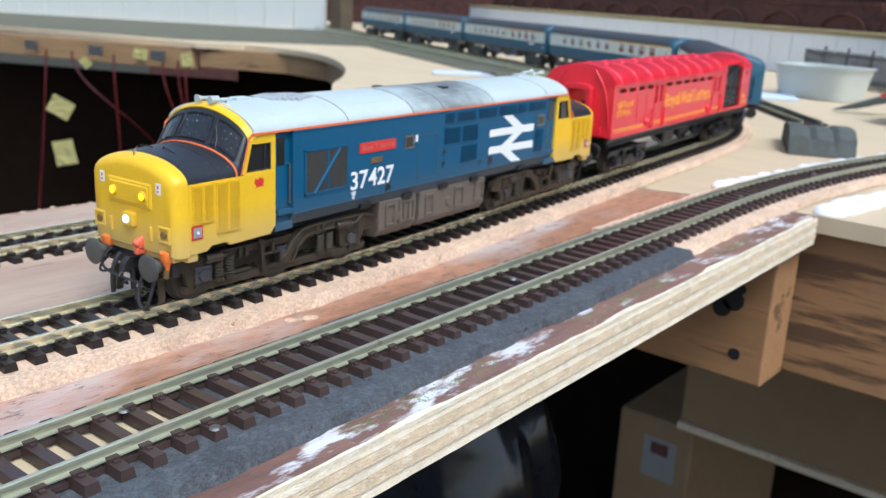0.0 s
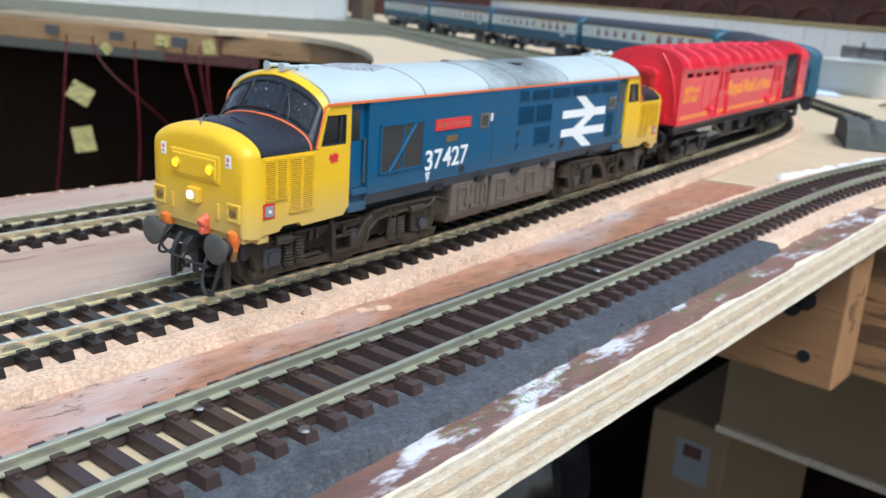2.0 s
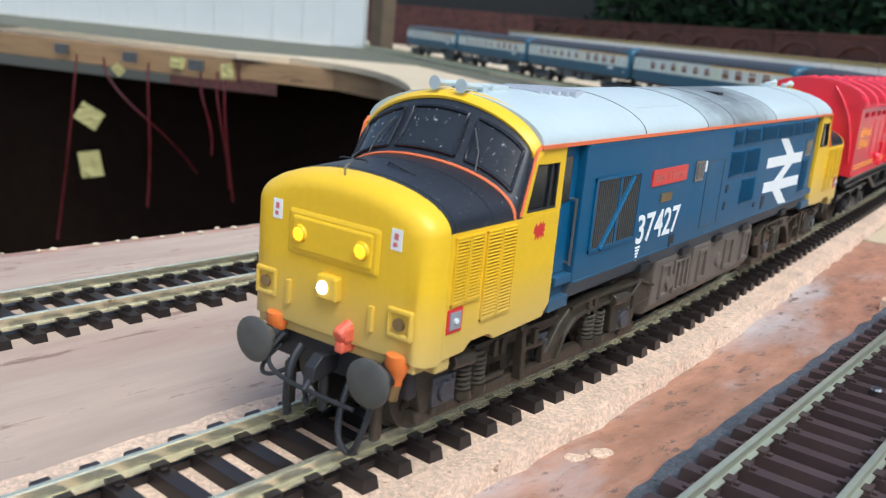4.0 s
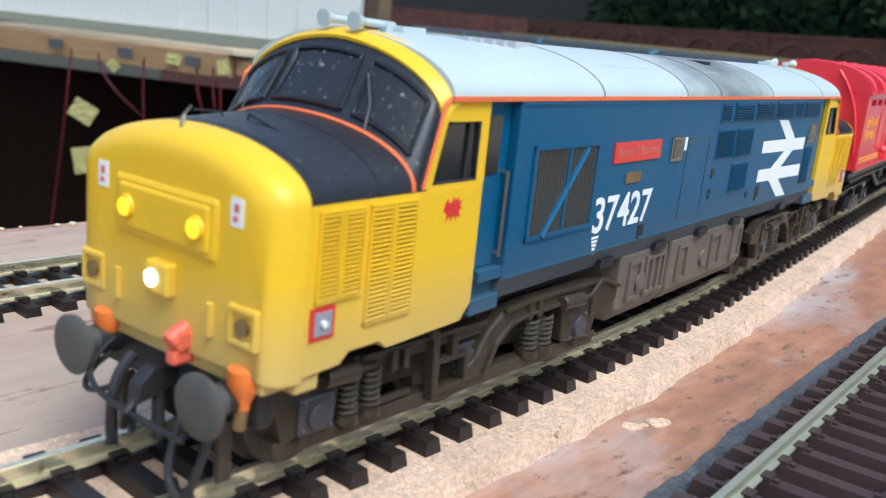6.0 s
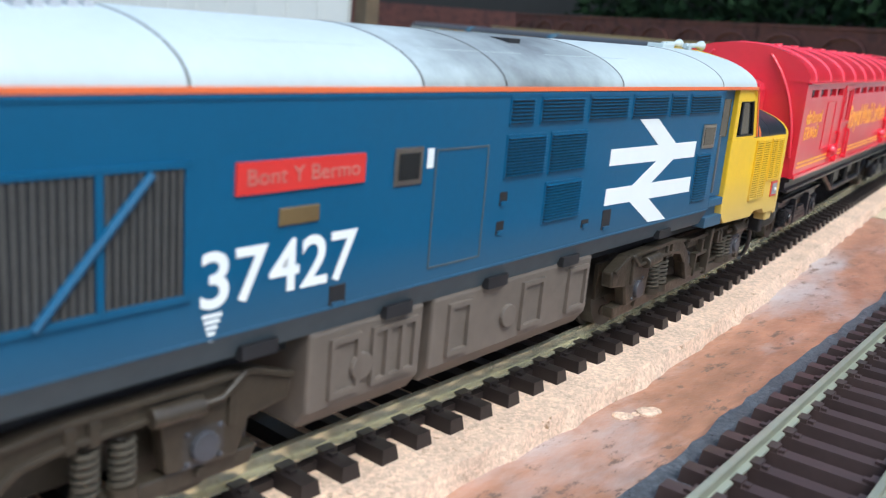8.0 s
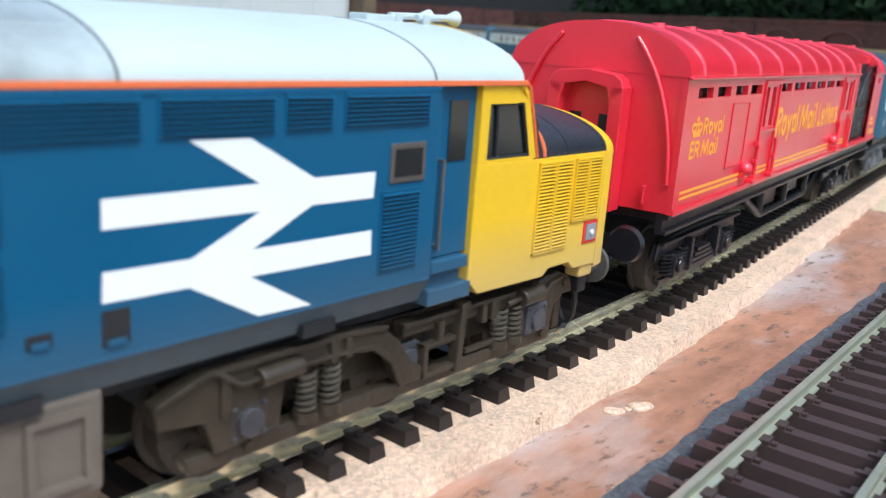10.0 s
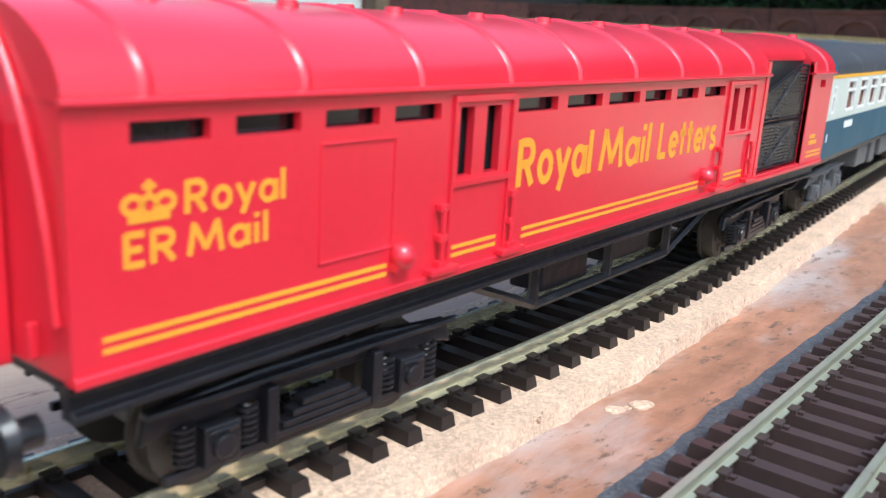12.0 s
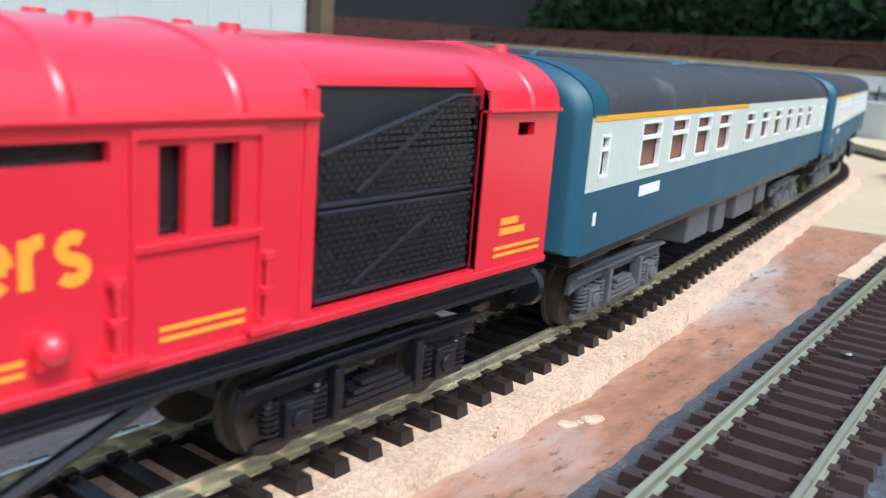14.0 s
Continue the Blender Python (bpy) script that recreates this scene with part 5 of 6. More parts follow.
        for s in (-1, 1):
            boxed("corner_step", -2.6, 2.6, min(s * 13.0, s * 16.6), max(s * 13.0, s * 16.6), 17.0, 18.6, YELLOW, bevel=0.3)
            boxed("corner_plate", -0.5, 3.0, min(s * 14.0, s * 16.9), max(s * 14.0, s * 16.9), 13.6, 17.0, YELLOW, bevel=0.4)
        # buffer beam and gear
        boxed("buffer_beam", -3.2, -1.0, -14.4, 14.4, 9.6, 14.2, BLACK, "black buffer beam", bevel=0.3)
        for y in (-11.4, 11.4):
            bm = bmesh.new()
            tube(bm, (X(-3), y, 13.0), (X(-6.4), y, 13.0), 2.1, 14, 1.7)
            shank = part("buffer", bm, BLACK, loco, "dusty round steel buffer", smooth=True)
            bm = bmesh.new()
            secs = []
            for x, r in ((-6.0, 1.8), (-8.0, 1.8), (-8.1, 3.5), (-8.7, 3.6), (-9.0, 3.1), (-9.1, 1.4)):
                secs.append([(X(x), y + r * math.cos(2 * math.pi * k / 22) * 1.05, 13.0 + r * math.sin(2 * math.pi * k / 22)) for k in range(22)])
            loft(bm, secs)
            part("buffer_head", bm, BUFFER, shank, smooth=True)
        bm = bmesh.new()
        plate(bm, [(X(x), z) for x, z in [(-8.5, 9.5), (-3, 10.5), (-3, 12.8), (-6.4, 13.4), (-8.2, 11.8)]], -1.0, 1.0)
        pipe(bm, [(X(-7.6), 0, 10.2), (X(-9.2), 0, 8.6), (X(-8.6), 0, 6.4), (X(-6.8), 0, 7.0)], 0.6, 6)
        tube(bm, (X(-5), 0, 10), (X(-5), 0, 4.2), 0.8, 8)
        part("coupling_hook", bm, BLACK, loco, bevel=0.2)
        bm = bmesh.new()
        box(bm, min(X(-6.6), X(-3)), max(X(-6.6), X(-3)), -4.6, -3.0, 14.6, 16.4)
        tube(bm, (X(-6.8), -3.8, 17.2), (X(-4), -3.8, 18.6), 1.1, 10)
        box(bm, min(X(-6.2), X(-4)), max(X(-6.2), X(-4)), -5.0, -2.6, 16.2, 18.6)
        part("jumper_socket", bm, SALMON, loco, "faded red cable socket", bevel=0.4)
        for y in (-8.6, 7.4):
            bm = bmesh.new()
            secs = []
            for z, r in ((17.0, 1.0), (16.6, 1.8), (15.0, 1.9), (13.8, 1.4), (12.6, 0.8), (12.0, 0.8)):
                secs.append([(X(-4.0) + r * math.cos(2 * math.pi * k / 14), y * 1.5 + r * math.sin(2 * math.pi * k / 14), z) for k in range(14)])
            loft(bm, secs)
            part("multiple_socket", bm, ORANGE, loco, "orange cable socket", smooth=True)
        hoses = [bez((X(-5), 8.5, 14), (X(-10), 11, 9), (X(-9), 6, 8.5), (X(-8.5), -9, 8.2), 16), bez((X(-5), 9, 12), (X(-9), 12, 8), (X(-8), 10, 6), (X(-5), 7, 9), 14),
                 bez((X(-5), -10.5, 12), (X(-8), -10.5, 4), (X(-8.5), -9.5, -1), (X(-6.5), -5, 1.5), 16), bez((X(-5), -5, 10), (X(-9), -5.5, 4), (X(-9), -7, 0), (X(-6.6), -8.8, 1), 16),
                 bez((X(-5), 4.8, 13), (X(-8), 4.8, 11), (X(-8.2), 4.4, 7), (X(-8), 4.4, 3.0), 14), bez((X(-5), 1.8, 12), (X(-8), 2, 8), (X(-7), 2, 6), (X(-5), 2.4, 5), 12)]
        for i, h in enumerate(hoses):
            bm = bmesh.new()
            pipe(bm, h, 0.7 if i == 4 else 0.5 if i in (2, 3) else 0.36, 8)
            part("brake_hose", bm, BLACK, loco, smooth=True)
        bm = bmesh.new()
        box(bm, min(X(-4), X(-2)), max(X(-4), X(-2)), -9.4, -8.4, 1.6, 9)
        box(bm, min(X(-4), X(-2)), max(X(-4), X(-2)), 8.4, 9.4, 1.6, 9)
        part("guard_iron", bm, BOGIE, loco, bevel=0.3)
        bm = bmesh.new()
        tube(bm, (X(-4), -12.9, 12.2), (X(-4), -12.4, 9.6), 0.8, 8)
        part("tap", bm, BRASS, loco)
    # ---- side details ----
    for s in (-1, 1):
        y = s * SD
        q = (lambda x: x) if s == -1 else (lambda x: 2 * LMID - x)
        # engine-room grille with its diagonal bar
        bm = bmesh.new()
        x0, x1 = sorted((q(46), q(64.2)))
        box(bm, x0, x1, min(y - 0.1 * s, y + 0.08 * s), max(y - 0.1 * s, y + 0.08 * s), 25.6, 38.1)
        grille = part("side_grille", bm, BLACK, loco, "dark grille with a diagonal blue bar")
        bm = bmesh.new()
        for i in range(22):
            a = x0 + 0.6 + (x1 - x0 - 1.2) * i / 21
            box(bm, a - 0.14, a + 0.14, min(y, y + 0.22 * s), max(y, y + 0.22 * s), 25.8, 37.9)
        part("grille_slats", bm, SLAT, grille)
        bm = bmesh.new()
        for a, b, c, d in ((x0 - 0.5, x1 + 0.5, 25.1, 25.8), (x0 - 0.5, x1 + 0.5, 37.9, 38.5), (x0 - 0.5, x0 + 0.2, 25.1, 38.5), (x1 - 0.2, x1 + 0.5, 25.1, 38.5), (q(55.5) - 0.35, q(55.5) + 0.35, 25.4, 38.2)):
            box(bm, a, b, min(y, y + 0.35 * s), max(y, y + 0.35 * s), c, d)
        tube(bm, (q(49.5), y + 0.4 * s, 25.4), (q(60.5), y + 0.4 * s, 37.6), 0.45, 6)
        part("grille_frame", bm, BLUE, grille)
        # cantrail louvres, body panels, windows
        for a, b in ((115.2, 121), (122.7, 134.6), (136.2, 148.8), (150.4, 163.6), (164.8, 171.4), (173, 187)):
            xa, xb = sorted((q(a), q(b)))
            louvres("cantrail_louvre", loco, xa, xb, 39.9, 44.0, y, s, BLUE, 7)
        for a, b, c, d, n in ((115.1, 125.0, 32.6, 38.8, 13), (126.2, 136.6, 32.5, 38.8, 13), (126.0, 136.5, 25.0, 31.4, 13), (179.4, 186.2, 22.7, 32.6, 18)):
            xa, xb = sorted((q(a), q(b)))
            louvres("body_louvre", loco, xa, xb, c, d, y, s, BLUE, n)
        for a, b, c, d in ((92.6, 97.6, 33.6, 38.2), (180.6, 186.6, 33.4, 38.1)):
            xa, xb = sorted((q(a), q(b)))
            bm = bmesh.new()
            box(bm, xa, xb, min(y, y + 0.28 * s), max(y, y + 0.28 * s), c, d)
            w = part("side_window", bm, STEEL, loco, "small metal-framed side window", bevel=0.5)
            bm = bmesh.new()
            box(bm, xa + 0.7, xb - 0.7, min(y, y + 0.36 * s), max(y, y + 0.36 * s), c + 0.7, d - 0.7)
            part("pane", bm, GLASS, w)
        bm = bmesh.new()
        for a, b, c, d in ((100.2, 111.2, 22.4, 22.65), (100.2, 111.2, 37.4, 37.65), (100.2, 100.45, 22.4, 37.6), (110.95, 111.2, 22.4, 37.6)):
            xa, xb = sorted((q(a), q(b)))
            box(bm, xa, xb, min(y, y + 0.12 * s), max(y, y + 0.12 * s), c, d)
        part("access_door_line", bm, SKIRT, loco)
        for a, z, w, h in ((115.6, 30.0, 1.8, 1.9), (115.4, 25.9, 1.8, 1.9), (146.1, 23.5, 2.8, 3.4), (139.1, 23.7, 2.3, 1.3), (84.5, 21.9, 2.6, 2.6)):
            bm = bmesh.new()
            xa = q(a)
            box(bm, xa - w / 2, xa + w / 2, min(y, y + 0.1 * s), max(y, y + 0.1 * s), z - h / 2, z + h / 2)
            part("step_recess", bm, BLACK, loco, bevel=0.05)
            bm = bmesh.new()
            box(bm, xa - w / 3, xa + w / 3, min(y, y + 0.3 * s), max(y, y + 0.3 * s), z - h / 2, z - h / 2 + 0.6)
            part("step_lip", bm, BLUE, loco)
        # skirt notches
        for a in (74, 96, 117, 137, 171):
            bm = bmesh.new()
            xa = q(a)
            box(bm, xa - 2.4, xa + 2.4, min(y - 1.4 * s, y - 0.3 * s), max(y - 1.4 * s, y - 0.3 * s), 17.0, 18.6)
            part("skirt_notch", bm, BLACK, loco)
        # nameplate and plaque
        xa, xb = sorted((q(69.8), q(87.6)))
        bm = bmesh.new()
        box(bm, xa, xb, min(y, y + 0.3 * s), max(y, y + 0.3 * s), 34.7, 37.95)
        plate_ob = part("nameplate", bm, RED_PLATE, loco, "red nameplate with raised letters")
        lettering("name", "Bont Y Bermo", 2.4, NAME, plate_ob, (70.9, -SD - 0.33, 35.6) if s == -1 else (q(70.9), SD + 0.33, 35.6), (90, 0, 0 if s == -1 else 180), width=15.6)
        xa, xb = sorted((q(75.4), q(81.0)))
        bm = bmesh.new()
        box(bm, xa, xb, min(y, y + 0.3 * s), max(y, y + 0.3 * s), 31.0, 32.9)
        part("plaque", bm, BRASS, loco, "small brass plaque", bevel=0.2)
        # running number
        for digits, at, wide in (("37", 65.6, 8.2), ("427", 74.5, 12.7)):
            lettering("running_number", digits, 7.9, WHITE, loco, (at, -SD - 0.07, 23.9) if s == -1 else (q(at), SD + 0.07, 23.9), (90, 0, 0 if s == -1 else 180), label="white running number", width=wide, bold=0.12)
        bm = bmesh.new()
        for k in range(5):
            xa, xb = sorted((q(66.3 + 0.2 * k), q(68.6 - 0.25 * k)))
            box(bm, xa, xb, min(y, y + 0.06 * s), max(y, y + 0.06 * s), 22.8 - 0.62 * k, 23.2 - 0.62 * k)
        part("data_panel", bm, WHITE, loco)
        xa, xb = sorted((q(98.6), q(99.8)))
        bm = bmesh.new()
        box(bm, xa, xb, min(y, y + 0.06 * s), max(y, y + 0.06 * s), 35.4, 37.8)
        part("data_panel", bm, WHITE, loco)
        # white double arrow, as plain shapes
        bm = bmesh.new()
        for poly in ([(144.9, 32.5), (178.1, 32.5 - 0.5), (178.3, 35.0), (144.9, 35.2)], [(144.8, 25.9), (178.2, 25.3), (178.1, 28.2), (144.9, 28.7)]):
            plate(bm, [(q(x), z) for x, z in poly], y, y + 0.07 * s)
        for poly in ([(153.6, 39.8), (160.6, 39.7), (169.6, 34.8), (162.4, 34.8)], [(162.4, 32.4), (169.0, 32.2), (161.0, 28.4), (153.6, 28.4)], [(153.6, 25.8), (160.6, 25.8), (169.2, 21.0), (162.0, 21.2)]):
            plate(bm, [(q(x), z) for x, z in poly], y, y + 0.085 * s)
        part("arrow_emblem", bm, WHITE, loco, "large white double arrow emblem")
    # ---- underframe ----
    for a, b, z0 in ((82, 102, 5.0), (104, 145.5, 5.0)):
        bm = bmesh.new()
        loft(bm, [[(x, -14.6, z0), (x, -16.4, z0 + 2.5), (x, -16.6, 17.4), (x, 16.6, 17.4), (x, 16.4, z0 + 2.5), (x, 14.6, z0)] for x in (a, b)])
        tank = part("fuel_tank", bm, TANK, loco, "weathered grey-brown tank below the body", bevel=0.5)
        for s in (-1, 1):
            for xa, w in ((a + 3, 5), (a + (b - a) * 0.5, 6), (b - 7.5, 6)):
                bm = bmesh.new()
                for i, j, k, m in ((xa, xa + w, 8.6, 9.3), (xa, xa + w, 15.4, 16.1), (xa, xa + 0.7, 9.3, 15.4), (xa + w - 0.7, xa + w, 9.3, 15.4)):
                    box(bm, i, j, min(16.0 * s, 17.1 * s), max(16.0 * s, 17.1 * s), k, m)
                part("tank_hatch", bm, TANK, tank)
            bm = bmesh.new()
            tube(bm, (a + (b - a) * 0.42, 16.2 * s, 11.6), (a + (b - a) * 0.42, 17.1 * s, 11.6), 1.8, 16)
            part("filler_cap", bm, TANK, tank, bevel=0.2)
    bm = bmesh.new()
    box(bm, 3, 2 * LMID - 3, -12.5, 12.5, 14.5, 17.6)
    part("underframe", bm, BLACK, loco, "black underframe")
    b1 = loco_bogie(loco, 41.5, 1)
    b2 = loco_bogie(loco, 190.0, -1)
    return loco, [b1, b2]


def coach_bogie(parent, at, material, spread=15.5, r=6.6, label="black four-wheeled bogie"):
    bm = bmesh.new()
    box(bm, -22, 22, -6, 6, 8, 12)
    bogie = part("bogie", bm, material, parent, label, at=(at, 0, 0))
    for s in (-1, 1):
        bm = bmesh.new()
        plate(bm, [(-25, 8.6), (-24, 12.4), (-10, 13.4), (10, 13.4), (24, 12.4), (25, 8.6), (21.6, 9.4), (11, 9.8), (8, 10.2), (-8, 10.2), (-11, 9.8), (-21.6, 9.4)], 11.8 * s, 13.2 * s)
        part("side_frame", bm, material, bogie, bevel=0.35)
        bm = bmesh.new()
        plate(bm, [(-24.6, 12.0), (24.6, 12.0), (24.6, 12.7), (-24.6, 12.7)], 13.1 * s, 14.4 * s)
        part("frame_flange", bm, material, bogie, bevel=0.2)
        for k in range(4):
            bm = bmesh.new()
            w = 8.4 - 1.5 * k
            box(bm, -w, w, min(12.6 * s, 14.6 * s), max(12.6 * s, 14.6 * s), 4.6 + 1.05 * k, 5.4 + 1.05 * k)
            part("leaf_spring", bm, material, bogie, bevel=0.15)
        for x in (-8.6, 8.6):
            bm = bmesh.new()
            box(bm, x - 0.8, x + 0.8, min(12.4 * s, 14.9 * s), max(12.4 * s, 14.9 * s), 4.4, 11.6)
            part("spring_hanger", bm, material, bogie, bevel=0.2)
        bm = bmesh.new()
        box(bm, -22, 22, min(12.2 * s, 13.2 * s), max(12.2 * s, 13.2 * s), 3.0, 4.2)
        part("tie_bar", bm, material, bogie, bevel=0.2)
        for x in (-spread, spread):
            bm = bmesh.new()
            box(bm, x - 2.4, x + 2.4, min(12.4 * s, 14.7 * s), max(12.4 * s, 14.7 * s), 4.2, 9.2)
            tube(bm, (x, 14.5 * s, 6.6), (x, 15.4 * s, 6.6), 1.5, 12)
            box(bm, x - 2.0, x + 2.0, min(14.4 * s, 15.0 * s), max(14.4 * s, 15.0 * s), 8.2, 8.8)
            part("axle_box", bm, material, bogie, bevel=0.25)
            for dx in (-4.2, 4.2):
                bm = bmesh.new()
                coil(bm, x + dx, 13.4 * s, 5.0, 9.8, 1.1)
                part("coil_spring", bm, material, bogie, smooth=True)
    return bogie, [wheelset(bogie, x, r, WHEEL) for x in (-spread, spread)]


def coach_buffers(parent, x, out):
    for y in (-11.4, 11.4):
        bm = bmesh.new()
        tube(bm, (x, y, 14.5), (x + out * 3.2, y, 14.5), 1.6, 12)
        tube(bm, (x + out * 3.2, y, 14.5), (x + out * 4.4, y, 14.5), 3.6, 18, 3.2)
        part("buffer", bm, UNDER, parent, "black buffer", smooth=True)
    bm = bmesh.new()
    box(bm, min(x, x + out * 7), max(x, x + out * 7), -3.2, 3.2, 7.5, 9.5)
    part("coupling", bm, UNDER, parent, bevel=0.3)


def mail_coach():
    """The red sorting van; drawn from its front end."""
    c = thing("mail_coach", "bright red model mail van with yellow lettering and lineside net", "coach")
    LEN, SD = 227.0, 18.0
    O = 255.0
    X = lambda x: x - O
    # side walls built round their openings
    slots = [(261.3, 270.0), (273.0, 281.6), (285.2, 293.9), (296.6, 305.4), (323.0, 333.8), (336.7, 347.7), (350.1, 361.4), (363.6, 374.5), (377.1, 387.2), (390.6, 401.6), (470.6, 475.2)]
    doors = [(308.3, 321.4, 309.5, 312.6, 315.5, 318.9), (404.0, 419.6, 406.8, 410.0, 413.3, 416.7)]
    for s in (-1, 1):
        y0, y1 = sorted((s * (SD - 1.2), s * SD))
        holes = [(X(p), X(q), 41.7, 43.7) for p, q in slots] + [(X(428), X(462), 22.0, 46.0)]
        for d in doors:
            holes += [(X(d[2]), X(d[3]), 33.9, 43.0), (X(d[4]), X(d[5]), 33.9, 43.0)]
        bm = bmesh.new()
        pierced(bm, 0.0, LEN, 20.6, 45.2, y0, y1, holes)
        part("body_side", bm, RED, c, "red body side with small slot windows")
        bm = bmesh.new()
        box(bm, X(258), X(426), min(s * (SD - 2.0), s * (SD - 1.7)), max(s * (SD - 2.0), s * (SD - 1.7)), 33.9, 44)
        part("window_glass", bm, GLASS, c, "dark glazing behind the slots")
        # mouldings
        bm = bmesh.new()
        box(bm, -0.3, X(428), min(s * SD, s * (SD + 0.9)), max(s * SD, s * (SD + 0.9)), 45.2, 45.9)
        box(bm, X(462), LEN + 0.3, min(s * SD, s * (SD + 0.9)), max(s * SD, s * (SD + 0.9)), 45.2, 45.9)
        box(bm, 0, LEN, min(s * SD, s * (SD + 0.5)), max(s * SD, s * (SD + 0.5)), 20.4, 21.6)
        part("gutter", bm, RED, c, "red gutter and bottom moulding", bevel=0.25)
        for d in doors:
            bm = bmesh.new()
            pierced(bm, X(d[0] - 0.4), X(d[1] + 0.4), 21.6, 44.6, s * (SD - 0.01), s * (SD + 0.45), [(X(d[0] + 0.2), X(d[1] - 0.2), 21.6, 32.6), (X(d[0] + 0.2), X(d[1] - 0.2), 33.5, 43.6)])
            door = part("sliding_door", bm, RED, c, "red sliding door frame", bevel=0.12)
            for x in (d[0] - 2.2, d[1] + 0.8):
                bm = bmesh.new()
                tube(bm, (X(x), s * (SD + 0.9), 22.8), (X(x), s * (SD + 0.9), 30.4), 0.42, 8)
                for z in (22.8, 26.4, 30.4):
                    box(bm, X(x) - 0.8, X(x) + 0.8, min(s * SD, s * (SD + 1.2)), max(s * SD, s * (SD + 1.2)), z - 0.5, z + 0.5)
                box(bm, X(x) - 2.6, X(x) + 3.2, min(s * SD, s * (SD + 1.6)), max(s * SD, s * (SD + 1.6)), 21.6, 22.5)
                part("handrail", bm, RED, door, bevel=0.15)
        for x in (298.2, 395.2):
            bm = bmesh.new()
            ball(bm, (X(x), s * (SD + 0.8), 25.4), 1.7, 10)
            box(bm, X(x) - 1.6, X(x) + 1.6, min(s * SD, s * (SD + 1.2)), max(s * SD, s * (SD + 1.2)), 23.6, 24.6)
            part("lamp_dome", bm, RED, c, "round red lamp dome", smooth=True)
        for a, b, z0, z1 in ((284.5, 297, 26.5, 40.2), (425.9, 428, 21.6, 48.6), (462, 464.1, 21.6, 48.6)):
            bm = bmesh.new()
            for i, j, k, m in ((a, b, z0, z0 + 0.3), (a, b, z1 - 0.3, z1), (a, a + 0.3, z0, z1), (b - 0.3, b, z0, z1)) if b - a > 5 else ((a, b, z0, z1),):
                box(bm, X(i), X(j), min(s * (SD - 1), s * (SD + 0.25)), max(s * (SD - 1), s * (SD + 0.25)), k, m)
            part("moulding", bm, RED, c, bevel=0.1)
        # yellow double line
        for a, b in ((258, 296.2), (309.2, 319.6), (326.4, 393), (407, 418), (466.8, 480)):
            for z in (23.0, 24.1):
                bm = bmesh.new()
                box(bm, X(a), X(b), min(s * SD, s * (SD + 0.06)), max(s * SD, s * (SD + 0.06)), z, z + 0.55)
                part("yellow_line", bm, MAIL_YELLOW, c, "thin yellow line")
        mail_lettering(c, s, SD)
        # recess with the folding net
        bm = bmesh.new()
        box(bm, X(428), X(462), min(s * (SD - 4), s * (SD - 3)), max(s * (SD - 4), s * (SD - 3)), 22, 48.6)
        recess = part("net_recess", bm, BLACK, c, "dark recess for the mail net")
        for z0, z1, peak in ((34.6, 47.6, True), (22.8, 33.6, False)):
            bm = bmesh.new()
            yy = s * (SD - 1.2)
            pts = [(X(429.5), yy, z0), (X(461), yy, z0), (X(461), yy, z1), (X(456) if peak else X(429.5), yy, z1)] + ([(X(429.5), yy, z0 + 6)] if peak else [])
            pipe(bm, pts + [pts[0]], 0.45, 6)
            frame_ob = part("net_frame", bm, NET, recess, "black folding net frame", smooth=True)
            bm = bmesh.new()
            rows = int((z1 - z0) / 0.85)
            for i in range(rows):
                z = z0 + 0.6 + 0.85 * i
                xa = 429.8
                if peak and z > z0 + 6:
                    xa = 429.8 + (z - z0 - 6) * 26 / 7
                n = max(1, int((460.7 - xa) / 1.4))
                for k in range(n):
                    x = X(xa + 1.4 * k + 0.7 * (i % 2))
                    box(bm, x, x + 1.15, min(yy, yy + 0.28 * s), max(yy, yy + 0.28 * s), z, z + 0.55)
            box(bm, X(429.6), X(460.8), min(yy, yy - 0.3 * s), max(yy, yy - 0.3 * s), z0, z1 if not peak else z0 + 6)
            part("net_mesh", bm, NET, frame_ob)
            bm = bmesh.new()
            pipe(bm, [(X(436), yy + 0.3 * s, z0 + 1), (X(452), yy + 0.3 * s, z1 - 2)], 0.35, 5)
            part("net_stay", bm, NET, frame_ob)
    # roof with ribs and vents
    zc = 54.5
    for name, x0, x1 in (("roof", 0, X(428)), ("roof", X(462), LEN)):
        bm = bmesh.new()
        loft(bm, [full_section(x, SD + 0.2, 45.6, 45.8, zc, 22, 2.1) for x in (x0, x1)])
        part(name, bm, RED, c, "red arched roof", smooth=True)
    bm = bmesh.new()
    loft(bm, [full_section(x, SD - 2.6, 48.65, 48.8, zc, 22, 2.1) for x in (X(428), X(462))])
    part("roof", bm, RED, c, "red roof above the net recess", smooth=True)
    for i in range(12):
        x = 8 + i * 19.2
        if X(426) < x < X(464):
            continue
        bm = bmesh.new()
        secs = []
        for q, g in ((x - 0.8, 0.0), (x - 0.35, 0.38), (x + 0.35, 0.38), (x + 0.8, 0.0)):
            secs.append(full_section(q, SD + 0.2 + g, 45.7, 45.8, zc + g, 22, 2.1))
        loft(bm, secs)
        part("roof_rib", bm, RED, c, smooth=True)
        bm = bmesh.new()
        for y in (-4.5, 4.5):
            tube(bm, (x + 9.5, y, zc - 1.2), (x + 9.5, y, zc + 0.5), 1.6, 10, 1.2)
        part("roof_vent", bm, RED, c, smooth=True)
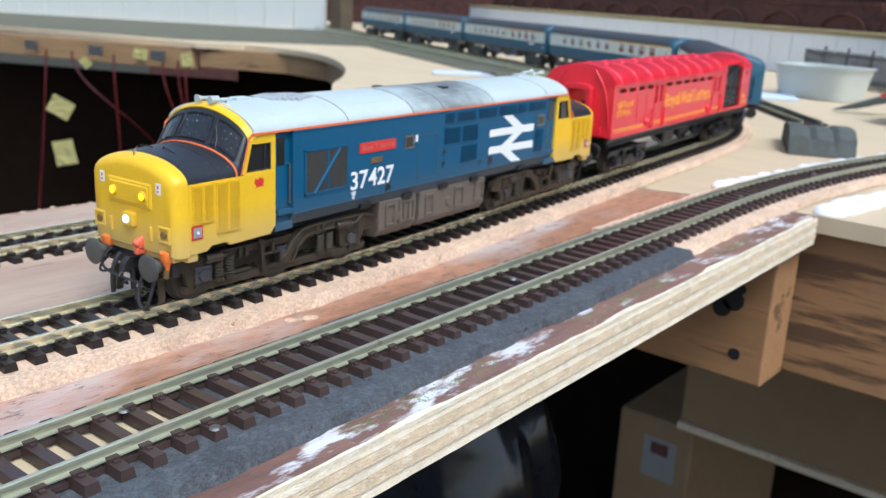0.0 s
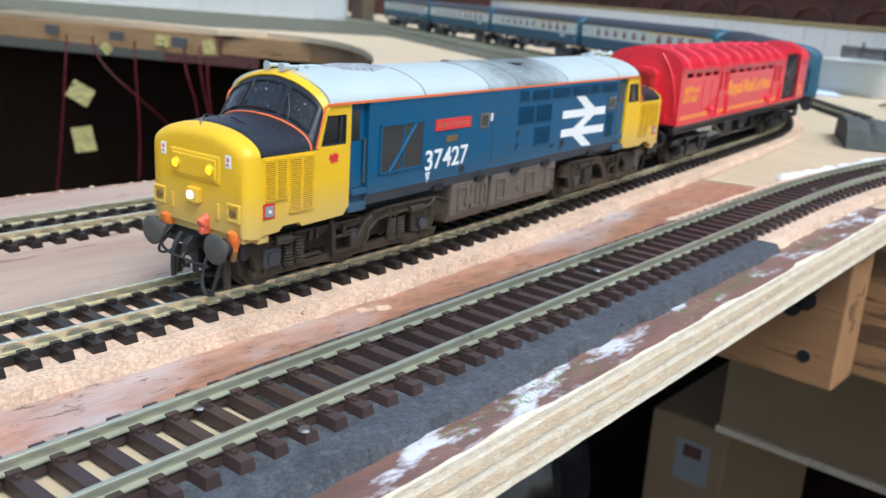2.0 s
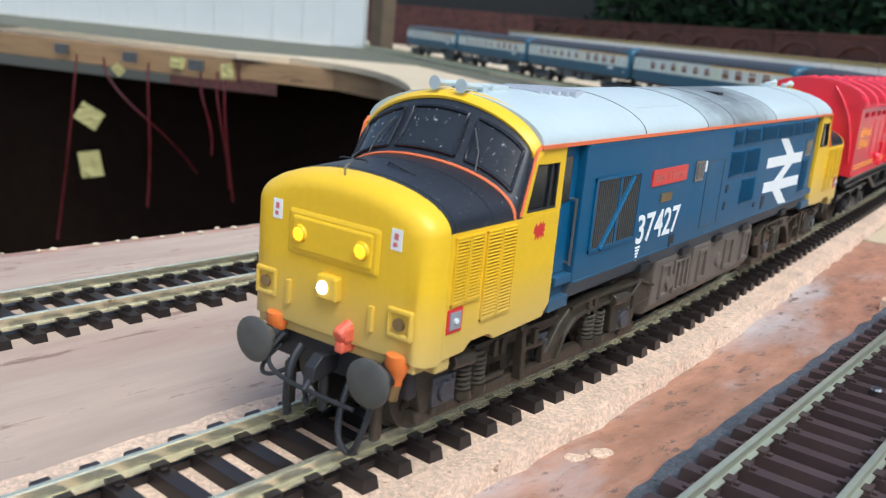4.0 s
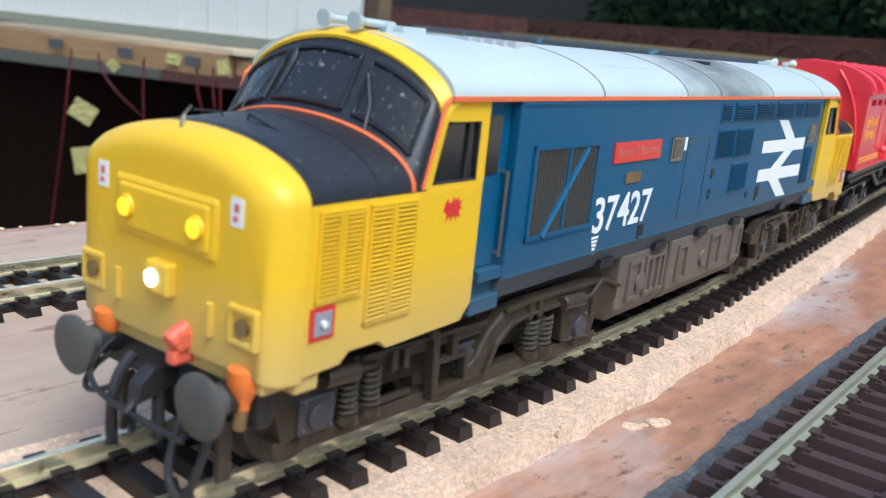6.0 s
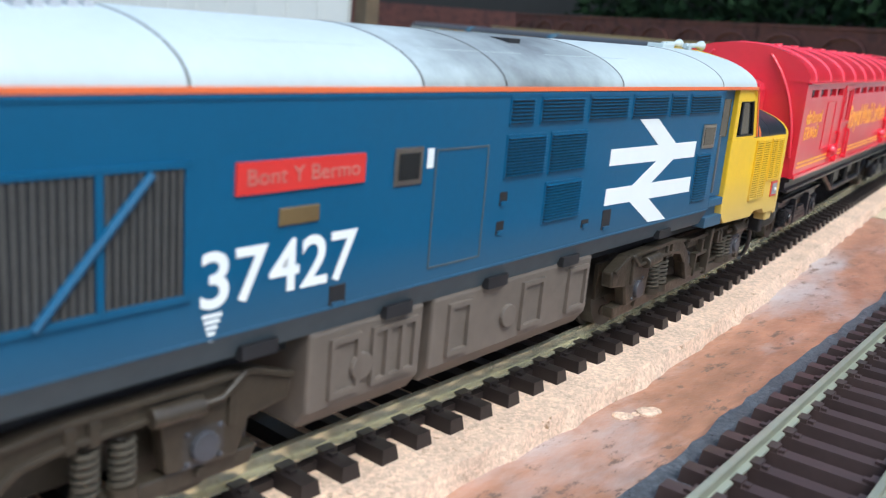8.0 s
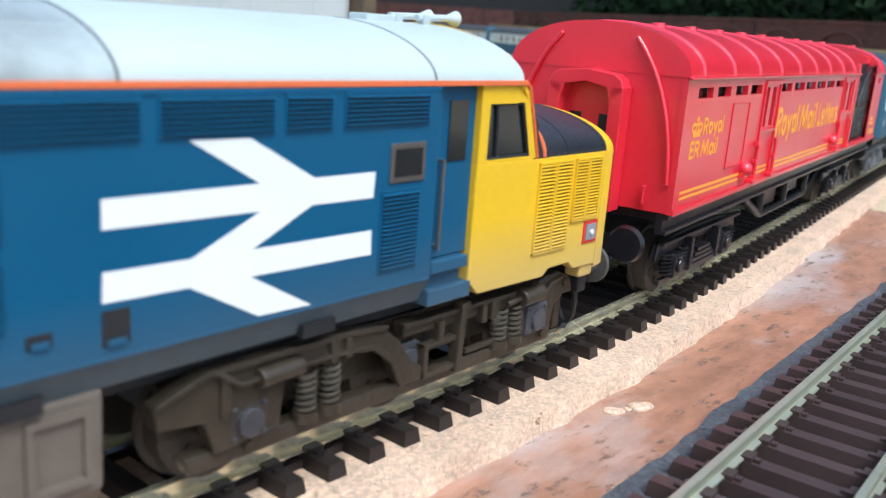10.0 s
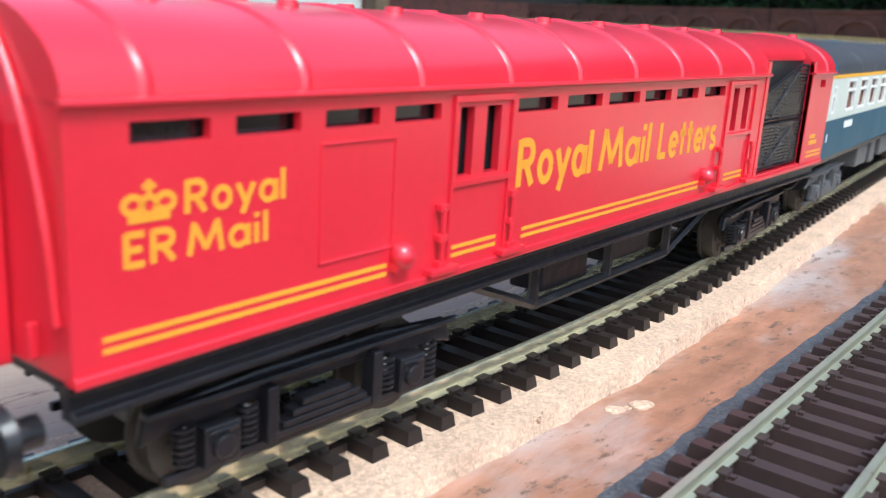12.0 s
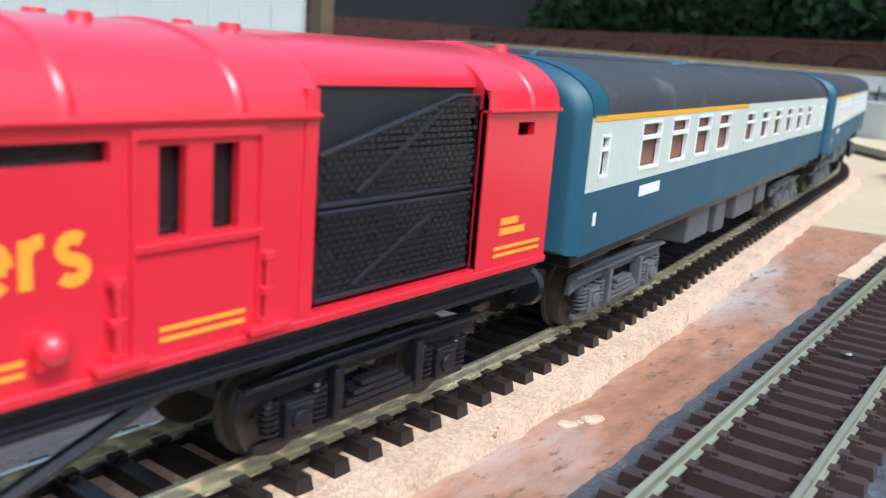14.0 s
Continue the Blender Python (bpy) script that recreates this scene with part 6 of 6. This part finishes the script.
    # ends with a gangway
    for end, out in ((0, -1), (LEN, 1)):
        bm = bmesh.new()
        poly = [p[1:] for p in full_section(0, SD - 0.2, 20.6, 45.6, zc - 0.2, 22, 2.1)]
        a = [(end - out * 0.2, y, z) for y, z in poly]
        b = [(end - out * 1.6, y, z) for y, z in poly]
        loft(bm, [a, b])
        part("end_wall", bm, RED, c, "red end wall", bevel=0.2)
        bm = bmesh.new()
        for s in (-1, 1):
            box(bm, min(end, end + out * 4.2), max(end, end + out * 4.2), min(s * 5.0, s * 7.6), max(s * 5.0, s * 7.6), 20.0, 43.0)
            pipe(bm, bez((end + out * 0.3, s * 16.4, 26), (end + out * 0.6, s * 16.0, 38), (end + out * 0.6, s * 13, 46), (end + out * 0.3, s * 7.5, 52), 14), 0.5, 6)
            box(bm, min(end, end + out * 1.0), max(end, end + out * 1.0), min(s * 12.0, s * 12.7), max(s * 12.0, s * 12.7), 22, 25.5)
        arch = [(5.0, 40), (7.6, 42.4), (7.0, 44.2), (5.4, 45.2), (0, 45.8), (-5.4, 45.2), (-7.0, 44.2), (-7.6, 42.4), (-5.0, 40), (-4.2, 42.6), (0, 43.4), (4.2, 42.6)]
        loft(bm, [[(end, y, z) for y, z in arch], [(end + out * 4.2, y, z) for y, z in arch]])
        gang = part("gangway", bm, RED, c, "red gangway frame", bevel=0.2)
        bm = bmesh.new()
        box(bm, min(end, end + out * 0.5), max(end, end + out * 0.5), -5, 5, 20.4, 43)
        part("gangway_door", bm, RED, gang)
        bm = bmesh.new()
        for y in (-3.0, 3.0):
            box(bm, min(end, end + out * 0.62), max(end, end + out * 0.62), y - 1.2, y + 1.2, 33, 37.5)
        part("door_window", bm, BLACK, gang)
        coach_buffers(c, end, out)
    bm = bmesh.new()
    box(bm, 1, LEN - 1, -15.0, 15.0, 19.0, 20.6)
    part("floor_pan", bm, UNDER, c, "black floor of the van")
    for s in (-1, 1):
        bm = bmesh.new()
        channel = [(15.01, 16.6), (17.3, 16.6), (17.3, 17.3), (16.4, 17.6), (16.4, 19.3), (17.4, 19.5), (17.4, 20.4), (15.01, 20.4)]
        loft(bm, [[(x, s * w, z) for w, z in channel] for x in (0.4, LEN - 0.4)])
        part("sole_bar", bm, UNDER, c, "black channel-shaped sole bar", bevel=0.15)
    bm = bmesh.new()
    for s in (-1, 1):
        y = s * 13.5
        for p, q in (((62, y, 17), (84, y, 8.6)), ((84, y, 8.6), (136, y, 8.6)), ((136, y, 8.6), (160, y, 17)), ((84, y, 8.6), (84, y, 17)), ((136, y, 8.6), (136, y, 17)), ((110, y, 8.6), (110, y, 17))):
            tube(bm, p, q, 0.9, 6)
    part("truss_rod", bm, UNDER, c, "black underframe truss")
    bm = bmesh.new()
    for x0, x1, z0 in ((88, 104, 9.5), (112, 130, 10.5)):
        box(bm, x0, x1, -12.5, -6, z0, 17)
        box(bm, x0, x1, 6, 12.5, z0, 17)
    part("battery_box", bm, UNDER, c, bevel=0.4)
    return c, [coach_bogie(c, 36, UNDER), coach_bogie(c, 191, UNDER)]


def mail_lettering(c, s, SD):
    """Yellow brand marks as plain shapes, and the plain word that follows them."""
    O = 255.0
    q = (lambda x: x - O) if s == -1 else (lambda x: 227 - (x - O))
    y = s * SD

    def oval(cx, cz, rx, rz, a0=0, a1=360, n=14):
        return [(cx + rx * math.cos(radians(a0 + (a1 - a0) * i / n)), cz + rz * math.sin(radians(a0 + (a1 - a0) * i / n))) for i in range(n + 1)]

    # strokes of each shape on a cap height of one, and its width
    glyph = {"R": ([[(0, 0), (0, 1)], [(0, .93), (.28, .93)] + oval(.28, .70, .20, .23, 90, -90, 8) + [(0, .47)], [(.24, .47), (.50, 0)]], .54),
             "o": ([oval(.27, .34, .23, .30)], .54), "a": ([oval(.27, .34, .23, .30), [(.52, 0), (.52, .68)]], .56),
             "y": ([[(0, .68), (.25, .06)], [(.50, .68), (.14, -.26)]], .50), "l": ([[(0, 0), (0, 1.02)]], .06),
             "M": ([[(0, 0), (.12, 1)], [(.12, .96), (.42, .14)], [(.42, .14), (.72, .96)], [(.72, 1), (.84, 0)]], .84),
             "i": ([[(0, 0), (0, .68)], [(0, .84), (0, 1.0)]], .06), "E": ([[(0, 0), (0, 1)], [(0, .94), (.42, .94)], [(0, .5), (.36, .5)], [(0, .06), (.42, .06)]], .44),
             "L": ([[(0, 0), (0, 1)], [(0, .07), (.42, .07)]], .42), "e": ([oval(.27, .34, .23, .30, 0, 320), [(.06, .34), (.50, .34)]], .54),
             "t": ([[(.12, 0), (.12, .94)], [(-.06, .64), (.30, .64)]], .30), "r": ([[(0, 0), (0, .68)], oval(.20, .42, .20, .22, 180, 80, 6)], .26),
             "s": ([oval(.18, .49, .16, .15, 40, 250, 8) + oval(.18, .18, .17, .15, 80, -150, 8)], .38)}

    def ribbon(bm, pts, t):
        """A flat stroke of width t along points (x, z) of the van's side."""
        secs = []
        for i, (px, pz) in enumerate(pts):
            dx, dz = pts[min(i + 1, len(pts) - 1)][0] - pts[max(i - 1, 0)][0], pts[min(i + 1, len(pts) - 1)][1] - pts[max(i - 1, 0)][1]
            k = t / 2 / max(1e-6, math.hypot(dx, dz))
            nx, nz = -dz * k, dx * k
            secs.append([(q(px + nx), y, pz + nz), (q(px - nx), y, pz - nz), (q(px - nx), y + 0.07 * s, pz - nz), (q(px + nx), y + 0.07 * s, pz + nz)])
        loft(bm, secs)

    def word(bm, plan, x0, x1, z, h, t=0.19):
        """Shapes in a row from x0 to x1 on the line z."""
        gap = 0.20
        wide = sum(glyph[k][1] for k in plan) + gap * (len(plan) - 1)
        fx, at = (x1 - x0 - t * h) / wide, x0 + t * h / 2
        for k in plan:
            for line in glyph[k][0]:
                ribbon(bm, [(at + px * fx, z + pz * h) for px, pz in line], t * h)
            at += (glyph[k][1] + gap) * fx

    bm = bmesh.new()
    word(bm, "Royal", 323.8, 346.4, 30.9, 6.9)
    word(bm, "Mail", 348.6, 368.2, 30.9, 6.9)
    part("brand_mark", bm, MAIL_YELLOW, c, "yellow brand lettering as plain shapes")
    bm = bmesh.new()
    word(bm, "Letters", 371.2, 399.8, 30.9, 6.7)
    part("word", bm, MAIL_YELLOW, c, "yellow lettering")
    bm = bmesh.new()
    word(bm, "Royal", 266.9, 279.7, 34.8, 3.2)
    word(bm, "Mail", 267.1, 277.4, 30.6, 3.2)
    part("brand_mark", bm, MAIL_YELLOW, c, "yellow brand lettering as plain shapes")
    bm = bmesh.new()
    word(bm, "ER", 260.3, 266.1, 30.6, 3.2, 0.2)
    ribbon(bm, [(260.9, 35.0), (265.3, 35.0)], 0.75)
    for cx, cz, rx, rz in ((261.4, 36.3, 0.95, 0.75), (264.8, 36.3, 0.95, 0.75)):
        ribbon(bm, oval(cx, cz, rx, rz), 0.62)
    ribbon(bm, oval(263.1, 36.1, 0.8, 0.85), 0.6)
    ribbon(bm, [(263.1, 36.9), (263.1, 38.5)], 0.55)
    ribbon(bm, [(262.4, 37.9), (263.8, 37.9)], 0.5)
    part("crown_mark", bm, MAIL_YELLOW, c, "yellow crown over two plain shapes")
    bm = bmesh.new()
    for z, a, b in ((28.0, 468, 473), (26.4, 468, 475)):
        plate(bm, [(q(a), z), (q(b), z), (q(b), z + 1.1), (q(a), z + 1.1)], y, y + 0.07 * s)
    part("data_bar", bm, MAIL_YELLOW, c)


def passenger_coach():
    """A blue and grey coach; drawn from its front end."""
    c = thing("passenger_coach", "blue and pale grey model passenger coach with a dark roof", "coach", group="blue and grey coaches")
    LEN, SD = 262.0, 18.0
    wins = [(8, 12.5, 33.0, 41.0)] + [(29.4 + 19.5 * k, 42 + 19.5 * k, 32.8, 42.6) for k in range(4)] + [(118 + 19.5 * k, 129 + 19.5 * k, 33.4, 42.0) for k in range(6)] + [(249, 253.5, 33.0, 41.0)]
    for s in (-1, 1):
        y0, y1 = sorted((s * (SD - 1.0), s * SD))
        bm = bmesh.new()
        box(bm, 3, LEN - 3, y0, y1, 19.5, 31.0)
        part("lower_side", bm, COACH_BLUE, c, "blue lower body side", bevel=0.2)
        bm = bmesh.new()
        pierced(bm, 3.0, LEN - 3, 31.02, 44.4, y0, y1, wins)
        part("upper_side", bm, COACH_GREY, c, "pale grey window band")
        for a, b, z0, z1 in wins:
            bm = bmesh.new()
            for i, j, k, m in ((a, b, z0, z0 + 0.6), (a, b, z1 - 0.6, z1), (a, a + 0.6, z0, z1), (b - 0.6, b, z0, z1), (a, b, z0 + (z1 - z0) * 0.62, z0 + (z1 - z0) * 0.70)):
                box(bm, i, j, min(s * (SD - 0.8), s * (SD + 0.15)), max(s * (SD - 0.8), s * (SD + 0.15)), k, m)
            fr = part("window", bm, WHITE, c, "white-framed coach window")
            bm = bmesh.new()
            box(bm, a, b, min(s * (SD - 1.4), s * (SD - 1.1)), max(s * (SD - 1.4), s * (SD - 1.1)), z0, z1)
            part("pane", bm, INTERIOR, fr, "brown interior behind the glazing")
        bm = bmesh.new()
        box(bm, 4, 118, min(s * SD, s * (SD + 0.08)), max(s * SD, s * (SD + 0.08)), 43.3, 44.4)
        part("yellow_line", bm, COACH_LINE, c, "yellow line along the cantrail")
        bm = bmesh.new()
        box(bm, 32, 45, min(s * SD, s * (SD + 0.07)), max(s * SD, s * (SD + 0.07)), 27.4, 29.6)
        part("data_bar", bm, WHITE, c)
        bm = bmesh.new()
        box(bm, 8, 9.4, min(s * SD, s * (SD + 0.07)), max(s * SD, s * (SD + 0.07)), 24.6, 27.0)
        part("data_bar", bm, WHITE, c)
    bm = bmesh.new()
    loft(bm, [full_section(x, SD + 0.1, 44.4, 44.8, 53.4, 20, 2.15) for x in (10, LEN - 10)])
    part("roof", bm, COACH_ROOF, c, "dark grey dusty roof", smooth=True)
    for end, out in ((0, -1), (LEN, 1)):
        bm = bmesh.new()
        secs = [full_section(end - out * d, SD - w, 20 + (0 if d else 0.6), 44.6 - z, 53.5 - z * 1.6, 20, 2.15) for d, w, z in ((0, 2.4, 2.0), (0.8, 1.2, 1.0), (3.2, 0.0, 0.1), (10, -0.14, 0.0))]
        lower = [[(x, y, zz if zz > 40 or zz < 30 else zz) for x, y, zz in sec] for sec in secs[:3]]
        loft(bm, lower)
        part("end", bm, COACH_BLUE if out < 0 else UNDER, c, "blue coach end" if out < 0 else "black coach end", smooth=True)
        bm = bmesh.new()
        loft(bm, [full_section(end - out * d, SD + 0.08, 44.0, 44.7, 53.45, 20, 2.15) for d in (3.0, 10.02)])
        part("roof_end", bm, COACH_BLUE if out < 0 else UNDER, c, smooth=True)
        bm = bmesh.new()
        for s in (-1, 1):
            box(bm, min(end, end + out * 3), max(end, end + out * 3), min(s * 5, s * 7), max(s * 5, s * 7), 20, 44)
            pipe(bm, [(end + out * 0.5, s * 11, 24), (end + out * 0.8, s * 11, 40)], 0.4, 5)
            for z in (25, 29, 36):
                box(bm, min(end, end + out * 1.6), max(end, end + out * 1.6), min(s * 10.2, s * 12), max(s * 10.2, s * 12), z, z + 1.6)
        box(bm, min(end, end + out * 3), max(end, end + out * 3), -7, 7, 42, 45)
        part("gangway", bm, COACH_BLUE if out < 0 else UNDER, c, bevel=0.3)
        coach_buffers(c, end, out)
    bm = bmesh.new()
    box(bm, 6, LEN - 6, -15.5, 15.5, 16.6, 19.6)
    part("underframe", bm, UNDER, c, "black underframe", bevel=0.3)
    for x0, x1, z0 in ((84, 104, 9), (112, 122, 8), (134, 158, 9), (164, 176, 10)):
        bm = bmesh.new()
        box(bm, x0, x1, -15, -5, z0, 16.6)
        box(bm, x0, x1, 5, 15, z0, 16.6)
        part("equipment_box", bm, COACH_BOGIE, c, bevel=0.5)
    return c, [coach_bogie(c, 41, COACH_BOGIE, 16, 6.6, "grey four-wheeled bogie"), coach_bogie(c, LEN - 41, COACH_BOGIE, 16, 6.6, "grey four-wheeled bogie")]


LOCO, LOCO_BOGIES = locomotive()
MAIL, MAIL_BOGIES = mail_coach()
FIRST, FIRST_BOGIES = passenger_coach()
COACHES = [(FIRST, 487.0)]
for k in range(1, 5):
    COACHES.append((copy_thing(FIRST, Matrix()), 487.0 + 269.0 * k))


# ---- how the train runs ----
KNOTS = ((3.3, 0.0013), (6.0, 0.0400), (6.5, 0.0537), (7.0, 0.0695), (9.5, 0.1730), (10.0, 0.1964), (10.5, 0.2219), (11.0, 0.2501), (11.5, 0.2813), (12.0, 0.3125), (12.5, 0.3455), (13.0, 0.3782), (13.5, 0.4140), (14.0, 0.4506))
SPEEDS = [0.0] + [(KNOTS[min(i + 1, 13)][1] - KNOTS[i - 1][1]) / (KNOTS[min(i + 1, 13)][0] - KNOTS[i - 1][0]) for i in range(1, 14)]
SPEEDS[1] = 0.0262


def run(t):
    """How far the train has come, in metres, at t seconds: at rest until 3.3 s, then gathering way."""
    for i in range(13):
        (t0, s0), (t1, s1) = KNOTS[i], KNOTS[i + 1]
        if t <= t0:
            break
        if t <= t1 + 1e-6:
            h = t1 - t0
            f = (t - t0) / h
            return (2 * f ** 3 - 3 * f ** 2 + 1) * s0 + (f ** 3 - 2 * f ** 2 + f) * h * SPEEDS[i] + (3 * f ** 2 - 2 * f ** 3) * s1 + (f ** 3 - f ** 2) * h * SPEEDS[i + 1]
    return KNOTS[0][1]


def stand(front, a, b, t):
    """The pose of a vehicle whose front lies at front (mm) in the train, with pivots at a and b (mm), and its bogies' turns in degrees."""
    u = front * 0.001 - run(t)
    xa, ya, ha = on_line(MAIN, u + a * 0.001)
    xb, yb, hb = on_line(MAIN, u + b * 0.001)
    h = math.atan2(yb - ya, xb - xa)
    m = pose(xa - a * 0.001 * math.cos(h), ya - a * 0.001 * math.sin(h), 0, 0, 0, math.degrees(h))
    return m, math.degrees(ha - h), math.degrees(hb - h)


def motions():
    times = [0.0, 3.0, 3.3] + [3.5 + 0.25 * i for i in range(43)]
    fine = [0.0, 3.0, 3.3] + [round(3.4 + 0.1 * i, 2) for i in range(107)]
    vehicles = [(LOCO, 0.0, 41.5, 2 * LMID - 41.5, 7.0), (MAIL, 255.0, 36.0, 191.0, 6.6)] + [(c, o, 41.0, 221.0, 6.6) for c, o in COACHES]
    for ob, front, a, b, r in vehicles:
        walk(ob, [(t, stand(front, a, b, t)[0]) for t in times])
        bogies = [k for k in ob.children if k.name.split(".")[0] == "bogie"]
        bogies.sort(key=lambda k: k.location.x)
        for i, (bg, x) in enumerate(zip(bogies, (a, b))):
            walk(bg, [(t, pose(x * 0.001, 0, 0, 0, 0, stand(front, a, b, t)[1 + i])) for t in times])
            for w in [k for k in bg.children if k.name.split(".")[0] == "wheelset"]:
                wx = w.location.x
                walk(w, [(t, pose(wx, 0, r * 0.001, 0, -math.degrees(run(t) / (r * 0.001)), 0)) for t in fine])


motions()
